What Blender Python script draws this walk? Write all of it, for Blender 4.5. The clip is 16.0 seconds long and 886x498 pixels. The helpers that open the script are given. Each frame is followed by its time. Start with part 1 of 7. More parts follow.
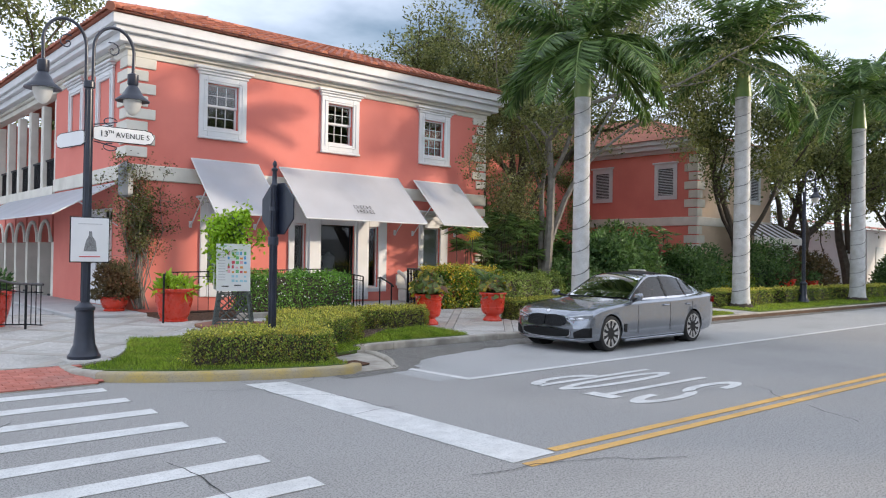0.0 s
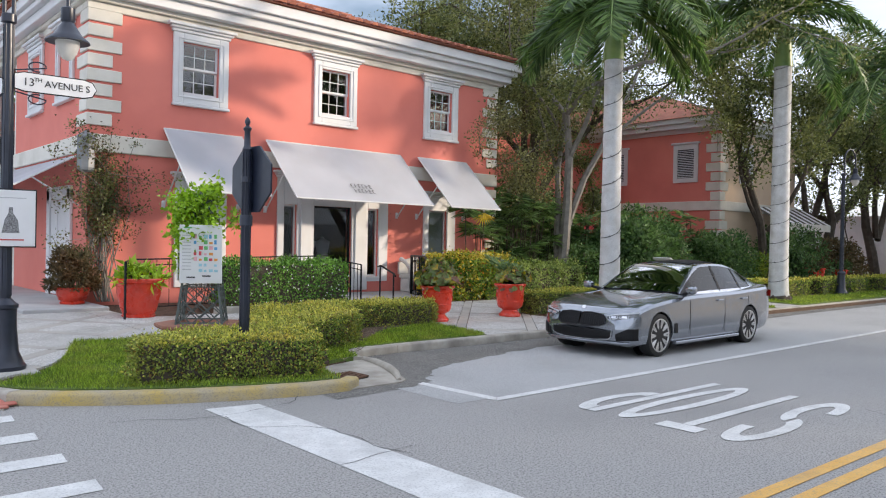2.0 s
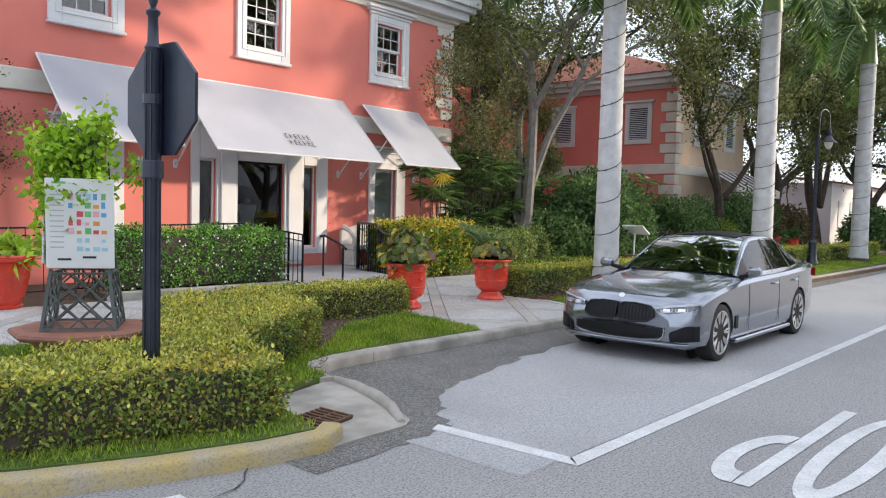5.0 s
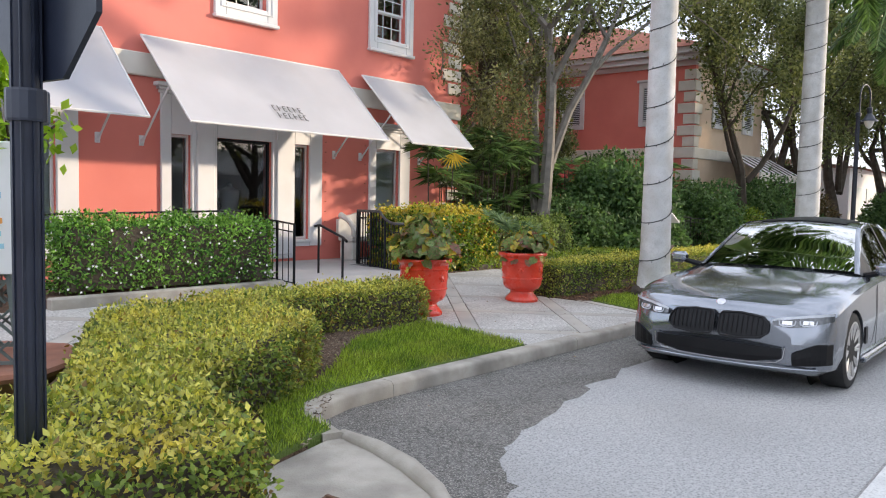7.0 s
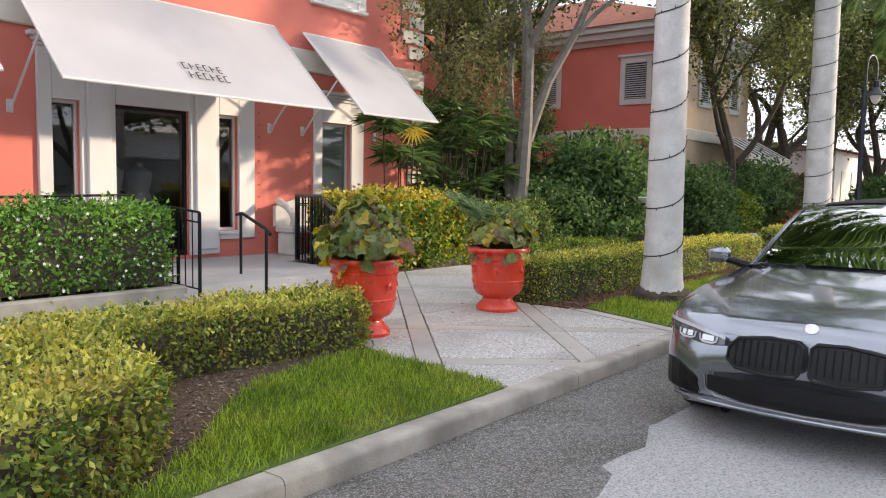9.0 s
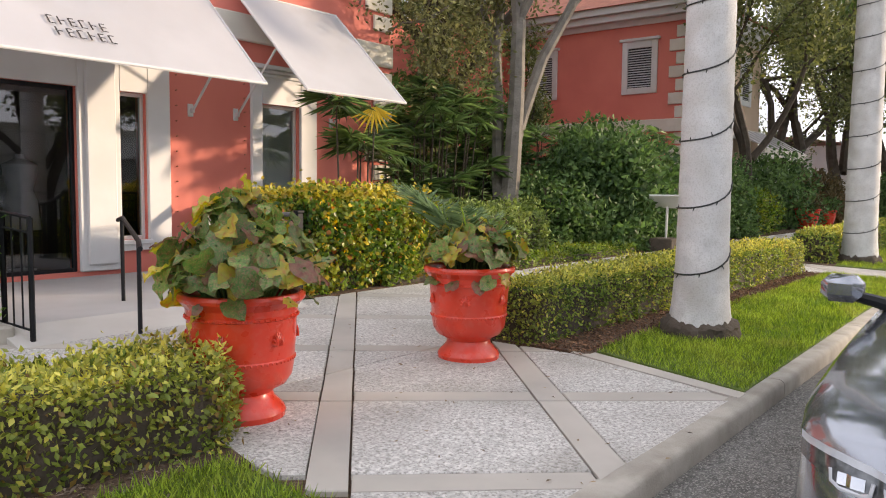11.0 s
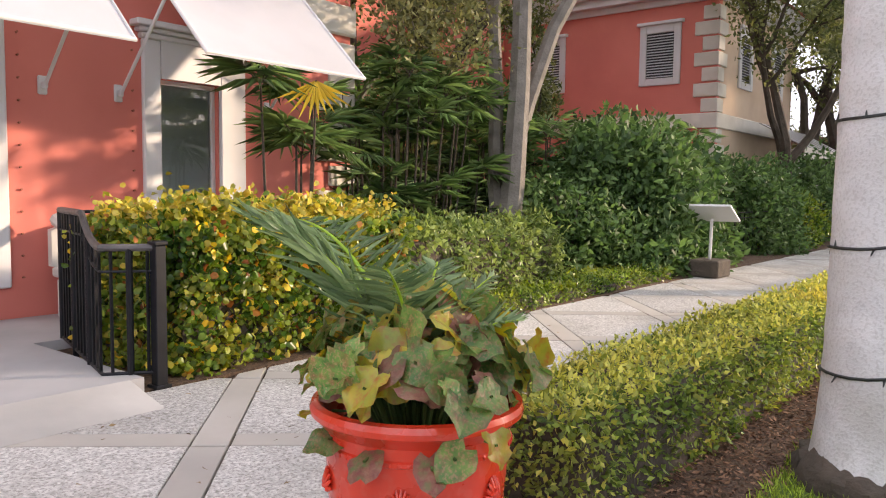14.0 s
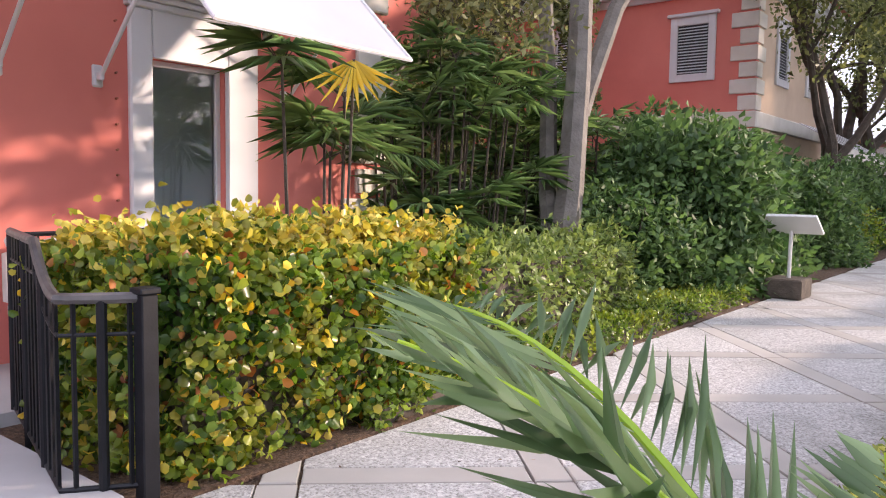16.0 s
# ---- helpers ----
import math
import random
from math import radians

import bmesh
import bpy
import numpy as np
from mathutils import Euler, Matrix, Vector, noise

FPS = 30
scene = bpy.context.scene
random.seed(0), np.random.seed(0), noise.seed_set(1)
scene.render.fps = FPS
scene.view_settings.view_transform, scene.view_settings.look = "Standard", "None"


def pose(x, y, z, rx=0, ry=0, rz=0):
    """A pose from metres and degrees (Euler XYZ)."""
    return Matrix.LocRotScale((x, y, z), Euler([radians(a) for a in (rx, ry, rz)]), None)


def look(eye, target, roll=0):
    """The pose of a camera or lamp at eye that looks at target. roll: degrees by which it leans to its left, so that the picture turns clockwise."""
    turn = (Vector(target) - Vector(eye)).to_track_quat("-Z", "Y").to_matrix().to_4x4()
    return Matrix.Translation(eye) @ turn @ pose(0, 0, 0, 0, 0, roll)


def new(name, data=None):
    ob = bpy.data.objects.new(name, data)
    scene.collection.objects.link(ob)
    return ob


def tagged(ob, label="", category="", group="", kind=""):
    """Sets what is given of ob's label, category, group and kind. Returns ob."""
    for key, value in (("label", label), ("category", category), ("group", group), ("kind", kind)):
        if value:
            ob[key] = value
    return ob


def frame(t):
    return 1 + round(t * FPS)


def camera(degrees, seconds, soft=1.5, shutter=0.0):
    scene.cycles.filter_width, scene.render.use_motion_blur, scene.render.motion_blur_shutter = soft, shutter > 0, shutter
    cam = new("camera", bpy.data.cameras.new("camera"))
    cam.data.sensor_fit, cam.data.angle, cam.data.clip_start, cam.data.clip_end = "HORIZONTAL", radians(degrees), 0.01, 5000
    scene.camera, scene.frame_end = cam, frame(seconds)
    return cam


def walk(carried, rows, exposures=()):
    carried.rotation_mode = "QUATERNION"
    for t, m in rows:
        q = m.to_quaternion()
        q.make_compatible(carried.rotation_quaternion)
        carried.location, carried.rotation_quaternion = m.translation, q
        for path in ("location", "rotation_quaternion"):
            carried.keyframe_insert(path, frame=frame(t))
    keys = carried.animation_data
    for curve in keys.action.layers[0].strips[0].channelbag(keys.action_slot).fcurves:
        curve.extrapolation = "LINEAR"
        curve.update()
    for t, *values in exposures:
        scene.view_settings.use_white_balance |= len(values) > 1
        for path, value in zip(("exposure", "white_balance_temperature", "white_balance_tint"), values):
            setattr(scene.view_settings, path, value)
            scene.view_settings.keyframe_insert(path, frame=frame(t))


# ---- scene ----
cam = camera(60.2, 16.0, soft=1.1)
PATH = [
    (0, (-1.409, -1.426, 1.824), (-0.087, 0.075, 1.844), 0.9),
    (0.5, (-1.026, -0.887, 1.844), (0.296, 0.614, 1.853), 1.0),
    (1, (-0.623, -0.323, 1.825), (0.7, 1.177, 1.828), 1.1),
    (1.5, (-0.266, 0.153, 1.818), (1.056, 1.654, 1.813), 1.1),
    (2, (0.119, 0.703, 1.796), (1.444, 2.201, 1.781), 1.1),
    (2.5, (0.456, 1.268, 1.807), (1.799, 2.749, 1.763), 1.2),
    (3, (0.829, 1.811, 1.812), (2.209, 3.256, 1.737), 1.2),
    (5.5, (2.067, 4.534, 1.774), (3.56, 5.86, 1.67), 1.4),
    (6, (2.427, 5.042, 1.737), (3.92, 6.368, 1.629), 1.2),
    (6.5, (2.788, 5.51, 1.71), (4.285, 6.831, 1.591), 1.2),
    (7, (3.258, 5.944, 1.683), (4.759, 7.259, 1.554), 1.2),
    (7.5, (3.725, 6.371, 1.668), (5.231, 7.679, 1.531), 1.1),
    (8, (4.328, 6.796, 1.639), (5.843, 8.093, 1.492), 1.0),
    (8.5, (4.861, 7.191, 1.616), (6.392, 8.468, 1.46), 1.0),
    (9, (5.415, 7.526, 1.594), (6.962, 8.783, 1.434), 1.0),
    (11.5, (8.467, 9.307, 1.512), (10.02, 10.558, 1.357), 0.6),
    (12, (9.038, 9.585, 1.505), (10.592, 10.835, 1.352), 0.6),
    (12.5, (9.534, 9.853, 1.499), (11.086, 11.105, 1.345), 0.6),
    (13, (10.002, 10.167, 1.496), (11.554, 11.419, 1.34), 0.7),
    (13.5, (10.375, 10.613, 1.588), (11.926, 11.865, 1.435), 0.7),
    (14, (10.75, 10.929, 1.624), (12.3, 12.183, 1.472), 0.7),
    (14.5, (11.016, 11.338, 1.65), (12.568, 12.592, 1.499), 0.8),
    (15, (11.302, 11.761, 1.68), (12.856, 13.011, 1.529), 0.8),
    (15.5, (11.53, 12.141, 1.688), (13.086, 13.389, 1.537), 0.8),
    (16, (11.72, 12.529, 1.711), (13.281, 13.771, 1.559), 0.9),
]
EXPOSURE = [(0.0, 0.42, 5980, 10), (3.0, 0.48, 6050, 11), (5.5, 0.6, 6060, 11), (9.0, 0.74, 6450, 13), (12.0, 0.82, 6800, 15), (13.5, 0.98, 6800, 16), (14.5, 1.1, 6450, 22), (16.0, 1.2, 6150, 25)]
walk(cam, [(t, look(eye, target, roll)) for t, eye, target, roll in PATH], EXPOSURE)

# ---- world and sun ----
SUN_AZ, SUN_EL = -40.0, 14.0   # degrees from +x towards +y, and above the horizon
world = bpy.data.worlds.new("sky")
scene.world = world
world.use_nodes = True
wn, wl = world.node_tree.nodes, world.node_tree.links
wn.clear()
w_out = wn.new("ShaderNodeOutputWorld")
w_bg = wn.new("ShaderNodeBackground")
w_sky = wn.new("ShaderNodeTexSky")
w_sky.sky_type, w_sky.sun_disc = "NISHITA", False
w_sky.sun_elevation, w_sky.sun_rotation = radians(SUN_EL), radians(90.0 - SUN_AZ)
w_sky.dust_density = 2.0
w_co = wn.new("ShaderNodeTexCoord")
w_map = wn.new("ShaderNodeMapping")
w_map.inputs["Scale"].default_value = (1.0, 1.0, 2.6)
w_noise = wn.new("ShaderNodeTexNoise")
w_noise.inputs["Scale"].default_value, w_noise.inputs["Detail"].default_value = 2.2, 6.0
w_ramp = wn.new("ShaderNodeValToRGB")
w_ramp.color_ramp.elements[0].position, w_ramp.color_ramp.elements[1].position = 0.25, 0.55
w_mix = wn.new("ShaderNodeMix")
w_mix.data_type = "RGBA"
w_mix.inputs["B"].default_value = (7.9, 8.2, 9.0, 1.0)
w_bg.inputs["Strength"].default_value = 0.125
wl.new(w_co.outputs["Generated"], w_map.inputs["Vector"])
wl.new(w_map.outputs["Vector"], w_noise.inputs["Vector"])
wl.new(w_noise.outputs["Fac"], w_ramp.inputs["Fac"])
wl.new(w_ramp.outputs["Color"], w_mix.inputs["Factor"])
wl.new(w_sky.outputs["Color"], w_mix.inputs["A"])
wl.new(w_mix.outputs["Result"], w_bg.inputs["Color"])
wl.new(w_bg.outputs["Background"], w_out.inputs["Surface"])

sun_data = bpy.data.lights.new("sun", "SUN")
sun_data.energy, sun_data.angle, sun_data.color = 3.0, radians(2.5), (1.0, 0.80, 0.58)
sun = new("sun", sun_data)
sun_dir = Vector((math.cos(radians(SUN_AZ)) * math.cos(radians(SUN_EL)), math.sin(radians(SUN_AZ)) * math.cos(radians(SUN_EL)), math.sin(radians(SUN_EL))))
sun.matrix_world = look(Vector((0, 0, 30)) + sun_dir * 40, (0, 0, 30))


# ---- materials ----
def surf(name, a, b, scale=3.0, rough=0.7, metal=0.0, bump=0.2, bscale=60.0, bdist=0.004, stain=None, sscale=0.6, samount=0.5,
         rand=0.0, island=False, spec=0.5, coat=0.0, leaf=0.0, speck=None, spscale=150.0, spamount=0.5):
    """A node surface: two tones by noise, larger stains, fine specks, a bump, and a shade that differs from piece to piece."""
    m = bpy.data.materials.new(name)
    m.use_nodes = True
    n, l = m.node_tree.nodes, m.node_tree.links
    n.clear()
    out, bsdf, geo = n.new("ShaderNodeOutputMaterial"), n.new("ShaderNodeBsdfPrincipled"), n.new("ShaderNodeNewGeometry")
    info = n.new("ShaderNodeObjectInfo")

    def tex(s, detail=4.0):
        t = n.new("ShaderNodeTexNoise")
        t.inputs["Scale"].default_value, t.inputs["Detail"].default_value = s, detail
        l.new(geo.outputs["Position"], t.inputs["Vector"])
        return t.outputs["Fac"]

    def ramp(fac, lo, hi):
        r = n.new("ShaderNodeMapRange")
        r.inputs["From Min"].default_value, r.inputs["From Max"].default_value = lo, hi
        l.new(fac, r.inputs["Value"])
        return r.outputs["Result"]

    def mix(fac, ca, cb, kind="MIX"):
        x = n.new("ShaderNodeMix")
        x.data_type, x.blend_type = "RGBA", kind
        for sock, v in (("Factor", fac), ("A", ca), ("B", cb)):
            if hasattr(v, "is_linked"):
                l.new(v, x.inputs[sock])
            else:
                x.inputs[sock].default_value = v if sock == "Factor" else (*v, 1.0)
        return x.outputs["Result"]

    pieces = geo.outputs["Random Per Island"] if island else info.outputs["Random"]
    if island:
        fac = n.new("ShaderNodeMath")
        fac.operation = "ADD"
        l.new(ramp(tex(scale), 0.3, 0.7), fac.inputs[0])
        l.new(pieces, fac.inputs[1])
        half = n.new("ShaderNodeMath")
        half.operation = "MULTIPLY"
        half.inputs[1].default_value = 0.5
        l.new(fac.outputs[0], half.inputs[0])
        col = mix(ramp(half.outputs[0], 0.2, 0.8), a, b)
    else:
        col = mix(ramp(tex(scale), 0.3, 0.7), a, b)
    if stain:
        k = n.new("ShaderNodeMath")
        k.operation = "MULTIPLY"
        k.inputs[1].default_value = samount
        l.new(ramp(tex(sscale, 6.0), 0.48, 0.72), k.inputs[0])
        col = mix(k.outputs[0], col, stain)
    if speck:
        k = n.new("ShaderNodeMath")
        k.operation = "MULTIPLY"
        k.inputs[1].default_value = spamount
        l.new(ramp(tex(spscale, 2.0), 0.52, 0.62), k.inputs[0])
        col = mix(k.outputs[0], col, speck)
    if rand:
        v = n.new("ShaderNodeMapRange")
        v.inputs["To Min"].default_value, v.inputs["To Max"].default_value = 1.0 - rand, 1.0 + rand
        l.new(pieces, v.inputs["Value"])
        hsv = n.new("ShaderNodeHueSaturation")
        l.new(v.outputs["Result"], hsv.inputs["Value"])
        l.new(col, hsv.inputs["Color"])
        col = hsv.outputs["Color"]
    l.new(col, bsdf.inputs["Base Color"])
    r = n.new("ShaderNodeMapRange")
    r.inputs["To Min"].default_value, r.inputs["To Max"].default_value = max(rough - 0.1, 0.02), min(rough + 0.1, 1.0)
    l.new(tex(scale * 2.3), r.inputs["Value"])
    l.new(r.outputs["Result"], bsdf.inputs["Roughness"])
    bsdf.inputs["Metallic"].default_value = metal
    bsdf.inputs["Specular IOR Level"].default_value = spec
    bsdf.inputs["Coat Weight"].default_value = coat
    bsdf.inputs["Coat Roughness"].default_value = 0.06
    if bump:
        bm_node = n.new("ShaderNodeBump")
        bm_node.inputs["Strength"].default_value, bm_node.inputs["Distance"].default_value = bump, bdist
        l.new(tex(bscale, 3.0), bm_node.inputs["Height"])
        l.new(bm_node.outputs["Normal"], bsdf.inputs["Normal"])
    if leaf:
        tr = n.new("ShaderNodeBsdfTranslucent")
        bright = n.new("ShaderNodeHueSaturation")
        bright.inputs["Value"].default_value, bright.inputs["Saturation"].default_value = 1.6, 1.15
        l.new(col, bright.inputs["Color"])
        l.new(bright.outputs["Color"], tr.inputs["Color"])
        sh = n.new("ShaderNodeMixShader")
        sh.inputs["Fac"].default_value = leaf
        l.new(bsdf.outputs["BSDF"], sh.inputs[1])
        l.new(tr.outputs["BSDF"], sh.inputs[2])
        l.new(sh.outputs["Shader"], out.inputs["Surface"])
    else:
        l.new(bsdf.outputs["BSDF"], out.inputs["Surface"])
    return m


def glass(name, tint, rough=0.02, alpha=0.35):
    """A window pane: sharp gloss over a see-through tint."""
    m = bpy.data.materials.new(name)
    m.use_nodes = True
    n, l = m.node_tree.nodes, m.node_tree.links
    n.clear()
    out, gl, tp, fr, mx = (n.new("ShaderNode" + k) for k in ("OutputMaterial", "BsdfGlossy", "BsdfTransparent", "Fresnel", "MixShader"))
    gl.inputs["Roughness"].default_value = rough
    tp.inputs["Color"].default_value = (*tint, 1.0)
    fr.inputs["IOR"].default_value = 1.6 + alpha
    l.new(fr.outputs["Fac"], mx.inputs["Fac"])
    l.new(tp.outputs["BSDF"], mx.inputs[1])
    l.new(gl.outputs["BSDF"], mx.inputs[2])
    l.new(mx.outputs["Shader"], out.inputs["Surface"])
    return m


ASPHALT = surf("asphalt", (0.33, 0.32, 0.305), (0.43, 0.42, 0.40), 30, 0.85, bump=1.0, bscale=62, bdist=0.014, stain=(0.25, 0.245, 0.235), sscale=0.28, samount=0.5, speck=(0.15, 0.147, 0.142), spscale=58, spamount=0.8)
ASPHALT_DARK = surf("asphalt_dark", (0.09, 0.087, 0.08), (0.22, 0.213, 0.195), 22, 0.9, bump=1.0, bscale=70, bdist=0.02, stain=(0.07, 0.066, 0.055), sscale=1.6, samount=0.7, speck=(0.44, 0.42, 0.38), spscale=85, spamount=0.7)
ASPHALT_PALE = surf("asphalt_pale", (0.38, 0.38, 0.375), (0.51, 0.51, 0.50), 26, 0.85, bump=1.0, bscale=62, bdist=0.010, stain=(0.33, 0.33, 0.32), sscale=0.8, samount=0.5, speck=(0.20, 0.20, 0.195), spscale=62, spamount=0.7)
ROAD_WHITE = surf("road_paint_white", (0.62, 0.62, 0.6), (0.75, 0.75, 0.73), 5, 0.7, bump=0.5, bscale=120, stain=(0.4, 0.4, 0.39), sscale=1.6, samount=0.5, speck=(0.3, 0.3, 0.3), spscale=60, spamount=0.35)
ROAD_YELLOW = surf("road_paint_yellow", (0.68, 0.38, 0.08), (0.75, 0.46, 0.13), 5, 0.7, bump=0.5, bscale=120, stain=(0.4, 0.28, 0.15), sscale=1.5, samount=0.5, speck=(0.3, 0.25, 0.2), spscale=60, spamount=0.35)
CRACK = surf("crack", (0.04, 0.04, 0.04), (0.06, 0.06, 0.06), 8, 0.95, bump=0)
CONCRETE = surf("concrete", (0.42, 0.40, 0.37), (0.52, 0.50, 0.46), 1.6, 0.85, bump=0.35, bscale=90, stain=(0.28, 0.27, 0.25), sscale=0.9, samount=0.6, rand=0.08)
AGGREGATE = surf("shell_aggregate", (0.36, 0.35, 0.325), (0.72, 0.70, 0.66), 36, 0.85, bump=1.0, bscale=64, bdist=0.008, stain=(0.30, 0.285, 0.25), sscale=1.3, samount=0.65, rand=0.10, speck=(0.15, 0.135, 0.11), spscale=66, spamount=0.55)
KERB = surf("kerb_concrete", (0.34, 0.31, 0.26), (0.48, 0.45, 0.39), 5, 0.9, bump=0.6, bscale=80, bdist=0.008, stain=(0.16, 0.15, 0.13), sscale=1.6, samount=0.7)
KERB_YELLOW = surf("kerb_yellow", (0.50, 0.37, 0.11), (0.42, 0.36, 0.24), 4, 0.85, bump=0.5, bscale=50, stain=(0.38, 0.36, 0.32), sscale=3.2, samount=0.6, speck=(0.2, 0.19, 0.17), spscale=60, spamount=0.5)
BRICK_RAMP = surf("brick_ramp", (0.42, 0.13, 0.09), (0.52, 0.2, 0.15), 6, 0.85, rand=0.12, stain=(0.3, 0.2, 0.17), sscale=1.5)
SOIL = surf("soil_mulch", (0.05, 0.03, 0.02), (0.14, 0.085, 0.05), 22, 0.95, bump=1.0, bscale=70, bdist=0.02, speck=(0.2, 0.13, 0.08), spscale=45, spamount=0.6)
TURF = surf("turf_soil", (0.09, 0.14, 0.022), (0.13, 0.19, 0.03), 6, 0.95, bump=0.8, bscale=60, bdist=0.02)
PINK = surf("pink_stucco", (0.68, 0.20, 0.155), (0.74, 0.232, 0.18), 0.8, 0.85, bump=0.25, bscale=160, bdist=0.003, stain=(0.61, 0.17, 0.135), sscale=0.7, samount=0.5)
CREAM = surf("cream_stone", (0.66, 0.63, 0.55), (0.75, 0.72, 0.64), 2, 0.8, bump=0.3, bscale=90, stain=(0.5, 0.47, 0.4), sscale=1.4, samount=0.5, rand=0.05)
WHITE_TRIM = surf("white_trim", (0.66, 0.665, 0.67), (0.73, 0.73, 0.73), 1.6, 0.5, bump=0.08, bscale=40, stain=(0.62, 0.62, 0.6), sscale=1.5, samount=0.5)
CANVAS = surf("awning_canvas", (0.52, 0.53, 0.56), (0.57, 0.58, 0.61), 1.2, 0.8, bump=0.25, bscale=300, bdist=0.002, stain=(0.47, 0.48, 0.50), sscale=0.9, samount=0.5, leaf=0.25)
TILE = surf("roof_tile", (0.32, 0.10, 0.06), (0.45, 0.17, 0.10), 5, 0.8, bump=0.3, bscale=60, stain=(0.2, 0.09, 0.06), sscale=1.5, island=True, rand=0.25)
TERRACOTTA_RED = surf("red_glazed_clay", (0.60, 0.034, 0.014), (0.70, 0.052, 0.02), 3, 0.28, bump=0.25, bscale=30, bdist=0.004, stain=(0.5, 0.05, 0.025), sscale=4, samount=0.5, speck=(0.62, 0.30, 0.22), spscale=22, spamount=0.08, coat=0.3)
BLACK_IRON = surf("black_iron", (0.006, 0.007, 0.009), (0.011, 0.012, 0.015), 8, 0.5, metal=0.0, bump=0.15, bscale=80, spec=0.3)
POST_PAINT = surf("post_paint", (0.012, 0.016, 0.03), (0.02, 0.026, 0.045), 6, 0.35, bump=0.1, bscale=60, spec=0.6)
GREY_IRON = surf("grey_green_iron", (0.07, 0.09, 0.085), (0.12, 0.14, 0.13), 8, 0.55, bump=0.2, bscale=70)
BARK_PALM = surf("palm_bark", (0.54, 0.54, 0.53), (0.70, 0.70, 0.69), 7, 0.9, bump=0.6, bscale=70, bdist=0.008, stain=(0.36, 0.34, 0.30), sscale=3.5, samount=0.6, speck=(0.2, 0.18, 0.15), spscale=70, spamount=0.22)
BARK = surf("bark", (0.17, 0.15, 0.125), (0.30, 0.28, 0.24), 5, 0.95, bump=0.9, bscale=25, bdist=0.02, stain=(0.09, 0.08, 0.065), sscale=2, samount=0.6)
BARK_PALE = surf("pale_bark", (0.17, 0.155, 0.135), (0.27, 0.25, 0.22), 5, 0.95, bump=0.8, bscale=25, bdist=0.02, stain=(0.14, 0.12, 0.10), sscale=2, samount=0.6)
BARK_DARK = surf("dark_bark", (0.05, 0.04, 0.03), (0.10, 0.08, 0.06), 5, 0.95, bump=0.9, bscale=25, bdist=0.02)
# near-black that paints the lack of light in rooms and behind louvres
UNLIT_INSIDE = surf("unlit_interior", (0.035, 0.035, 0.04), (0.05, 0.05, 0.055), 1, 0.8, bump=0)


def leafy(name, a, b, glossy=0.55, rand=0.35, through_light=0.3, stain=None, samount=0.6, sscale=2.0):
    return surf(name, a, b, 1.5, glossy, bump=0, island=True, rand=rand, leaf=through_light, spec=0.3, stain=stain, samount=samount, sscale=sscale)


LEAF_BOX = leafy("boxwood_leaf", (0.08, 0.14, 0.03), (0.27, 0.34, 0.07), 0.4, stain=(0.45, 0.38, 0.08), samount=0.4, sscale=1.6)
# yellow-green top leaves, raised in brightness to stand for skylight on the hedge
LEAF_BOX_LIT = leafy("boxwood_lit_top_leaf", (0.30, 0.34, 0.07), (0.60, 0.56, 0.13), 0.4, stain=(0.62, 0.44, 0.10), samount=0.5, sscale=1.3)
LEAF_JASMINE = leafy("jasmine_leaf", (0.05, 0.15, 0.025), (0.24, 0.42, 0.08), 0.4)
LEAF_OAK = leafy("oak_leaf", (0.075, 0.10, 0.035), (0.20, 0.215, 0.08), 0.42, through_light=0.35)
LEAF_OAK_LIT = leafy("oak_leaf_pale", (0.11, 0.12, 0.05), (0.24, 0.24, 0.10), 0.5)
LEAF_SHRUB = leafy("shrub_leaf", (0.05, 0.105, 0.035), (0.13, 0.21, 0.07))
LEAF_PALM = leafy("palm_leaf", (0.05, 0.10, 0.03), (0.13, 0.20, 0.06), 0.4)
LEAF_LADY = leafy("fan_palm_leaf", (0.07, 0.14, 0.05), (0.24, 0.35, 0.13), 0.32)
LEAF_YELLOW = leafy("yellow_fan_leaf", (0.65, 0.42, 0.02), (0.75, 0.55, 0.06), 0.5, rand=0.2)
LEAF_PLUM = leafy("coco_plum_leaf", (0.04, 0.10, 0.015), (0.20, 0.29, 0.045), 0.28, stain=(0.52, 0.40, 0.05), samount=0.42, sscale=3.0)
# yellowish top leaves of the tall hedge, with light from above in their colour
LEAF_PLUM_LIT = leafy("coco_plum_lit_top_leaf", (0.34, 0.36, 0.06), (0.60, 0.50, 0.10), 0.3, stain=(0.45, 0.20, 0.07), samount=0.5, sscale=4.0)
LEAF_COLEUS = leafy("coleus_leaf", (0.10, 0.17, 0.045), (0.20, 0.24, 0.08), 0.45, rand=0.25, stain=(0.33, 0.075, 0.06), samount=0.85, sscale=9)
LEAF_VINE = leafy("vine_leaf", (0.22, 0.38, 0.03), (0.40, 0.54, 0.06), 0.45)
LEAF_DRY = leafy("dry_vine_leaf", (0.06, 0.06, 0.025), (0.13, 0.10, 0.05), 0.6, stain=(0.16, 0.06, 0.03))
GRASS = leafy("grass_blade", (0.13, 0.23, 0.03), (0.36, 0.46, 0.07), 0.5, rand=0.4, stain=(0.42, 0.40, 0.10), samount=0.5, sscale=2.6)
PETAL = surf("white_petal", (0.8, 0.8, 0.78), (0.85, 0.85, 0.83), 3, 0.6, bump=0, island=True)


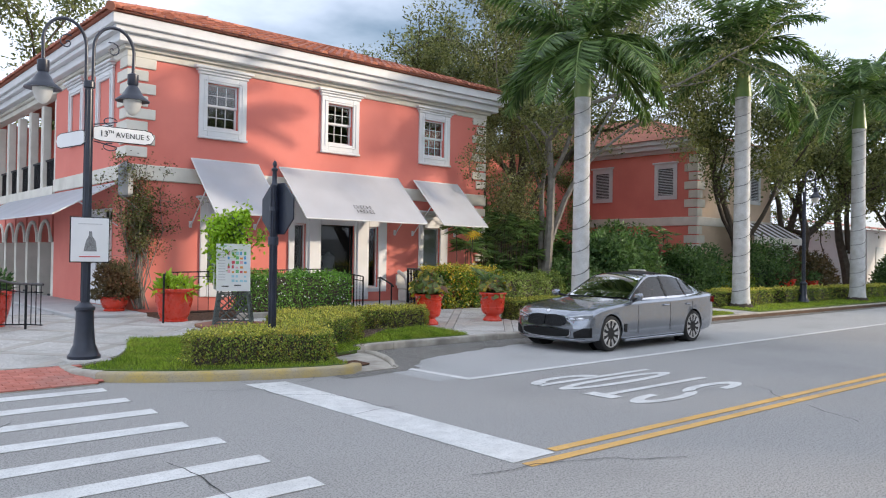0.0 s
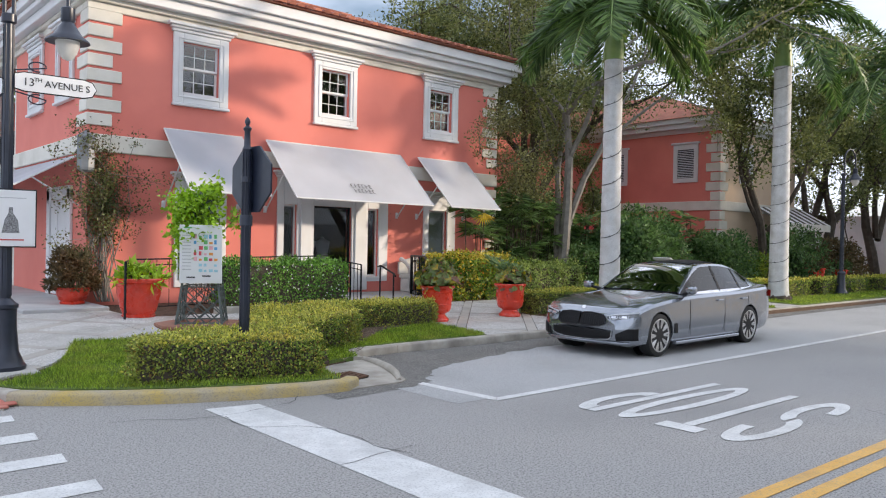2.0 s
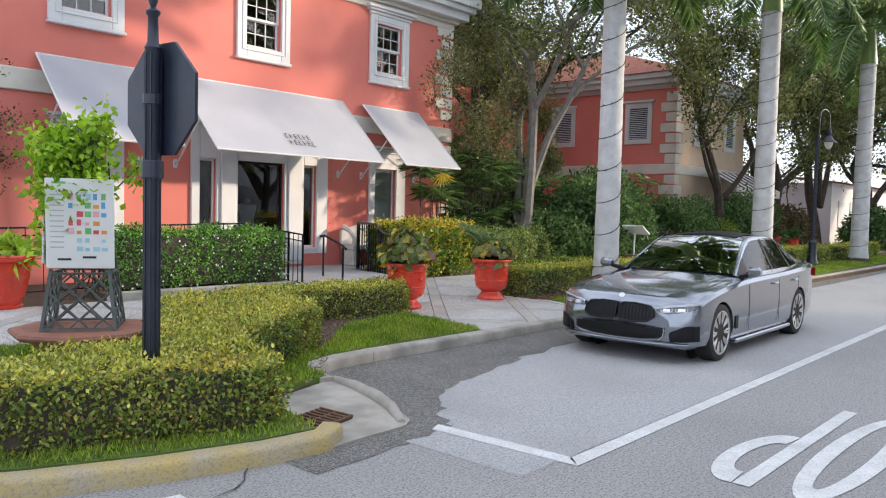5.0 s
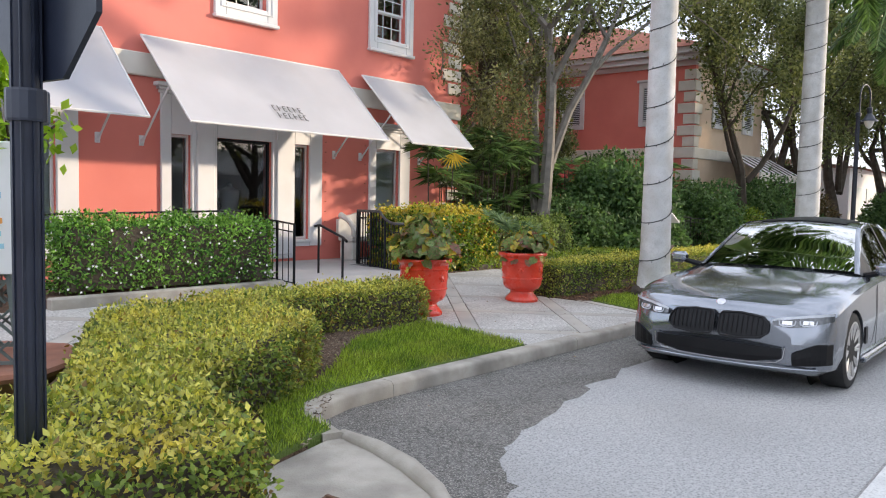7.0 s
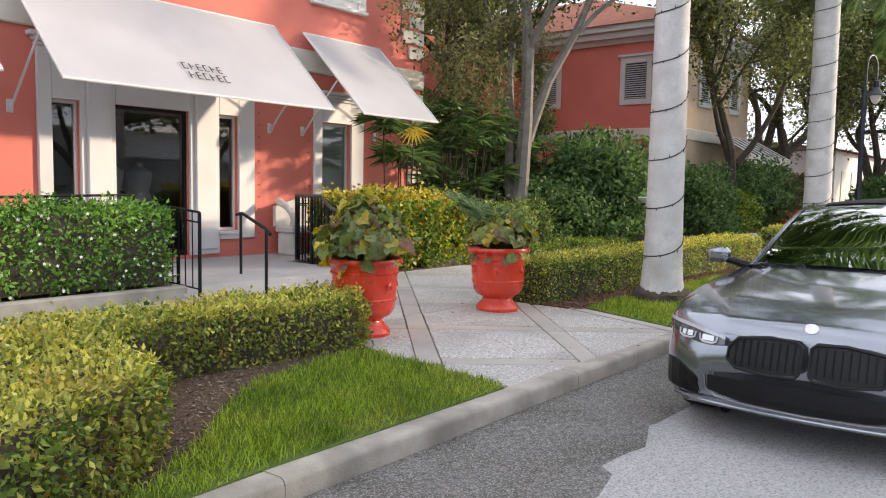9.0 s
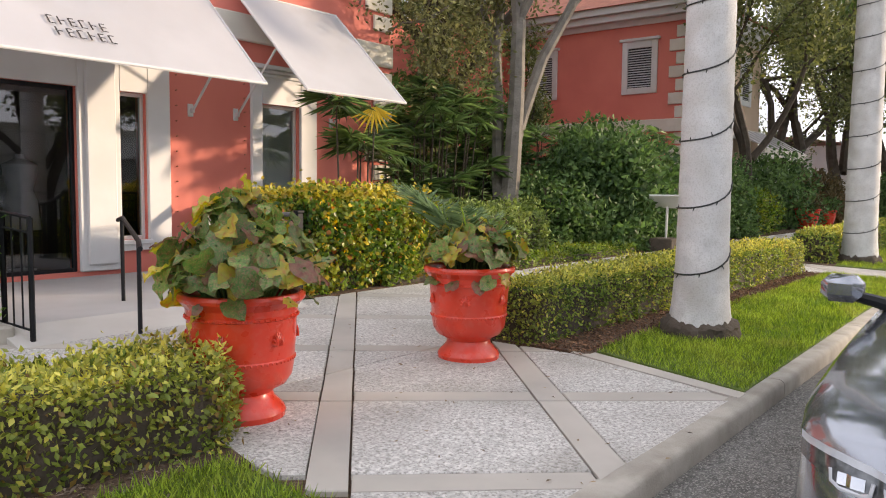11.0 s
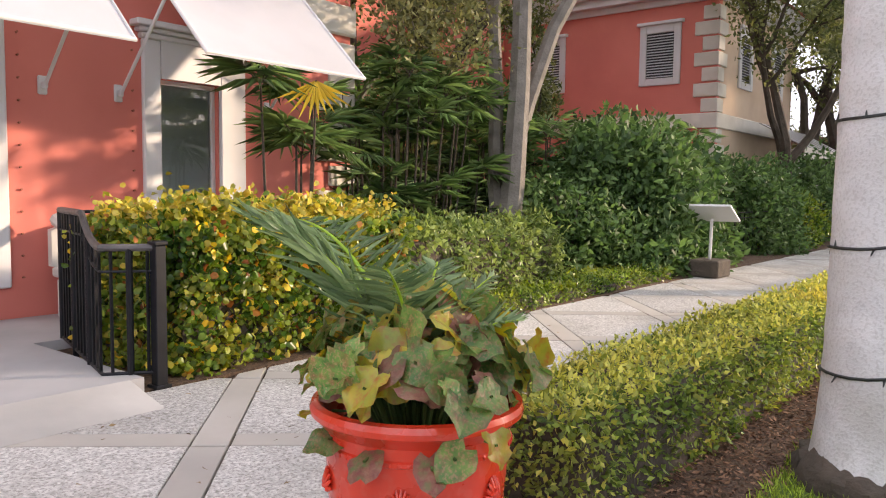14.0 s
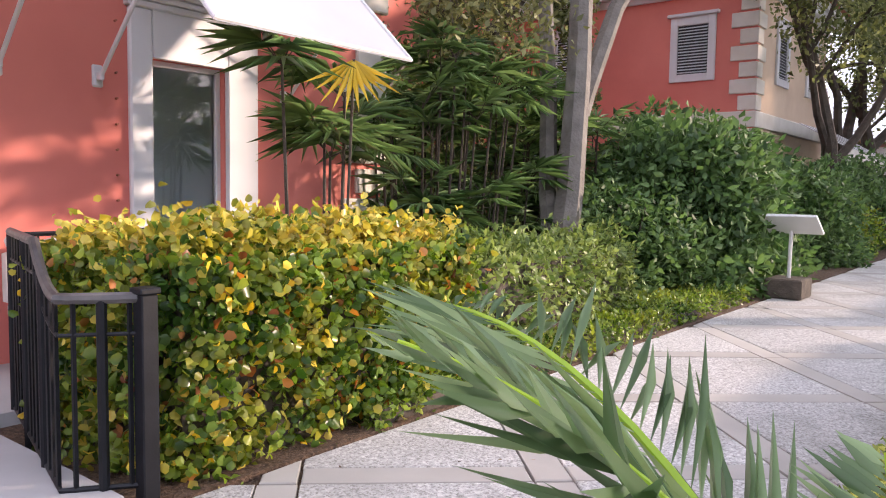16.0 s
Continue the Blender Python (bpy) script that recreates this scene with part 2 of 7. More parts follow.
# ---- mesh building ----
class Build:
    """Collects points and faces for one mesh."""

    def __init__(self):
        self.v, self.f = [], []

    def add(self, verts, faces):
        k = len(self.v)
        self.v += [tuple(p) for p in verts]
        self.f += [tuple(i + k for i in f) for f in faces]
        return self

    def box(self, x0, x1, y0, y1, z0, z1, c=0.0, m=None):
        """A box, its edges cut back by c."""
        c = min(c, (x1 - x0) * 0.45, (y1 - y0) * 0.45, (z1 - z0) * 0.45)
        if c <= 0:
            p = [Vector((x, y, z)) for z in (z0, z1) for x, y in ((x0, y0), (x1, y0), (x1, y1), (x0, y1))]
            f = [(3, 2, 1, 0), (4, 5, 6, 7), (0, 1, 5, 4), (1, 2, 6, 5), (2, 3, 7, 6), (3, 0, 4, 7)]
        else:
            p, ring = [], []
            for z, d in ((z0, c), (z0 + c, 0), (z1 - c, 0), (z1, c)):
                a, b, e, g = x0 + d, x1 - d, y0 + d, y1 - d
                k = c if d == 0 else 0.0
                pts = [(a + k, e), (b - k, e), (b, e + k), (b, g - k), (b - k, g), (a + k, g), (a, g - k), (a, e + k)] if d == 0 else [(a, e), (b, e), (b, e), (b, g), (b, g), (a, g), (a, g), (a, e)]
                ring.append(len(p))
                p += [Vector((x, y, z)) for x, y in pts]
            f = []
            for i in range(3):
                for j in range(8):
                    q = (ring[i] + j, ring[i] + (j + 1) % 8, ring[i + 1] + (j + 1) % 8, ring[i + 1] + j)
                    same = [k for n_, k in enumerate(q) if p[k] not in [p[o] for o in q[:n_]]]
                    if len(same) > 2:
                        f.append(tuple(same))
            f += [tuple(ring[0] + j for j in (6, 4, 2, 0)), tuple(ring[3] + j for j in (0, 2, 4, 6))]
        return self.add([m @ q for q in p] if m else p, f)

    def prism(self, pts, z0, z1, m=None):
        """An upright prism over a polygon; z1 may be a function of x, y."""
        n = len(pts)
        top = (lambda x, y: z1) if not callable(z1) else z1
        p = [Vector((x, y, z0)) for x, y in pts] + [Vector((x, y, top(x, y))) for x, y in pts]
        f = [tuple(range(n - 1, -1, -1)), tuple(range(n, 2 * n))] + [(i, (i + 1) % n, n + (i + 1) % n, n + i) for i in range(n)]
        return self.add([m @ q for q in p] if m else p, f)

    def tube(self, pts, radii, seg=8, caps=True):
        """A round bar along points."""
        pts = [Vector(p) for p in pts]
        if not hasattr(radii, "__len__"):
            radii = [radii] * len(pts)
        p, f, u = [], [], None
        for i, q in enumerate(pts):
            d = (pts[min(i + 1, len(pts) - 1)] - pts[max(i - 1, 0)]).normalized()
            if u is None:
                u = d.orthogonal().normalized()
            u = (u - d * u.dot(d)).normalized()
            w = d.cross(u)
            p += [q + radii[i] * (math.cos(a) * u + math.sin(a) * w) for a in (2 * math.pi * k / seg for k in range(seg))]
        for i in range(len(pts) - 1):
            f += [(i * seg + k, i * seg + (k + 1) % seg, (i + 1) * seg + (k + 1) % seg, (i + 1) * seg + k) for k in range(seg)]
        if caps:
            f += [tuple(range(seg - 1, -1, -1)), tuple((len(pts) - 1) * seg + k for k in range(seg))]
        return self.add(p, f)

    def lathe(self, prof, seg=32, m=None):
        """A turned shape from (radius, height) pairs."""
        p = [Vector((r * math.cos(a), r * math.sin(a), z)) for r, z in prof for a in (2 * math.pi * k / seg for k in range(seg))]
        f = [(i * seg + k, i * seg + (k + 1) % seg, (i + 1) * seg + (k + 1) % seg, (i + 1) * seg + k) for i in range(len(prof) - 1) for k in range(seg)]
        f += [tuple(range(seg - 1, -1, -1)), tuple((len(prof) - 1) * seg + k for k in range(seg))]
        return self.add([m @ q for q in p] if m else p, f)

    def mesh(self, name, material, smooth=False):
        me = bpy.data.meshes.new(name)
        me.from_pydata(self.v, [], self.f)
        if smooth:
            me.shade_smooth()
            me.set_sharp_from_angle(angle=radians(38))
        for k in (material if isinstance(material, (list, tuple)) else [material]):
            me.materials.append(k)
        return me


def thing(name, label, category, at=None, group="", kind=""):
    """An empty at a thing's base, which parents its parts."""
    ob = new(name)
    ob.matrix_world = at or Matrix()
    ob.empty_display_size = 0.1
    return tagged(ob, label, category, group, kind)


def part(name, b, material, parent, label="", smooth=False, m=None):
    """Links a built mesh as one part under a thing or under a part; the points are in the thing's own space."""
    ob = new(name, b if isinstance(b, bpy.types.Mesh) else b.mesh(name, material, smooth))
    ob.parent = parent
    if m is not None:
        ob.matrix_basis = m
    return tagged(ob, label)


def solo(name, b, material, label, category, group="", kind="", smooth=False, at=None):
    """A thing or a piece of the setting that is one mesh."""
    ob = new(name, b if isinstance(b, bpy.types.Mesh) else b.mesh(name, material, smooth))
    if at is not None:
        ob.matrix_world = at
    return tagged(ob, label, category, group, kind)


def blades(name, base, along, across, length, width, materials, fold=0.25, parts=None, bend=0.0, oval=False):
    """Many leaves in one mesh: arrays of foot points, directions, sideways directions, lengths and widths; each leaf is a folded blade."""
    n = len(base)
    nor = np.cross(along, across)
    length, width = np.broadcast_to(length, n)[:, None], np.broadcast_to(width, n)[:, None]
    mid = base + along * length * 0.45
    tip = base + along * length - nor * length * bend
    if oval:
        lo, hi = base + along * length * 0.3, base + along * length * 0.75
        edge_ = across * width * 0.5
        rim_ = nor * width * fold
        v = np.stack([base, lo + edge_ + rim_, hi + edge_ * 0.9 + rim_, tip, hi - edge_ * 0.9 + rim_, lo - edge_ + rim_], 1).reshape(-1, 3)
    else:
        v = np.stack([base, mid + across * width * 0.5 + nor * width * fold, tip, mid - across * width * 0.5 + nor * width * fold], 1).reshape(-1, 3)
    q = 6 if oval else 4
    me = bpy.data.meshes.new(name)
    me.vertices.add(q * n)
    me.vertices.foreach_set("co", v.astype(np.float32).ravel())
    k = np.arange(n)[:, None] * q
    tri = np.concatenate([k + [0, i, i + 1] for i in range(1, q - 1)], 1).ravel()
    me.loops.add(3 * (q - 2) * n)
    me.loops.foreach_set("vertex_index", tri.astype(np.int32))
    me.polygons.add((q - 2) * n)
    me.polygons.foreach_set("loop_start", (np.arange((q - 2) * n) * 3).astype(np.int32))
    mats = materials if isinstance(materials, (list, tuple)) else [materials]
    for m in mats:
        me.materials.append(m)
    if parts is not None:
        me.polygons.foreach_set("material_index", np.repeat(parts, q - 2).astype(np.int32))
    me.update(calc_edges=True)
    me.validate()
    return me


def unit(a):
    return a / np.maximum(np.linalg.norm(a, axis=1)[:, None], 1e-9)


def leaves_on(name, rng, pos, nor, size, materials, parts=None, spread=0.8, aspect=0.55, fold=0.2, oval=False):
    """Leaves at points of a shell, turned roughly outwards."""
    n = len(pos)
    along = unit(nor * 0.45 + rng.normal(0, spread, (n, 3)))
    across = unit(np.cross(along, unit(nor + rng.normal(0, 0.5, (n, 3)))))
    length = size * rng.uniform(0.7, 1.3, n)
    return blades(name, pos, along, across, length, length * aspect, materials, fold, parts, oval=oval)


# ---- ground and road ----
def gz(x, y):
    """Height of the pavement: it rises gently from the kerb to the building."""
    return 0.13 + 0.025 * min(max(y - 10.4, 0.0), 6.0)


def kerb_y(x):
    return 10.47 + 0.008 * (x - 10.0)


def flat(b, pts, z):
    """A thin sheet over a polygon."""
    return b.prism(pts, z - 0.003 if not callable(z) else -0.02, z)


R = np.random.default_rng(4)
ground = Build()
ground.add([(-400, -400, 0), (600, -400, 0), (600, 600, 0), (-400, 600, 0)], [(0, 1, 2, 3)])
solo("road", ground, ASPHALT, "worn grey asphalt road reaching to the horizon", "road", kind="structure")

# the darker gutter strip beside the kerb and the paler patched lane in the parking bay
b = Build()
edge = [(5.0, 7.95), (5.9, 7.98), (6.45, 8.14), (6.86, 8.52), (7.26, 8.93), (8.15, 9.16), (9.4, 9.46), (10.4, 9.58), (14.0, 9.75), (22.0, 10.0), (45.0, 10.4)]
edge = [(x + R.normal(0, 0.04), y + R.normal(0, 0.03)) for k in range(len(edge) - 1) for s in np.linspace(0, 1, 7)[:-1] for x, y in [(edge[k][0] + s * (edge[k + 1][0] - edge[k][0]), edge[k][1] + s * (edge[k + 1][1] - edge[k][1]))]]
b.add([(x, y, 0.004) for x, y in edge] + [(x, max(kerb_y(x) + 0.3, y + 0.1), 0.004) for x, y in edge], [(i, i + 1, len(edge) + i + 1, len(edge) + i) for i in range(len(edge) - 1)])
solo("road_gutter", b, ASPHALT_DARK, "dark rough asphalt strip along the kerb", "road", kind="structure")
b = Build()
low = [(x, 6.97 + 0.01 * (x - 6.5)) for x, y in edge]
b.add([(x, max(ly, 6.98), 0.0025) for x, ly in low] + [(x, y + 0.02, 0.0025) for x, y in edge], [(i, i + 1, len(edge) + i + 1, len(edge) + i) for i in range(7, len(edge) - 1)])
solo("road_patch", b, ASPHALT_PALE, "paler resurfaced asphalt of the parking bay", "road", kind="structure")


def marking(name, pts, label, material, z=0.007):
    return solo(name, flat(Build(), pts, z), material, label, "road marking", "road markings", "structure")


for y in np.arange(9.19, -2.5, -0.865):
    marking("crosswalk_bar", [(-2.5, y - 0.30), (1.92, y - 0.28), (1.95, y), (-2.5, y - 0.02)], "worn white crosswalk bar on asphalt", ROAD_WHITE)
marking("stop_line", [(3.57, 3.24), (4.15, 3.25), (4.15, 8.25), (3.58, 8.34)], "broad worn white stop line on asphalt", ROAD_WHITE)
marking("parking_line", [(6.40, 6.82), (60.0, 7.36), (60.0, 7.49), (6.50, 6.95)], "long white parking bay line on asphalt", ROAD_WHITE)
marking("parking_line", [(6.40, 6.82), (6.53, 6.952), (6.45, 8.20), (6.31, 8.14)], "short white parking bay line on asphalt", ROAD_WHITE)
for x, y in ((4.2, 3.28), (3.62, 3.06)):
    marking("centre_line", [(x, y), (60.0, y - 1.0), (60.0, y - 0.88), (x, y + 0.12)], "double yellow centre line on asphalt", ROAD_YELLOW)


def ribbon(b, pts, width, z=0.006):
    """A flat painted stroke along points."""
    n = len(pts)
    v = []
    for s in (0.5, -0.5):
        for i in range(n):
            a, c = Vector(pts[max(i - 1, 0)]), Vector(pts[min(i + 1, n - 1)])
            d = (c - a).normalized()
            w = width[i] if hasattr(width, "__len__") else width
            v.append((pts[i][0] - d.y * w * s, pts[i][1] + d.x * w * s, z))
    return b.add(v, [(i, n + i, n + i + 1, i + 1) for i in range(n - 1)])


# the word on the road, read by a driver who comes along -x: a letter's head lies at x 6.87, its foot at 9.57
def ring(b, y0, width, c, r, a0, a1, n=18):
    """Part of an oval stroke of a road letter; c and r in the letter's own unit square."""
    v = []
    for k in range(n + 1):
        t = radians(a0 + (a1 - a0) * k / n)
        for s in (1.0, -1.0):
            u = (c[0] + r[0] * math.cos(t)) * width + s * 0.065 * math.cos(t)
            h = (c[1] + r[1] * math.sin(t)) * 2.7 + s * 0.14 * math.sin(t)
            v.append((9.57 - h, y0 + u, 0.007))
    return b.add(v, [(2 * i, 2 * i + 1, 2 * i + 3, 2 * i + 2) for i in range(n)])


def stroke(b, y0, width, u0, u1, v0, v1, z=0.007):
    return b.add([(9.57 - 2.7 * v, y0 + u * width, z) for u, v in ((u0, v0), (u1, v0), (u1, v1), (u0, v1))], [(0, 1, 2, 3)])


def road_letter(b):
    return solo("road_letter", b, ROAD_WHITE, "white painted letter of the word STOP on asphalt", "road marking", "road letters", "structure")


b = ring(Build(), 4.06, 0.42, (0.5, 0.73), (0.38, 0.22), 0, 262)
road_letter(ring(b, 4.06, 0.42, (0.5, 0.27), (0.38, 0.22), 82, -180))
road_letter(stroke(stroke(Build(), 4.62, 0.42, 0.36, 0.64, 0.0, 0.905), 4.62, 0.42, -0.05, 1.05, 0.91, 1.0))
road_letter(ring(Build(), 5.24, 0.44, (0.5, 0.5), (0.38, 0.45), 0, 360, 36))
b = stroke(Build(), 5.79, 0.42, 0.0, 0.28, 0.0, 1.0)
road_letter(ring(b, 5.79, 0.42, (0.4, 0.73), (0.45, 0.22), 100, -100))

# cracks in the asphalt
for x0, y0, ang, n in ((-0.5, 6.0, 20, 14), (1.2, 5.1, -95, 12), (3.0, 3.2, -35, 16), (2.6, 8.3, -8, 22), (8.0, 2.0, 30, 18), (3.6, 7.9, -85, 18), (4.4, 5.9, -170, 6)):
    pts, a = [(x0, y0)], ang
    for i in range(n):
        a += R.normal(0, 22)
        a += (ang - a) * 0.3
        pts.append((pts[-1][0] + 0.14 * math.cos(radians(a)), pts[-1][1] + 0.14 * math.sin(radians(a))))
    solo("road_crack", ribbon(Build(), pts, [0.012 * R.uniform(0.3, 1.2) for _ in pts], 0.009), CRACK, "thin dark crack in the asphalt", "crack", "road cracks", "structure")

# the raised block behind the kerb
b = Build()
for y0, y1 in ((10.55, 16.4), (16.4, 90.0)):
    b.add([(-3, y0, gz(0, y0) - 0.03), (90, y0, gz(0, y0) - 0.03), (90, y1, gz(0, y1) - 0.03), (-3, y1, gz(0, y1) - 0.03)], [(0, 1, 2, 3)])
b.add([(-3, 10.55, -0.02), (90, 10.55, -0.02), (90, 10.55, 0.1), (-3, 10.55, 0.1)], [(0, 1, 2, 3)])
solo("ground", b, SOIL, "dark soil under the paving and beds", "ground", kind="structure")
ISLAND = [(1.78, 10.75), (1.82, 10.15), (2.02, 9.75), (2.42, 9.40), (2.88, 9.10), (3.45, 8.80), (4.15, 8.52), (4.85, 8.32), (5.35, 8.27), (5.60, 8.42)]
b = Build().prism([(x + 0.07, y + 0.08) for x, y in ISLAND[:-1]] + [(5.5, 9.0), (5.62, 9.52), (6.3, 9.72), (6.7, 10.2), (7.3, 10.7)], -0.02, 0.10)
solo("traffic_island", b, SOIL, "planted corner island behind a kerb", "ground", kind="structure")


def kerb(pts, width, top, label, material, name="kerb"):
    """A rounded kerb stone run along points, its outer face on them (the block lies to the left)."""
    b, n = Build(), len(pts)
    prof = [(0.0, -0.02), (0.0, top - 0.035), (0.012, top - 0.012), (0.035, top), (width, top), (width, -0.02)]
    v = []
    for i in range(n):
        d = (Vector(pts[min(i + 1, n - 1)]) - Vector(pts[max(i - 1, 0)])).normalized()
        v += [(pts[i][0] - d.y * o, pts[i][1] + d.x * o, z) for o, z in prof]
    m = len(prof)
    b.add(v, [(i * m + k, (i + 1) * m + k, (i + 1) * m + k + 1, i * m + k + 1) for i in range(n - 1) for k in range(m - 1)] + [tuple(range(m)), tuple((n - 1) * m + k for k in reversed(range(m)))])
    return solo(name, b, material, label, "kerb", "kerb stones", "structure", smooth=True)


kerb(ISLAND[:3], 0.16, 0.14, "grey concrete kerb round the corner island", KERB)
kerb(ISLAND[2:], 0.16, 0.135, "kerb with flaking yellow paint", KERB_YELLOW)
kerb([(6.60, 9.70), (6.72, 10.08), (6.92, 10.32), (7.3, 10.43), (7.8, kerb_y(7.8))], 0.16, 0.135, "grey concrete kerb beside the lawn", KERB)
for x in np.arange(7.8, 46, 3.0):
    kerb([(x + 0.006, kerb_y(x)), (x + 1.5, kerb_y(x + 1.5)), (x + 2.994, kerb_y(x + 3))], 0.17, 0.135, "weathered grey concrete kerb stone", KERB)
# the storm drain in its concrete apron
drain = thing("storm_drain", "concrete storm drain apron with a rusty iron grate", "drain", pose(0, 0, 0), kind="structure")
b = Build().prism([(5.3, 8.32), (6.2, 8.33), (6.34, 8.42), (6.60, 9.1), (6.64, 9.78), (5.85, 9.6), (5.3, 9.1)], -0.02, lambda x, y: 0.015 + 0.06 * max(0, min(1, (y - 8.5))) + 0.03 * max(0, x - 6))
part("apron", b, KERB, drain)
b = Build().tube([(6.62, 9.75, 0.085), (6.60, 9.4, 0.085), (6.53, 9.05, 0.07), (6.40, 8.7, 0.05), (6.22, 8.4, 0.02)], [0.05, 0.06, 0.065, 0.055, 0.035], 10)
part("lip", b, KERB, drain, "rounded weathered concrete lip", True)
RUST = surf("rusty_iron", (0.10, 0.055, 0.035), (0.17, 0.09, 0.05), 12, 0.8, bump=0.4, bscale=60)
gm = pose(5.67, 8.82, 0.062, 3, 0, 13) @ Matrix.Diagonal((0.9, 0.72, 1.0, 1.0))
# solid near-black block under the bars paints the shade of an open pit
part("pit", Build().box(-0.3, 0.3, -0.22, 0.22, -0.05, -0.001, m=gm), CRACK, drain)
for k in range(9):
    part("grate_bar", Build().box(-0.3 + k * 0.07, -0.272 + k * 0.07, -0.23, 0.23, 0.0, 0.022, 0.004, gm), RUST, drain)
for k in range(3):
    part("grate_bar", Build().box(-0.31, 0.3, -0.23 + k * 0.215, -0.2 + k * 0.215, -0.004, 0.018, 0.004, gm), RUST, drain)
# brick-coloured ramp at the crossing
ramp_ob = thing("kerb_ramp", "red tactile brick kerb ramp at the crossing", "ramp", kind="structure")
part("ramp_bed", Build().prism([(-2.4, 9.5), (1.95, 9.5), (1.95, 10.7), (-2.4, 10.7)], -0.02, lambda x, y: 0.012 + 0.1 * (y - 9.5) / 1.2), KERB, ramp_ob)
brick_me = Build().box(-0.098, 0.098, -0.048, 0.048, -0.01, 0.012, 0.006).mesh("brick", BRICK_RAMP)
for i in range(22):
    for j in range(12):
        part("brick", brick_me, None, ramp_ob, m=pose(-2.3 + i * 0.2 + 0.1 * (j % 2), 9.56 + j * 0.1, 0.02 + 0.1 * (j * 0.1 + 0.06) / 1.2, 4.7))


# ---- building ----
F = 18.633            # street front of the pink building
WX0, WX1 = 5.413, 18.2


def wall_x(b, x0, x1, z0, z1, y0, y1, holes):
    """A wall along x with rectangular holes (x0, x1, z0, z1)."""
    xs = sorted({x0, x1, *[h for q in holes for h in q[:2]]})
    for a, c in zip(xs, xs[1:]):
        cuts = sorted((h[2], h[3]) for h in holes if h[0] <= a and h[1] >= c)
        z = z0
        for h0, h1 in cuts:
            if h0 > z:
                b.box(a, c, y0, y1, z, h0)
            z = h1
        if z < z1:
            b.box(a, c, y0, y1, z, z1)
    return b


UPPER = [(7.99, "first"), (11.88, "second"), (15.76, "third")]       # middles of the upper windows
SASH = (0.46, 5.27, 6.5)
wall = thing("wall_south", "salmon pink stucco street front with white trim", "wall", kind="structure")
holes = [(c - 0.46, c + 0.46, 5.27, 6.5) for c, _ in UPPER]
holes += [(10.32, 10.71, 0.8, 2.75), (11.24, 12.48, 0.42, 2.75), (13.04, 13.42, 0.8, 2.75), (15.33, 16.08, 0.95, 2.8), (7.6, 8.35, 0.95, 2.8)]
part("stucco", wall_x(Build(), WX0, WX1, 0.05, 7.1, F, F + 0.25, holes), PINK, wall)
part("belt_course", Build().box(WX0 - 0.06, WX1 + 0.06, F - 0.07, F, 3.69, 4.09, 0.02), CREAM, wall, "cream stone belt course")
for n_, z in enumerate(np.arange(4.28, 6.8, 0.33)):
    w = 0.7 if n_ % 2 else 0.5
    part("quoin", Build().box(WX0 - 0.05, WX0 + w, F - 0.05, F + 0.001, z, z + 0.27, 0.012), CREAM, wall)
for n_, z in enumerate(np.arange(0.35, 6.8, 0.33)):
    if not 3.5 < z < 4.15:
        w = 0.62 if n_ % 2 else 0.42
        part("quoin", Build().box(WX1 - w, WX1 + 0.05, F - 0.05, F + 0.001, z, z + 0.27, 0.012), CREAM, wall)
west = thing("wall_west", "salmon pink stucco side wall with arcade", "wall", kind="structure")
part("stucco", Build().box(WX0, WX0 + 0.25, F + 0.25, 25.2, 0.05, 7.1), PINK, west)
part("belt_course", Build().box(WX0 - 0.06, WX0, F, 25.2, 3.69, 4.09, 0.02), CREAM, west, "cream stone belt course")
for n_, z in enumerate(np.arange(4.28, 6.8, 0.33)):
    part("quoin", Build().box(WX0 - 0.05, WX0 + 0.001, F + 0.002, F + (0.5 if n_ % 2 else 0.7), z, z + 0.27, 0.012), CREAM, west)
for x in (13.88, 15.02):
    for z in np.arange(0.75, 3.3, 0.21):
        part("stud", Build().tube([(x, F - 0.03, z), (x, F, z - 0.004)], 0.010, 6), TILE, wall)
east = Build().box(WX1 - 0.25, WX1, F + 0.25, 36, 0.05, 7.1)
solo("wall_east", east, PINK, "salmon pink stucco side wall facing the garden", "wall", kind="structure")
solo("wall_north", Build().box(WX0, WX1, 36, 36.25, 0.05, 7.1), PINK, "salmon pink stucco rear wall", "wall", kind="structure")
solo("ceiling", Build().box(WX0 + 0.25, WX1 - 0.25, F + 0.25, 36, 3.5, 3.7), WHITE_TRIM, "plain shop ceiling", "ceiling", kind="structure")
# floor and inner wall carry the room's dimness in their colour
solo("floor", Build().box(WX0 + 0.25, WX1 - 0.25, F + 0.25, 36, 0.1, 0.36), UNLIT_INSIDE, "shop floor coloured near-black for the unlit room", "floor", kind="structure")
solo("wall_inside", Build().box(WX0 + 0.25, WX1 - 0.25, F + 3.6, F + 3.7, 0.36, 7.1), UNLIT_INSIDE, "inner wall of the rooms coloured near-black as unlit", "wall", kind="structure")

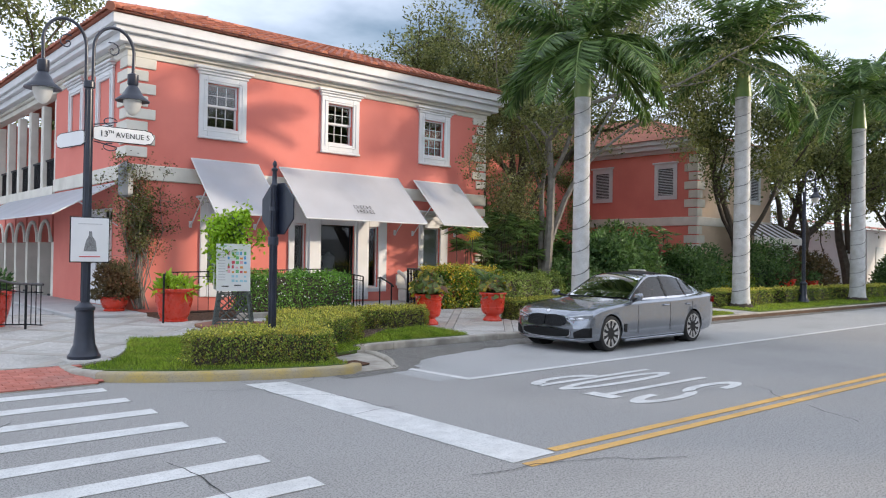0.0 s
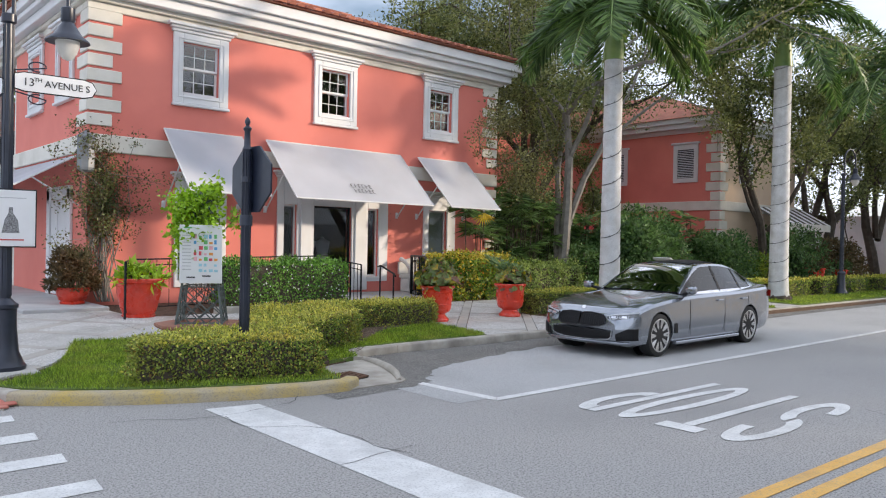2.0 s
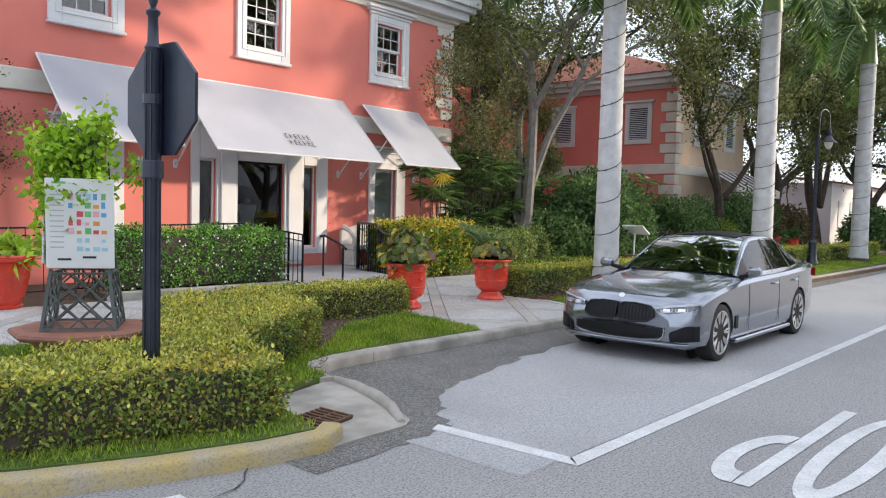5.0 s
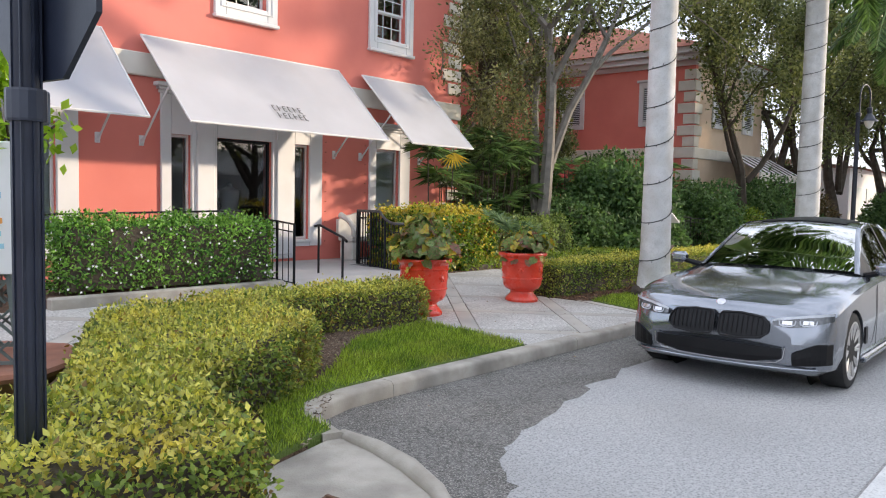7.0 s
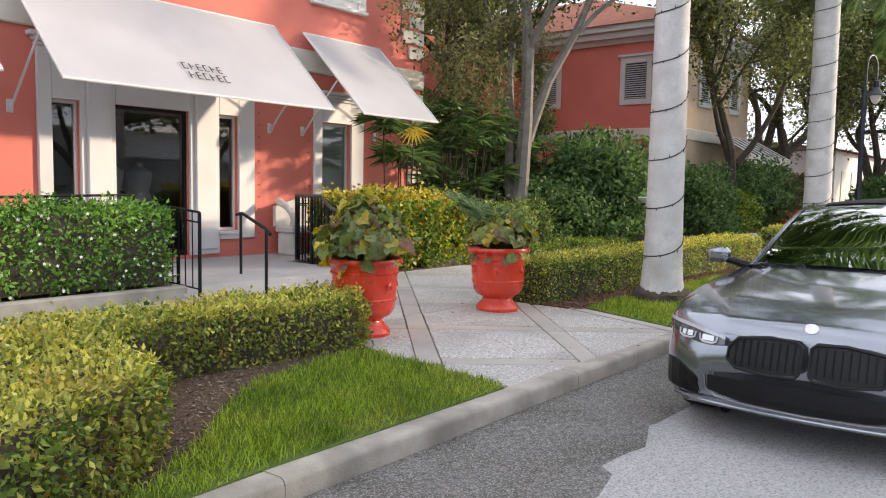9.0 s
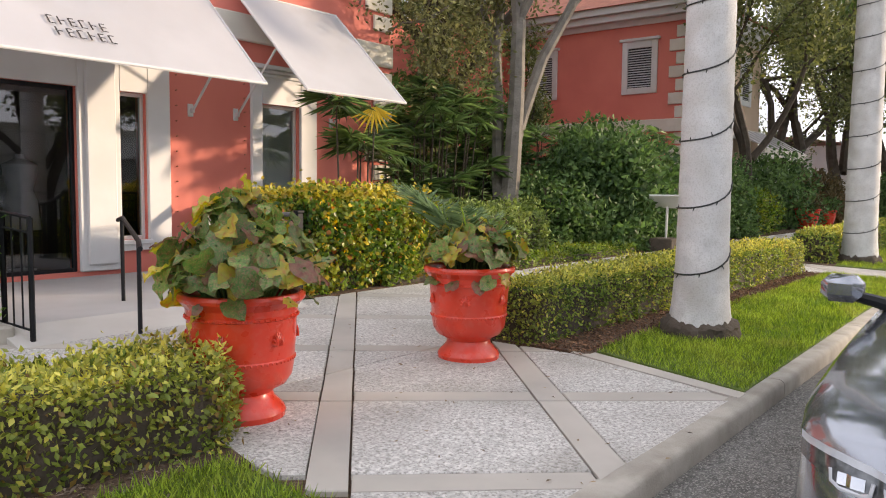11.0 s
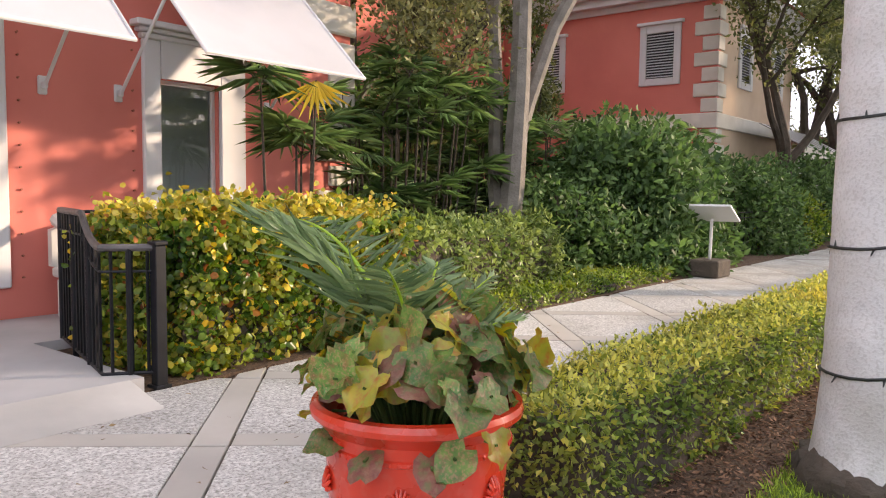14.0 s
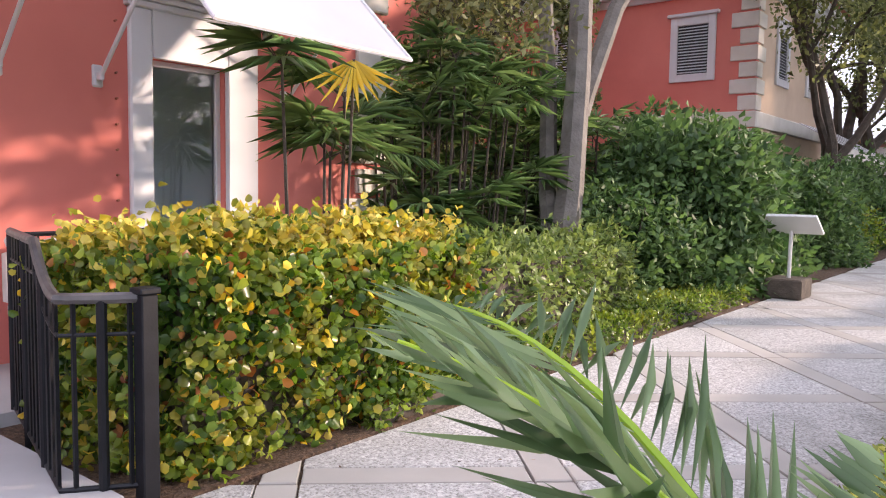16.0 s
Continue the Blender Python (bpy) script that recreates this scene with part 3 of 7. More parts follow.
# arcade and loggia on the west side
arc = thing("arcade", "pink arcade with cream arches under a railed loggia", "arcade", kind="structure")
for k in range(6):
    y0 = 25.2 + k * 1.65
    b = Build().box(WX0, WX0 + 0.35, y0, y0 + 0.28, 0.05, 2.1)
    part("pier", b, CREAM, arc)
    prof = [(y0 + 0.28 + 0.685 * (1 - math.cos(math.pi * i / 14)), 2.1 + 0.7 * math.sin(math.pi * i / 14)) for i in range(15)]
    b = Build()
    for (ya, za), (yb, zb) in zip(prof, prof[1:]):
        b.add([(x, y, z) for x in (WX0, WX0 + 0.35) for y, z in ((ya, za), (yb, zb), (yb, 3.6), (ya, 3.6))], [(0, 1, 2, 3), (7, 6, 5, 4), (0, 4, 5, 1), (1, 5, 6, 2), (3, 2, 6, 7), (0, 3, 7, 4)])
    part("arch", b, PINK, arc)
    b = Build()
    for (ya, za), (yb, zb) in zip(prof, prof[1:]):
        b.tube([(WX0 - 0.02, ya, za), (WX0 - 0.02, yb, zb)], 0.06, 6)
    part("archivolt", b, CREAM, arc)
    part("column", Build().box(WX0 + 0.02, WX0 + 0.3, y0, y0 + 0.26, 3.9, 6.7, 0.03), CREAM, arc)
    for j in range(9):
        part("baluster", Build().box(WX0 + 0.14, WX0 + 0.17, y0 + 0.36 + j * 0.145, y0 + 0.39 + j * 0.145, 3.95, 4.8), BLACK_IRON, arc)
    part("rail", Build().box(WX0 + 0.12, WX0 + 0.19, y0 + 0.26, y0 + 1.65, 4.8, 4.86), BLACK_IRON, arc)
part("loggia_floor", Build().box(WX0 - 0.08, WX0 + 2.6, 25.2, 35.2, 3.6, 3.9), CREAM, arc)
part("back_wall", Build().box(WX0 + 2.4, WX0 + 2.6, 25.2, 35.2, 0.05, 7.1), PINK, arc)
part("end_wall", Build().box(WX0, WX0 + 2.6, 35.1, 35.35, 0.05, 7.1), PINK, arc)

# cornice in steps, all round
cor = thing("cornice", "stepped white cornice under the eaves", "cornice", kind="structure")
for out_, z0, z1 in ((0.06, 6.85, 7.02), (0.16, 7.02, 7.12), (0.36, 7.12, 7.34), (0.5, 7.34, 7.48), (0.6, 7.48, 7.74)):
    part("moulding", Build().box(WX0 - out_, WX1 + out_, F - out_, F + 0.3, z0, z1, 0.015), WHITE_TRIM if z0 > 7.1 else CREAM, cor)
    part("moulding", Build().box(WX0 - out_, WX0 + 0.3, F + 0.302, 35.4, z0, z1, 0.015), WHITE_TRIM if z0 > 7.1 else CREAM, cor)
    part("moulding", Build().box(WX1 - 0.3, WX1 + out_, F + 0.302, 35.4, z0, z1, 0.015), WHITE_TRIM if z0 > 7.1 else CREAM, cor)

# hip roof of barrel tiles
roof = thing("roof", "red clay barrel tile hip roof", "roof", kind="structure")
EX0, EX1, EY0, EY1, EZ, RISE = WX0 - 0.7, WX1 + 0.7, F - 0.7, 36.2, 7.76, 0.36
ym = 4.2
b = Build().add([(EX0, EY0, EZ), (EX1, EY0, EZ), (EX1, EY1, EZ), (EX0, EY1, EZ), (EX0 + ym, EY0 + ym, EZ + ym * RISE), (EX1 - ym, EY0 + ym, EZ + ym * RISE), (EX1 - ym, EY1 - ym, EZ + ym * RISE), (EX0 + ym, EY1 - ym, EZ + ym * RISE)],
                [(0, 1, 5, 4), (1, 2, 6, 5), (2, 3, 7, 6), (3, 0, 4, 7), (4, 5, 6, 7), (3, 2, 1, 0)])
part("roof_deck", b, TILE, roof)


def barrel(b, p, along, side, length, r=0.11):
    """One half-round roof tile from p, along a slope."""
    up = Vector(side).cross(along).normalized()
    v = []
    for d, rr in ((0.0, r), (length, r * 0.82)):
        for k in range(6):
            a = math.pi * k / 5
            v.append(Vector(p) + Vector(along) * d + Vector(side) * rr * math.cos(a) + up * (rr * 0.7 * math.sin(a) + 0.01 + (0.03 if d == 0 else 0.0)))
    b.add(v, [(k, k + 1, k + 7, k + 6) for k in range(5)] + [(0, 1, 2, 3, 4, 5)])


b = Build()
s_dir, w_dir = Vector((0, 1, RISE)).normalized(), Vector((1, 0, RISE)).normalized()
for x in np.arange(EX0 + 0.15, EX1 - 0.1, 0.26):
    for j in range(11):
        d = j * 0.4
        if d < min(x - EX0, EX1 - x, ym) * 1.06:
            barrel(b, (x + R.normal(0, 0.008), EY0 - 0.02 + d * 0.94, EZ + d * 0.94 * RISE), s_dir, Vector((1, 0, 0)), 0.46)
for y in np.arange(EY0 + 0.15, 34, 0.26):
    for j in range(11):
        d = j * 0.4
        if d < min(y - EY0, ym) * 1.06:
            barrel(b, (EX0 - 0.02 + d * 0.94, y, EZ + d * 0.94 * RISE), w_dir, Vector((0, -1, 0)), 0.46)
tagged(part("tiles", b, TILE, roof), kind="stuff")
for k in range(13):
    b = Build()
    d = k * 0.32
    b.tube([(EX0 + d, EY0 + d, EZ + d * RISE + 0.06), (EX0 + d + 0.34, EY0 + d + 0.34, EZ + (d + 0.34) * RISE + 0.08)], [0.12, 0.10], 8)
    part("hip_tile", b, TILE, roof)
b = Build()
for x in np.arange(EX0 + 4.0, EX1 - 4.2, 0.4):
    b.tube([(x, EY0 + ym, EZ + ym * RISE + 0.03), (x + 0.42, EY0 + ym, EZ + ym * RISE + 0.05)], [0.13, 0.11], 8)
part("ridge", b, TILE, roof)

PANE = glass("window_pane", (0.7, 0.73, 0.75), 0.015, 0.5)
FROSTED = glass("pale_pane", (0.92, 0.95, 0.95), 0.03, 0.5)
BLIND = surf("pale_blind", (0.66, 0.72, 0.74), (0.74, 0.79, 0.80), 2, 0.7, bump=0.1)


def upper_window(m, label, open_blinds=False):
    """A sash window with moulded surround, hood, sill and glazing bars; its middle at the foot of the sash, facing -y."""
    w = thing("window", label, "window", m, "upper windows", "structure")
    b = Build()
    for x0, x1, z0, z1 in ((-0.70, -0.46, -0.24, 1.44), (0.46, 0.70, -0.24, 1.44), (-0.46, 0.46, -0.24, 0.0), (-0.46, 0.46, 1.23, 1.44)):
        b.box(x0, x1, -0.07, 0.0, z0, z1, 0.012)
    part("surround", b, WHITE_TRIM, w)
    b = Build()
    for x0, x1, z0, z1 in ((-0.58, -0.55, -0.1, 1.32), (0.55, 0.58, -0.1, 1.32), (-0.55, 0.55, -0.1, -0.07), (-0.55, 0.55, 1.29, 1.32)):
        b.box(x0, x1, -0.09, -0.072, z0, z1, 0.006)
    part("bead", b, WHITE_TRIM, w)
    part("sill", Build().box(-0.72, 0.72, -0.12, 0.0, -0.31, -0.242, 0.015), WHITE_TRIM, w)
    b = Build()
    for i, (o, z0, z1) in enumerate(((0.74, 1.442, 1.52), (0.79, 1.522, 1.58), (0.86, 1.582, 1.66))):
        b.box(-o, o, -0.10 - 0.05 * i, 0.0, z0, z1, 0.015)
    part("hood", b, WHITE_TRIM, w)
    for n_, (z0, z1, y) in enumerate(((0.0, 0.635, 0.1), (0.6, 1.23, 0.06))):
        b = Build()
        for x0, x1, a, c in ((-0.46, -0.40, z0, z1), (0.40, 0.46, z0, z1), (-0.40, 0.40, z0, z0 + 0.06), (-0.40, 0.40, z1 - 0.05, z1)):
            b.box(x0, x1, y, y + 0.04, a, c, 0.006)
        sash = part("sash", b, WHITE_TRIM, w)
        zc, xs = (z0 + z1) / 2, (-0.133, 0.133)
        for x in xs:
            part("glazing_bar", Build().box(x - 0.009, x + 0.009, y + 0.005, y + 0.03, z0 + 0.06, z1 - 0.05), WHITE_TRIM, sash)
        part("glazing_bar", Build().box(-0.40, 0.40, y + 0.004, y + 0.028, zc - 0.009, zc + 0.009), WHITE_TRIM, sash)
        for i in range(3):
            for a, c in ((z0 + 0.06, zc - 0.009), (zc + 0.009, z1 - 0.05)):
                x0 = (-0.40, -0.124, 0.142)[i]
                q = Build().add([(x0, y + 0.018, a), (x0 + 0.258, y + 0.018, a), (x0 + 0.258, y + 0.018, c), (x0, y + 0.018, c)], [(0, 1, 2, 3)])
                part("pane", q, PANE, sash)
    return w


for c, _ in UPPER:
    upper_window(pose(c, F, 5.27), "white sash window with small panes in pink stucco")
for y in (20.35, 22.95):
    upper_window(pose(WX0, y, 5.27, 0, 0, -90), "white sash window in the pink side wall")


def crown(b, x0, x1, z, y):
    for i, (o, h) in enumerate(((0.03, 0.06), (0.07, 0.05), (0.12, 0.07))):
        b.box(x0 - o, x1 + o, y - 0.06 - o, y, z, z + h - 0.002, 0.012)
        z += h


def shop_window(x0, x1, ox0, ox1, label):
    """A tall ground-floor window in a white surround."""
    w = thing("window", label, "window", pose(0, 0, 0), "shop windows", "structure")
    b = Build()
    b.box(x0, ox0, F - 0.06, F, 0.62, 3.2, 0.015).box(ox1, x1, F - 0.06, F, 0.62, 3.2, 0.015)
    b.box(ox0, ox1, F - 0.06, F, 2.8, 3.2, 0.0).box(ox0, ox1, F - 0.06, F, 0.62, 0.95, 0.0)
    part("surround", b, WHITE_TRIM, w)
    b = Build()
    crown(b, x0, x1, 3.2, F)
    part("crown", b, WHITE_TRIM, w)
    b = Build()
    for a, c, z0, z1 in ((ox0, ox0 + 0.05, 0.95, 2.8), (ox1 - 0.05, ox1, 0.95, 2.8), (ox0 + 0.05, ox1 - 0.05, 0.95, 1.0), (ox0 + 0.05, ox1 - 0.05, 2.75, 2.8)):
        b.box(a, c, F + 0.06, F + 0.12, z0, z1, 0.006)
    part("window_frame", b, WHITE_TRIM, w)
    part("pane", Build().add([(ox0 + 0.05, F + 0.09, 1.0), (ox1 - 0.05, F + 0.09, 1.0), (ox1 - 0.05, F + 0.09, 2.75), (ox0 + 0.05, F + 0.09, 2.75)], [(0, 1, 2, 3)]), FROSTED, w)
    part("blind", Build().box(ox0, ox1, F + 0.125, F + 0.135, 0.95, 2.8), BLIND, w, "drawn pale blind")
    return w


shop_window(15.12, 16.43, 15.33, 16.08, "tall window with drawn pale blind beside the fan palm")
shop_window(7.39, 8.70, 7.6, 8.35, "tall shop window under a white awning")

# the shop entrance: three tall openings in one white surround
ent = thing("shopfront", "white panelled shopfront with three tall dark panes", "shopfront", kind="structure")
b = Build()
for x0, x1 in ((10.12, 10.32), (10.71, 11.24), (12.48, 13.04), (13.42, 13.76)):
    b.box(x0, x1, F - 0.06, F, 0.66 if x0 > 12.5 or x0 < 10.5 else 0.42, 3.45, 0.015)
for x0, x1, z0 in ((10.32, 10.71, 2.75), (11.24, 12.48, 2.75), (13.04, 13.42, 2.75)):
    b.box(x0, x1, F - 0.06, F, z0, 3.45)
for x0, x1 in ((10.32, 10.71), (13.04, 13.42)):
    b.box(x0, x1, F - 0.06, F, 0.66, 0.8)
part("surround", b, WHITE_TRIM, ent)
for x0, x1 in ((10.79, 11.16), (12.56, 12.96)):
    part("pilaster", Build().box(x0, x1, F - 0.11, F - 0.061, 0.5, 3.3, 0.02), WHITE_TRIM, ent)
b = Build()
crown(b, 10.12, 13.76, 3.45, F)
part("crown", b, WHITE_TRIM, ent)
for x0, x1, z0 in ((10.32, 10.71, 0.8), (11.24, 12.48, 0.42), (13.04, 13.42, 0.8)):
    b = Build()
    for a, c, p, q in ((x0, x0 + 0.045, z0, 2.75), (x1 - 0.045, x1, z0, 2.75), (x0 + 0.045, x1 - 0.045, z0, z0 + 0.05), (x0 + 0.045, x1 - 0.045, 2.7, 2.75)):
        b.box(a, c, F + 0.05, F + 0.11, p, q, 0.006)
    fr = part("window_frame", b, BLACK_IRON if x0 > 11 and x1 < 13 else WHITE_TRIM, ent)
    part("pane", Build().add([(x0 + 0.045, F + 0.08, z0 + 0.05), (x1 - 0.045, F + 0.08, z0 + 0.05), (x1 - 0.045, F + 0.08, 2.7), (x0 + 0.045, F + 0.08, 2.7)], [(0, 1, 2, 3)]), PANE, fr)
part("sill", Build().box(13.0, 13.46, F - 0.1, F - 0.061, 0.74, 0.8, 0.01), WHITE_TRIM, ent)


def awning(x0, x1, label, m=None):
    """A stretched canvas awning on a frame with two stays from the wall."""
    a = thing("awning", label, "awning", m, "white awnings")
    y0, y1, z0, z1 = F - 0.09, 16.97, 4.37, 2.84
    b, n = Build(), 12
    v = []
    for i in range(n + 1):
        for j in range(n + 1):
            s, t = i / n, j / n
            sag = -0.03 * math.sin(math.pi * s) * math.sin(math.pi * t)
            v.append((x0 + (x1 - x0) * s, y0 + (y1 - y0) * t, z0 + (z1 - z0) * t + sag))
    b.add(v, [(i * (n + 1) + j, i * (n + 1) + j + 1, (i + 1) * (n + 1) + j + 1, (i + 1) * (n + 1) + j) for i in range(n) for j in range(n)])
    lower = [(x, y - 0.008, z - 0.02) for x, y, z in v]
    b.add(lower, [(i * (n + 1) + j, (i + 1) * (n + 1) + j, (i + 1) * (n + 1) + j + 1, i * (n + 1) + j + 1) for i in range(n) for j in range(n)])
    part("canvas", b, CANVAS, a, "", True)
    b = Build().tube([(x0, y0, z0), (x0, y1, z1), (x1, y1, z1), (x1, y0, z0), (x0, y0, z0)], 0.02, 8)
    part("frame", b, WHITE_TRIM, a)
    for x in (x0 + 0.04, x1 - 0.04):
        st = part("stay", Build().tube([(x, F - 0.07, 2.58), (x, 17.68, 3.45)], 0.018, 8), WHITE_TRIM, a)
        part("bracket", Build().box(x - 0.045, x + 0.045, F - 0.03, F, 2.5, 2.68, 0.012).box(x - 0.02, x + 0.02, F - 0.1, F - 0.028, 2.55, 2.62, 0.01), WHITE_TRIM, st)
    return a


awning(7.08, 9.06, "narrow white canvas awning over a window")
big = awning(9.74, 14.14, "wide white canvas awning over the shop entrance")
awning(14.82, 16.81, "narrow white canvas awning over a window")
INK = surf("black_ink", (0.02, 0.02, 0.022), (0.03, 0.03, 0.032), 5, 0.7, bump=0)


def written(text, size, m, material, parent, name="lettering", depth=0.002):
    """Raised letters in the built-in font as a mesh."""
    cu = bpy.data.curves.new(name, "FONT")
    cu.body, cu.size, cu.extrude, cu.align_x, cu.align_y, cu.resolution_u = text, size, depth, "CENTER", "CENTER", 3
    tmp = bpy.data.objects.new(name, cu)
    scene.collection.objects.link(tmp)
    me = bpy.data.meshes.new_from_object(tmp.evaluated_get(bpy.context.evaluated_depsgraph_get()))
    bpy.data.objects.remove(tmp)
    me.materials.clear()
    me.materials.append(material)
    ob = new(name, me)
    ob.parent, ob.matrix_basis = parent, m
    return ob


# ---- paving ----
def clip(poly, region):
    """The part of a convex polygon inside a convex region (both anticlockwise)."""
    out = list(poly)
    for (ax, ay), (bx, by) in zip(region, region[1:] + region[:1]):
        side = lambda p: (bx - ax) * (p[1] - ay) - (by - ay) * (p[0] - ax)
        src, out = out, []
        for p, q in zip(src, src[1:] + src[:1]):
            sp, sq = side(p), side(q)
            if sp >= 0:
                out.append(p)
            if (sp >= 0) != (sq >= 0):
                k = sp / (sp - sq)
                out.append((p[0] + k * (q[0] - p[0]), p[1] + k * (q[1] - p[1])))
        if len(out) < 3:
            return []
    return out


def area(p):
    return 0.5 * sum(a[0] * b_[1] - b_[0] * a[1] for a, b_ in zip(p, p[1:] + p[:1]))


pavement = thing("pavement", "pale concrete pavement with diagonal bands and shell panels", "pavement", kind="structure")
WALKS = [
    [(10.05, 10.62), (13.05, 10.62), (13.42, 12.1), (13.3, 13.0), (10.35, 13.0), (10.12, 12.1)],
    [(4.9, 13.0), (22.0, 13.0), (22.0, 15.6), (4.9, 15.6)],
    [(22.0, 13.0), (46.0, 13.2), (46.0, 15.6), (22.0, 15.6)],
    [(21.9, 10.7), (23.4, 10.73), (23.4, 13.0), (21.9, 13.0)],
    [(-3.0, 10.72), (2.2, 10.72), (2.85, 11.3), (3.5, 12.5), (-3.0, 12.5)],
    [(-3.0, 12.5), (4.9, 12.5), (4.9, 18.6), (-3.0, 18.6)],
    [(4.9, 15.6), (5.41, 15.6), (5.41, 30.0), (4.9, 30.0)],
]
PITCH, BAND, U0, V0 = 1.40, 0.20, 18.19, 0.95
Q = math.sqrt(0.5)


def diag(u, v):
    return ((u - v) * Q, (u + v) * Q)


def slab(poly, material, name, inset=0.013):
    """One paving piece: its polygon drawn in by the joint, with a worn edge."""
    c = (sum(p[0] for p in poly) / len(poly), sum(p[1] for p in poly) / len(poly))

    def shrink(d):
        res = []
        for x, y in poly:
            r = math.hypot(x - c[0], y - c[1]) + 1e-6
            res.append((c[0] + (x - c[0]) * (1 - d / r), c[1] + (y - c[1]) * (1 - d / r)))
        return res
    lo, hi = shrink(inset), shrink(inset + 0.008)
    lift = R.uniform(-0.002, 0.002)
    n = len(poly)
    v = [(x, y, gz(x, y) - 0.03) for x, y in lo] + [(x, y, gz(x, y) - 0.006 + lift) for x, y in lo] + [(x, y, gz(x, y) + lift) for x, y in hi]
    f = [(k * n + i, k * n + (i + 1) % n, (k + 1) * n + (i + 1) % n, (k + 1) * n + i) for k in (0, 1) for i in range(n)] + [tuple(2 * n + i for i in range(n))]
    part(name, Build().add(v, f), material, pavement)


LADY_STONE = surf("smooth_concrete", (0.40, 0.37, 0.325), (0.48, 0.45, 0.40), 1.6, 0.85, bump=0.25, bscale=120, stain=(0.3, 0.29, 0.27), sscale=1.0, samount=0.5, rand=0.06)
for region in WALKS:
    us = [(x + y) * Q for x, y in region]
    vs = [(y - x) * Q for x, y in region]
    for i in range(math.floor((min(us) - U0) / PITCH) - 1, math.ceil((max(us) - U0) / PITCH) + 1):
        for j in range(math.floor((min(vs) - V0) / PITCH) - 1, math.ceil((max(vs) - V0) / PITCH) + 1):
            u, v = U0 + i * PITCH, V0 + j * PITCH
            for (du0, du1, dv0, dv1), mat_, nm in (((BAND / 2, PITCH - BAND / 2, BAND / 2, PITCH - BAND / 2), AGGREGATE, "panel"), ((-BAND / 2, BAND / 2, BAND / 2, PITCH - BAND / 2), LADY_STONE, "band"), ((-BAND / 2, PITCH - BAND / 2, -BAND / 2, BAND / 2), LADY_STONE, "band")):
                poly = clip([diag(u + du0, v + dv0), diag(u + du1, v + dv0), diag(u + du1, v + dv1), diag(u + du0, v + dv1)], region)
                if len(poly) > 2 and abs(area(poly)) > 0.02:
                    slab(poly, mat_, nm)
part("edging", Build().prism([(13.06, 10.6), (13.22, 10.6), (13.62, 12.1), (13.44, 12.1)], 0.0, lambda x, y: gz(x, y) + 0.004), LADY_STONE, pavement)
# raised entrance landing and the bed in front of the shop
TERRACE = surf("terrace_concrete", (0.38, 0.375, 0.37), (0.46, 0.455, 0.45), 1.4, 0.8, bump=0.2, bscale=90, stain=(0.36, 0.36, 0.36), sscale=0.8, samount=0.5)
landing = thing("landing", "grey concrete landing before the shop door", "landing", kind="structure")
part("approach_ramp", Build().prism([(10.35, 15.2), (13.3, 15.2), (13.3, 15.62), (10.35, 15.62)], 0.0, lambda x, y: 0.25 + 0.11 * (y - 15.2) / 0.42), CONCRETE, landing)
part("platform", Build().prism([(10.35, 15.621), (13.4, 15.621), (13.4, F - 0.001), (10.35, F - 0.001)], 0.0, 0.36), TERRACE, landing)
part("side_platform", Build().prism([(13.401, 17.3), (15.05, 17.3), (15.05, F - 0.001), (13.401, F - 0.001)], 0.0, 0.36), TERRACE, landing)
solo("porch", Build().box(WX0 - 1.6, WX0 - 0.001, 17.0, 34.0, 0.0, 0.36, 0.02).box(-3, 3.8, 18.7, 34, 0.0, 0.3, 0.02), TERRACE, "raised concrete terrace along the side wall", "terrace", kind="structure")


# ---- grass and beds ----
def inside(poly, x, y):
    ok = np.zeros(len(x), bool)
    for (ax, ay), (bx, by) in zip(poly, poly[1:] + poly[:1]):
        hit = ((ay > y) != (by > y)) & (x < (bx - ax) * (y - ay) / (by - ay + 1e-12) + ax)
        ok ^= hit
    return ok


def scatter(poly, count, rng):
    xs, ys = [p[0] for p in poly], [p[1] for p in poly]
    box = (max(xs) - min(xs)) * (max(ys) - min(ys))
    n = int(count * box / max(abs(area(poly)), 1e-6))
    x, y = rng.uniform(min(xs), max(xs), n), rng.uniform(min(ys), max(ys), n)
    k = inside(poly, x, y)
    return x[k], y[k]


def gz_of(y):
    return 0.13 + 0.025 * np.clip(y - 10.4, 0, 6)


def lawn(poly, density, label, height=0.075):
    n_ = int(abs(area(poly)) * density)
    g = thing("lawn", label, "grass", kind="stuff")
    part("turf", Build().prism(poly, 0.0, lambda x, y: gz(x, y) + 0.008), TURF, g)
    x, y = scatter(poly, n_, R)
    n_ = len(x)
    clump = np.array([noise.noise(Vector((a * 1.3, c * 1.3, 0))) for a, c in zip(x, y)])
    base = np.stack([x, y, gz_of(y)], 1)
    along = unit(np.stack([R.normal(0, 0.45, n_), R.normal(0, 0.45, n_), np.ones(n_)], 1))
    ang = R.uniform(0, 2 * math.pi, n_)
    across = unit(np.cross(along, np.stack([np.cos(ang), np.sin(ang), np.zeros(n_)], 1)))
    part("blades", blades("blades", base, along, across, height * R.uniform(0.5, 1.25, n_) * (1 + 0.35 * clump), 0.007, GRASS, 0.1, bend=0.12), None, g)
    return g


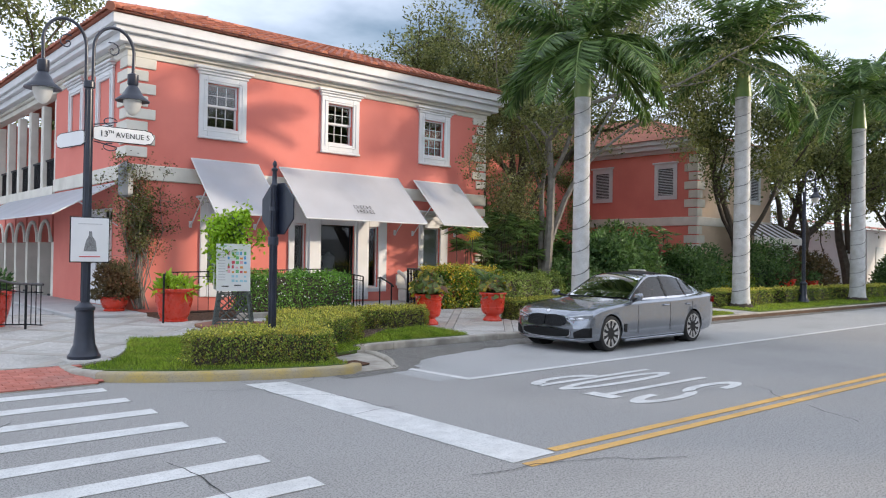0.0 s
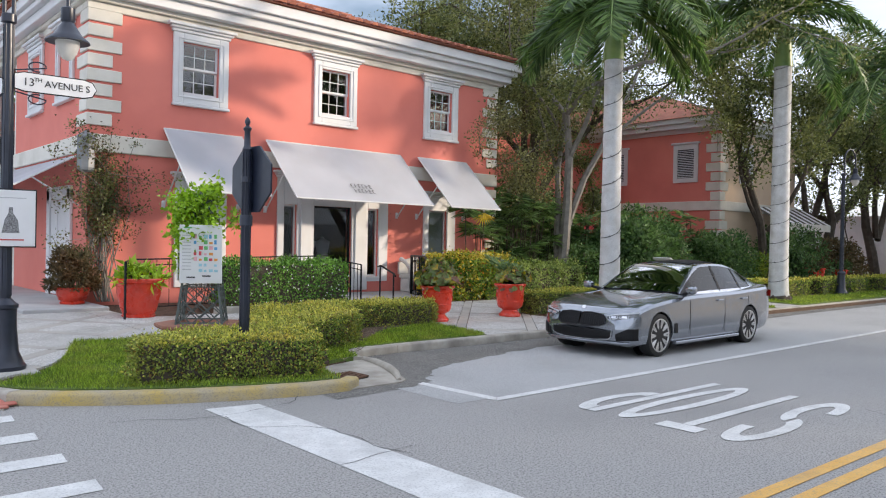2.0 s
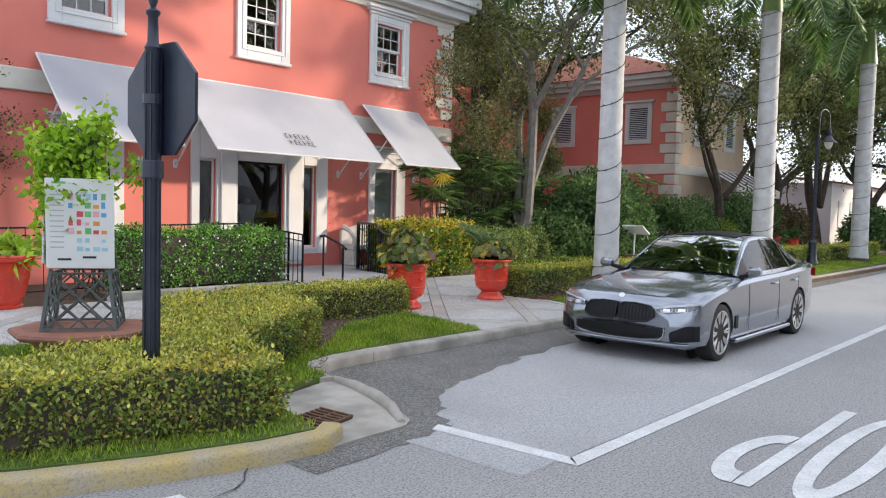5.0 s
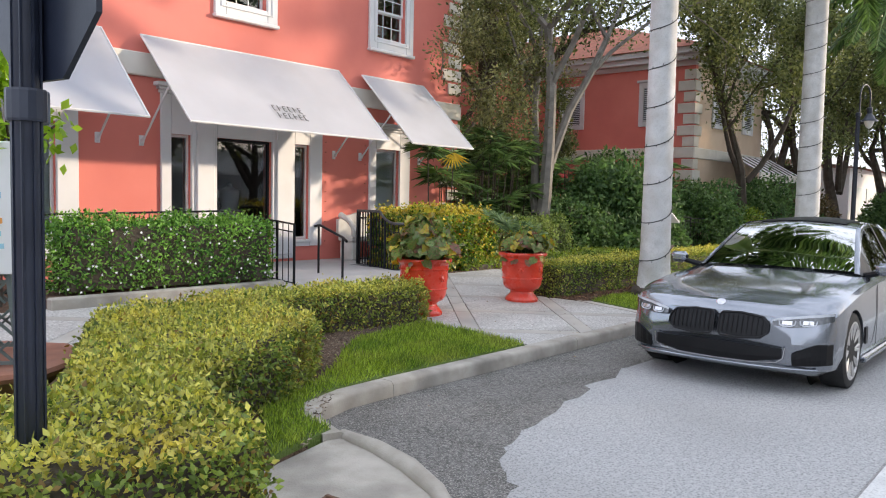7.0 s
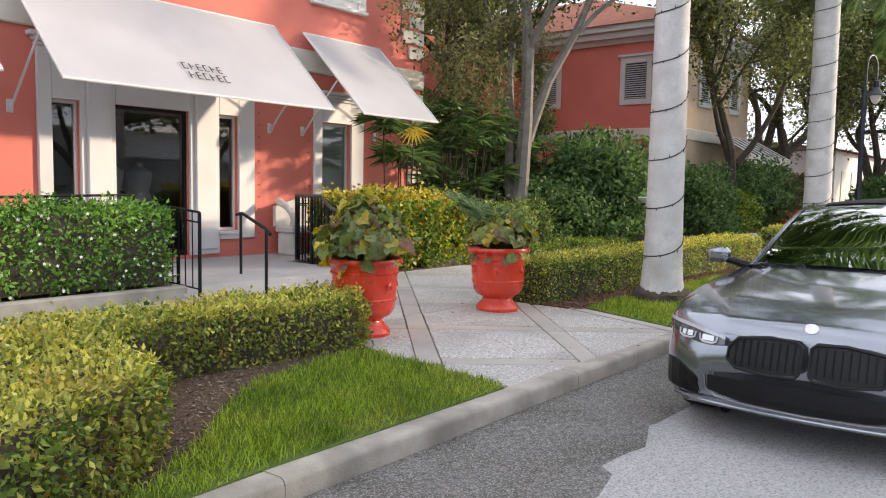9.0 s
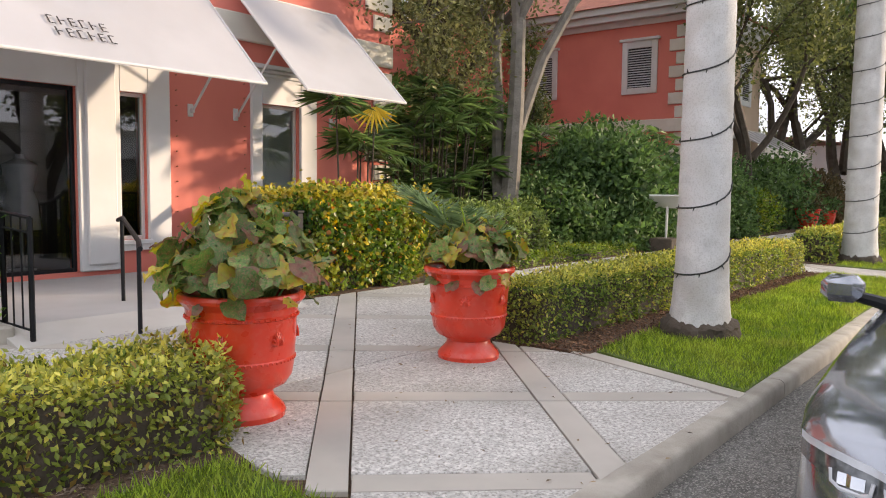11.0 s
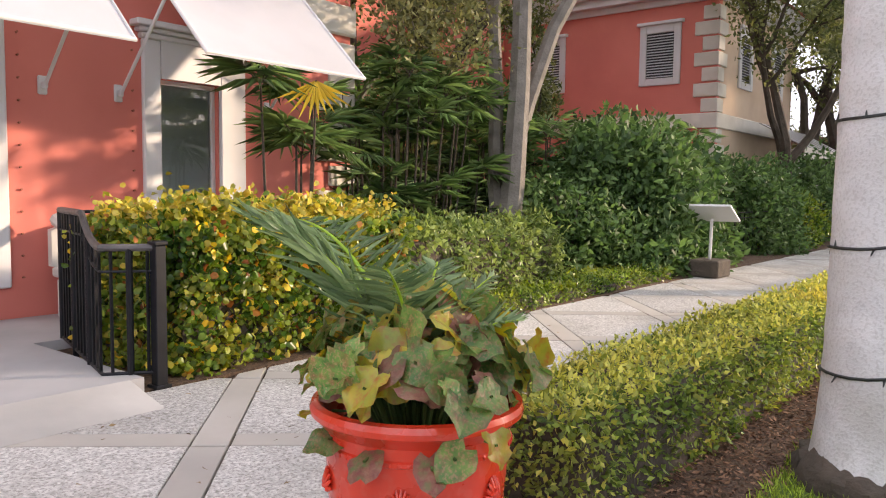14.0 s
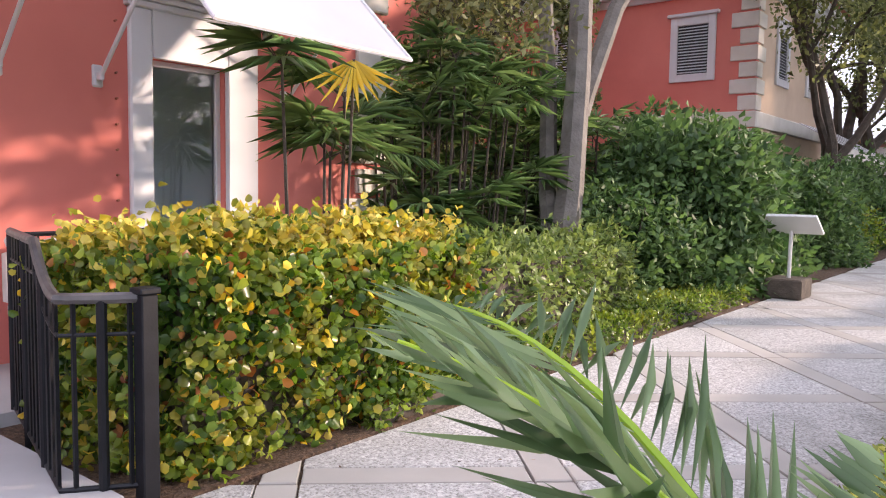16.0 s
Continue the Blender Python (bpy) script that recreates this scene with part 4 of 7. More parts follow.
lawn([(2.0, 10.3), (2.15, 9.95), (2.52, 9.58), (3.0, 9.27), (3.55, 8.97), (4.2, 8.70), (4.9, 8.50), (5.36, 8.45), (5.5, 9.0), (5.5, 12.9), (3.6, 13.0), (2.95, 11.3), (2.6, 10.7)], 2300, "green corner lawn inside the kerb")
lawn([(5.95, 9.62), (6.56, 9.80), (6.62, 10.15), (6.85, 10.45), (7.3, 10.59), (7.8, 10.62), (9.98, 10.63), (10.06, 12.10), (9.4, 12.08), (8.76, 11.95), (8.3, 11.65), (7.75, 11.12), (7.3, 10.85), (6.5, 10.5)], 3400, "bright green lawn strip beside the kerb", 0.085)
lawn([(13.24, 10.62), (21.85, 10.78), (21.85, 11.95), (16.2, 12.02), (14.6, 12.0), (13.62, 11.95)], 3000, "sunlit green lawn round the palm trunk", 0.07)
lawn([(23.45, 10.8), (46, 11.3), (46, 12.4), (23.45, 12.2)], 700, "green lawn strip farther down the street", 0.09)
b = Build()
for poly in ([(5.35, 9.2), (5.75, 9.62), (6.4, 10.3), (7.5, 10.75), (8.1, 11.2), (8.9, 11.75), (10.12, 12.0), (10.35, 13.0), (5.0, 13.0), (5.0, 9.0)], [(13.5, 11.95), (21.85, 11.9), (21.85, 13.0), (13.36, 13.0)], [(13.4, 15.62), (23.0, 15.62), (23.0, 30), (18.3, 30), (18.3, F), (13.4, F)], [(23.45, 12.2), (46, 12.4), (46, 13.2), (23.45, 13.0)], [(23.0, 15.62), (46, 15.62), (46, 30), (23.0, 30)]):
    b.prism(poly, 0.0, lambda x, y: gz(x, y) + 0.004)
solo("planting_bed", b, SOIL, "dark mulch planting beds", "bed", kind="structure")
# loose chips of bark mulch under the clipped hedge
x, y = scatter([(13.4, 11.95), (21.8, 11.95), (21.8, 12.5), (13.4, 12.5)], 9000, R)
n_ = len(x)
chip = blades("mulch", np.stack([x, y, gz_of(y) + R.uniform(0.005, 0.03, n_)], 1), unit(R.normal(0, 1, (n_, 3)) * [1, 1, 0.25]), unit(R.normal(0, 1, (n_, 3)) * [1, 1, 0.3]), R.uniform(0.02, 0.06, n_), 0.02, surf("bark_chip", (0.09, 0.045, 0.025), (0.25, 0.14, 0.08), 5, 0.9, bump=0, island=True, rand=0.4))
solo("bark_mulch", chip, None, "loose brown bark mulch chips", "mulch", kind="stuff")
x, y = scatter([(6.2, 9.6), (7.4, 10.7), (10.1, 12.0), (10.1, 12.3), (8.6, 12.4), (7.6, 11.5), (6.0, 10.2)], 2600, R)
n_ = len(x)
chip = blades("litter", np.stack([x, y, gz_of(y) + R.uniform(0.004, 0.015, n_)], 1), unit(R.normal(0, 1, (n_, 3)) * [1, 1, 0.25]), unit(R.normal(0, 1, (n_, 3)) * [1, 1, 0.3]), R.uniform(0.015, 0.05, n_), 0.02, surf("dry_litter", (0.10, 0.07, 0.05), (0.3, 0.24, 0.18), 5, 0.9, bump=0, island=True, rand=0.4))
solo("leaf_litter", chip, None, "dry leaf litter on dark soil", "litter", kind="stuff")
# fallen leaves on the pavement and gutter
x, y = scatter([(6.5, 9.9), (13.0, 10.3), (18.0, 15.4), (10.4, 15.4), (10.2, 10.4)], 170, R)
n_ = len(x)
z = np.where(y < 10.4, 0.008, gz_of(y) + 0.008)
solo("fallen_leaves", blades("fallen", np.stack([x, y, z], 1), unit(R.normal(0, 1, (n_, 3)) * [1, 1, 0.1]), unit(R.normal(0, 1, (n_, 3)) * [1, 1, 0.15]), R.uniform(0.02, 0.05, n_), 0.018, surf("fallen_leaf", (0.12, 0.08, 0.05), (0.28, 0.2, 0.1), 5, 0.8, bump=0, island=True, rand=0.4)), None, "dry fallen leaves on the pavement", "leaves", kind="stuff")


# ---- plants ----
def hedge(polys, top, label, density, size, materials, weights=None, aspect=0.55, wobble=0.05, foot=None, flowers=0, spread=0.8, shaggy=0.03, name="hedge", oval=False, crest=None):
    """A clipped hedge over one or more outlines: a dark twig core and a coat of leaves."""
    h = thing(name, label, "hedge")
    zf = foot if foot is not None else gz(0, polys[0][0][1])
    core = Build()
    pos, nor = [], []
    for poly in polys:
        c = np.mean(np.array(poly), 0)
        inner = [tuple(c + (np.array(p) - c) * (1 - 0.07 / max(np.linalg.norm(np.array(p) - c), 0.1))) for p in poly]
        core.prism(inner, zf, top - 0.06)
        x, y = scatter(poly, density * abs(area(poly)), R)
        pos.append(np.stack([x, y, np.full(len(x), top)], 1))
        nor.append(np.tile([0.0, 0.0, 1.0], (len(x), 1)))
        for (ax, ay), (bx, by) in zip(poly, poly[1:] + poly[:1]):
            ln = math.hypot(bx - ax, by - ay)
            n_ = int(density * ln * (top - zf) * 1.05)
            t = R.uniform(0, 1, n_)
            p = np.stack([ax + (bx - ax) * t, ay + (by - ay) * t, zf + (top - zf) * (1 - R.uniform(0, 1, n_) ** 1.15)], 1)
            keep = np.ones(n_, bool)
            for other in polys:
                if other is not poly:
                    keep &= ~inside(other, p[:, 0], p[:, 1])
            pos.append(p[keep])
            nor.append(np.tile([(by - ay) / ln, -(bx - ax) / ln, 0.0], (int(keep.sum()), 1)))
    pos, nor = np.concatenate(pos), np.concatenate(nor)
    bulge = np.array([noise.noise(Vector(p * 2.2)) + 0.5 * noise.noise(Vector(p * 6.0)) for p in pos])
    edge_round = np.clip((pos[:, 2] - (top - 0.07)) / 0.07, 0, 1) * (nor[:, 2] < 0.5) * 0.05
    pos = pos + nor * (bulge * wobble + R.normal(0, shaggy, len(pos)) - edge_round)[:, None] - np.array([0, 0, 1]) * (edge_round * 0.4)[:, None]
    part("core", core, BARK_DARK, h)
    mats = materials if isinstance(materials, (list, tuple)) else [materials]
    which = R.choice(len(mats), len(pos), p=weights) if len(mats) > 1 else None
    if crest:
        # upward faces get the lighter leaf, which paints the lit top
        lit_top = (nor[:, 2] > 0.5) & (R.uniform(0, 1, len(pos)) < 0.8) | (R.uniform(0, 1, len(pos)) < 0.12)
        which = np.where(lit_top, len(mats), which if which is not None else 0)
        mats = [*mats, crest]
    part("leaves", leaves_on("leaves", R, pos, nor, size, mats, which, spread, aspect, oval=oval), None, h)
    if flowers:
        k = R.choice(len(pos), flowers)
        p = np.repeat(pos[k] + nor[k] * 0.03, 5, 0)
        a = np.tile(np.arange(5) * 2 * math.pi / 5, flowers)
        nn = np.repeat(nor[k], 5, 0)
        s = unit(np.cross(nn, [0.3, 0.1, 1.0]))
        t = np.cross(nn, s)
        al = unit(s * np.cos(a)[:, None] + t * np.sin(a)[:, None] + nn * 0.3)
        tagged(part("flower_scatter", blades("flowers", p, al, unit(np.cross(al, nn)), 0.022, 0.014, PETAL, 0.1), None, h, "small white flowers"), kind="stuff")
    return h


hedge([[(3.2, 9.32), (5.05, 8.68), (5.32, 8.80), (5.46, 9.4), (5.75, 10.2), (5.0, 10.25), (4.4, 10.15), (3.7, 9.95), (3.3, 9.75)],
       [(5.0, 10.05), (5.7, 10.0), (7.35, 10.95), (7.62, 11.3), (7.72, 11.75), (7.85, 12.4), (6.9, 12.95), (6.2, 12.5), (5.05, 10.3)],
       [(7.3, 12.0), (8.5, 12.42), (10.1, 12.25), (10.32, 12.45), (10.2, 13.05), (7.3, 13.05)]], 0.62,
      "clipped winding boxwood hedge with yellowing top lightened as if lit", 3000, 0.042, [LEAF_BOX, surf("hedge_leaf_dry", (0.16, 0.10, 0.03), (0.3, 0.2, 0.05), 3, 0.6, bump=0, island=True, leaf=0.3)], (0.9, 0.1), crest=LEAF_BOX_LIT)
hedge([[(13.45, 12.42), (21.6, 12.3), (21.6, 12.98), (13.4, 13.0)]], 0.70, "long clipped boxwood hedge beside the lawn", 2600, 0.042, LEAF_BOX, crest=LEAF_BOX_LIT)
for x0, x1 in ((23.8, 28.2), (28.9, 33.6), (34.4, 41.0)):
    hedge([[(x0, 12.35), (x1, 12.5), (x1, 13.1), (x0, 13.0)]], 0.74, "clipped boxwood hedge farther down the street", 900, 0.07, LEAF_BOX, crest=LEAF_BOX_LIT)
hedge([[(13.74, 15.78), (15.3, 15.80), (16.2, 15.92), (16.2, 16.9), (13.65, 16.9)]], 1.38, "tall hedge of round green and yellow leaves", 2500, 0.058, [LEAF_PLUM, LEAF_YELLOW, leafy("russet_leaf", (0.30, 0.10, 0.03), (0.42, 0.20, 0.06), 0.35)], (0.93, 0.03, 0.04), 0.85, 0.14, 0.25, 0, 0.75, 0.07, oval=True, crest=LEAF_PLUM_LIT)
hedge([[(16.05, 16.0), (18.6, 16.15), (20.0, 16.4), (20.0, 17.2), (16.05, 17.0)]], 1.16, "pale green umbrella-leaved shrub hedge", 1100, 0.085, leafy("pale_shrub_leaf", (0.11, 0.18, 0.045), (0.27, 0.33, 0.10), 0.35), None, 0.5, 0.16, 0.25, 0, 0.9, 0.08)
hedge([[(15.0, 15.66), (22.6, 15.75), (22.6, 16.6), (19.0, 16.45), (16.6, 16.0), (15.0, 15.75)]], 0.42, "low yellow-green groundcover along the path", 1300, 0.055, [LEAF_BOX, LEAF_PLUM], (0.5, 0.5), 0.6, 0.05, 0.24, name="groundcover")
hedge([[(7.3, 15.75), (10.3, 15.6), (10.38, 16.15), (7.3, 16.3)]], 1.30, "bright green jasmine hedge with white flowers", 1500, 0.062, LEAF_JASMINE, None, 0.5, 0.09, 0.42, 300, shaggy=0.05)


def grow(b, p, d, length, r, depth, rng, tips, spread=0.55, up=0.12, n=4):
    """A limb and the limbs that fork from it; collects the tips."""
    pts, radii = [Vector(p)], [r]
    d = Vector(d).normalized()
    for k in range(n):
        d = (d + Vector(rng.normal(0, 0.13, 3)) + Vector((0, 0, up * 0.4))).normalized()
        pts.append(pts[-1] + d * length / n)
        radii.append(r * (1 - 0.42 * (k + 1) / n))
        if depth <= 2:
            tips.append(tuple(pts[-1]))
    b.tube(pts, radii, 7 if depth > 2 else 5, caps=False)
    if depth > 0:
        for k in range(2 if depth < 3 else 3):
            nd = (d + Vector(rng.normal(0, spread, 3))).normalized()
            grow(b, pts[-1] if k else pts[-2], nd, length * rng.uniform(0.6, 0.8), radii[-1] * 0.8, depth - 1, rng, tips, spread, up, n)


def tree(seed, x, y, limbs, label, leaf, count, size, clump=0.55, bark=None, r=0.2, depth=3, name="tree", foot=0.25, low=-9.0):
    """A broadleaf tree: limbs are (start height, direction, length) from the foot; foliage hangs round the branch tips with gaps."""
    rng = np.random.default_rng(seed)
    t = thing(name, label, "tree", pose(x, y, foot))
    b, tips = Build(), []
    for z, d, ln, rr in limbs:
        grow(b, (d[0] * z * 0.15, d[1] * z * 0.15, z), d, ln, rr, depth, rng, tips)
    part("trunk", b, bark or BARK, t, "", True)
    tips = np.array([q for q in tips if q[2] > low])
    k = rng.integers(0, len(tips), count)
    pos = tips[k] + unit(rng.normal(0, 1, (count, 3))) * (rng.uniform(0, 1, count) ** 0.45 * clump * 1.35)[:, None] * [1, 1, 0.75]
    nor = unit(pos - tips[k] + [0, 0, 0.4])
    part("crown", leaves_on("crown", rng, pos, nor, size, leaf, None, 0.8, 0.5), None, t)
    return t


tree(34, 20.25, 17.45, [(0.0, (0.0, 0.02, 1), 6.0, 0.20), (1.7, (0.36, 0.06, 1), 4.6, 0.14), (0.2, (-0.06, 0.16, 1), 5.2, 0.14)], "pale-barked multi-stemmed shade tree in the garden bed", LEAF_OAK, 24000, 0.11, 0.5, BARK_PALE, depth=3, low=5.6)
tree(71, 24.0, 22.0, [(0.0, (0.02, 0.0, 1), 8.0, 0.30), (3.6, (-0.45, -0.2, 0.9), 4.6, 0.17), (3.8, (0.5, -0.1, 0.9), 4.6, 0.17), (4.6, (0.1, 0.5, 0.9), 4.2, 0.15)], "tall dark live oak behind the garden bed", LEAF_OAK, 32000, 0.15, 0.7, BARK_DARK, low=5.0)
tree(72, 27.0, 27.0, [(0.0, (0.03, 0.02, 1), 6.6, 0.26), (3.2, (0.55, 0.0, 0.8), 4.2, 0.15), (3.4, (-0.5, 0.1, 0.9), 4.0, 0.15)], "dark live oak hanging over the garden court", LEAF_OAK, 34000, 0.15, 0.7, BARK_DARK, low=4.6)
tree(73, 47.5, 17.0, [(0.0, (0.0, 0.0, 1), 6.0, 0.3), (2.2, (0.5, 0.0, 0.8), 4.0, 0.18), (2.4, (-0.5, -0.1, 0.8), 4.0, 0.18)], "shade tree before the far white shops", LEAF_OAK, 24000, 0.2, 0.8, BARK_DARK, low=1.6)
tree(12, 21.5, 25.0, [(0.0, (0.0, 0.0, 1), 5.6, 0.26), (3.0, (-0.4, -0.1, 0.7), 3.2, 0.13), (3.2, (0.4, -0.3, 0.7), 3.4, 0.13)], "tall dark shade tree beside the pink building", LEAF_OAK, 24000, 0.16, 0.6, BARK_DARK, low=2.6)
tree(13, 27.5, 32.5, [(0.0, (0.05, 0.0, 1), 8.0, 0.3), (3.0, (0.5, -0.2, 0.6), 3.5, 0.14), (3.2, (-0.5, -0.2, 0.7), 3.4, 0.14)], "tall dark shade tree in the garden court", LEAF_OAK, 24000, 0.22, 0.8, BARK_DARK, low=6.0)
tree(14, 43.0, 18.6, [(0.0, (0.35, -0.05, 0.9), 4.6, 0.34), (2.0, (-0.4, 0.1, 0.9), 4.2, 0.2), (2.6, (0.9, -0.2, 0.5), 5.0, 0.22), (3.4, (0.5, 0.2, 0.9), 4.6, 0.2)], "old spreading tree with dark leaning limbs", LEAF_OAK, 22000, 0.18, 0.65, BARK_DARK, low=3.4)
tree(15, 34.5, 17.3, [(0.0, (0.0, 0.05, 1), 5.8, 0.22), (2.4, (0.5, -0.2, 0.8), 3.6, 0.13), (2.2, (-0.5, 0.0, 0.8), 3.4, 0.13)], "shade tree hanging over the pavement", LEAF_OAK, 20000, 0.17, 0.6, BARK_DARK, low=4.4)
tree(20, 19.2, 20.6, [(0.0, (0.0, 0.0, 1), 3.6, 0.12), (1.6, (-0.3, -0.2, 0.9), 2.4, 0.07), (1.8, (0.4, -0.1, 0.9), 2.4, 0.07)], "thin pale-leaved tree beside the pink wall", LEAF_OAK_LIT, 15000, 0.10, 0.4, BARK, low=2.6)
tree(23, 24.6, 20.2, [(0.0, (0.1, 0.0, 1), 3.6, 0.08), (1.8, (0.5, -0.1, 0.7), 1.8, 0.05)], "small dark-leaved tree in the garden bed", LEAF_OAK, 6000, 0.12, 0.35, BARK_DARK, depth=2, low=2.8)
tree(16, 52.0, 15.5, [(0.0, (0.1, 0.0, 1), 5.0, 0.3), (2.4, (0.6, -0.2, 0.7), 4.4, 0.2), (2.2, (-0.6, 0.0, 0.7), 4.4, 0.2)], "far shade tree down the street", LEAF_OAK, 15000, 0.24, 0.85, BARK_DARK, low=2.4)
tree(17, 7.6, 45.0, [(0.0, (0.0, 0.0, 1), 8.0, 0.34), (2.4, (0.6, -0.2, 0.7), 4.4, 0.2), (2.2, (-0.6, 0.0, 0.7), 4.4, 0.2)], "large shade tree behind the side street", LEAF_OAK, 26000, 0.24, 0.9, BARK_DARK, low=1.5)
tree(18, 60.0, 8.0, [(0.0, (0.0, 0.1, 1), 5.5, 0.34), (2.4, (0.6, 0.4, 0.7), 4.6, 0.2), (2.2, (-0.4, -0.5, 0.7), 4.8, 0.2)], "far shade tree at the end of the street", LEAF_OAK, 24000, 0.28, 0.95, BARK_DARK, low=1.5)
tree(19, 62.0, 0.0, [(0.0, (0.0, 0.1, 1), 5.5, 0.34), (2.4, (0.2, 0.6, 0.7), 4.6, 0.2), (2.2, (-0.4, -0.5, 0.7), 4.8, 0.2)], "far shade tree at the end of the street", LEAF_OAK, 24000, 0.28, 0.95, BARK_DARK, low=1.5)


def frond(rng, origin, yaw, rise, length, droop, leaflets, width, leaf_len, store, b, hang=0.55):
    """A feather palm frond: an arching rib with paired leaflets."""
    o = Vector(origin)
    d = Vector((math.cos(yaw) * math.cos(rise), math.sin(yaw) * math.cos(rise), math.sin(rise)))
    side = Vector((-math.sin(yaw), math.cos(yaw), 0))
    pts = [o]
    n = 14
    for k in range(n):
        d = (d + Vector((0, 0, -droop / n))).normalized()
        pts.append(pts[-1] + d * length / n)
    b.tube(pts, [0.03 * length / 3 * (1 - 0.85 * k / n) + 0.003 for k in range(n + 1)], 5, caps=False)
    for k in range(leaflets):
        s = 0.12 + 0.88 * k / leaflets
        i = min(int(s * n), n - 1)
        p = pts[i].lerp(pts[i + 1], s * n - i)
        dd = (pts[i + 1] - pts[i]).normalized()
        ll = leaf_len * (math.sin(math.pi * (0.12 + 0.83 * s)) ** 0.7) * rng.uniform(0.85, 1.1)
        for sg in (1, -1):
            al = (dd * 0.6 + side * sg * 0.95 + Vector((0, 0, -hang * rng.uniform(0.3, 1.2) + 0.2)) + Vector(rng.normal(0, 0.1, 3))).normalized()
            store.append((tuple(p), tuple(al), tuple(al.cross(dd).cross(al).normalized()), ll, width))


def leaf_mesh(store, material, name="leaflets", fold=0.2, bend=0.08):
    a = [np.array([q[k] for q in store], float) for k in range(5)]
    return blades(name, a[0], unit(a[1]), unit(a[2]), a[3], a[4], material, fold, bend=bend)


WIRE = surf("light_string", (0.01, 0.012, 0.012), (0.02, 0.025, 0.02), 5, 0.5, bump=0)


def royal_palm(seed, x, y, trunk, r0, r1, label, fronds=15, flen=3.3, foot=0.17, lean=(0, 0), wires=True):
    rng = np.random.default_rng(seed)
    p = thing("palm_tree", label, "palm tree", pose(x, y, foot), "street palms")
    n, pts, radii = 90, [], []
    for k in range(n + 1):
        s = k / n
        pts.append((lean[0] * s * s, lean[1] * s * s, s * trunk))
        radii.append((r0 + (r1 - r0) * min(1, s * 1.6) + 0.08 * math.exp(-s * trunk / 0.25)) * (1 + (0.012 if k % 3 == 0 else 0.0) + rng.normal(0, 0.004)))
    part("trunk", Build().tube(pts, radii, 24), BARK_PALM, p, "whitish ringed trunk", True)
    b, sg = Build(), 40
    prof = [(0.12, -0.06), (0.115, 0.02), (0.105, 0.06), (0.09, 0.10), (0.02, 0.14)]
    b.add([((r0 + o + rng.uniform(-0.015, 0.03)) * math.cos(6.2832 * q / sg), (r0 + o + rng.uniform(-0.015, 0.03)) * math.sin(6.2832 * q / sg), z + (rng.uniform(-0.02, 0.05) if z > 0.05 else 0)) for o, z in prof for q in range(sg)],
          [(i * sg + q, i * sg + (q + 1) % sg, (i + 1) * sg + (q + 1) % sg, (i + 1) * sg + q) for i in range(len(prof) - 1) for q in range(sg)])
    part("root_flare", b, BARK_DARK, p, "dark mat of roots at the foot", True)
    top = Vector(pts[-1])
    green = surf("crownshaft", (0.13, 0.22, 0.05), (0.22, 0.30, 0.08), 3, 0.4, bump=0.1) if "crownshaft" not in bpy.data.materials else bpy.data.materials["crownshaft"]
    part("crownshaft", Build().tube([top + Vector((0, 0, 1.5 * k / 8)) for k in range(9)], [r1 * (1.12 - 0.06 * k) for k in range(9)], 16), green, p, "smooth green crownshaft", True)
    store, rib = [], Build()
    for k in range(fronds):
        rise = radians(rng.uniform(0, 82))
        frond(rng, top + Vector((0, 0, 1.35)), k * 2.4 + rng.normal(0, 0.2), rise, flen * rng.uniform(0.85, 1.1), 1.5 + rng.uniform(-0.2, 0.6), 80, 0.06, 0.85, store, rib, 0.9)
    part("rib_crown", rib, green, p)
    part("foliage", leaf_mesh(store, LEAF_PALM), None, p)
    if wires:
        turns = int(trunk / 0.62)
        helix = []
        for k in range(turns * 22):
            a, z = k / 22 * 2 * math.pi, 0.35 + k / 22 * 0.62
            s = min(z / trunk, 1)
            rr = np.interp(z, [q[2] for q in pts], radii) + 0.006
            helix.append((lean[0] * s * s + rr * math.cos(a), lean[1] * s * s + rr * math.sin(a), z + 0.1 * math.sin(a + 0.8)))
        w = part("light_string", Build().tube(helix, 0.008, 5), WIRE, p, "dark string of small lights wound round the trunk")
        b = Build()
        for q in helix[::3]:
            b.tube([q, (q[0] * 1.0 + rng.normal(0, 0.012), q[1] + rng.normal(0, 0.012), q[2] + 0.035 * rng.choice([-1, 1]))], [0.008, 0.004], 4)
        tagged(part("bulb_row", b, WIRE, w), kind="stuff")
    return p


royal_palm(1, 15.02, 11.60, 6.0, 0.245, 0.215, "royal palm with a whitish trunk in the lawn", 20, 3.1)
royal_palm(2, 24.6, 12.0, 7.5, 0.30, 0.265, "royal palm with a whitish trunk by the kerb", 22, 3.7)
royal_palm(3, 34.8, 11.85, 7.6, 0.32, 0.28, "royal palm farther down the street", 22, 4.2)
royal_palm(4, 45.0, 12.4, 8.0, 0.32, 0.28, "royal palm far down the street", 20, 4.0, wires=False)


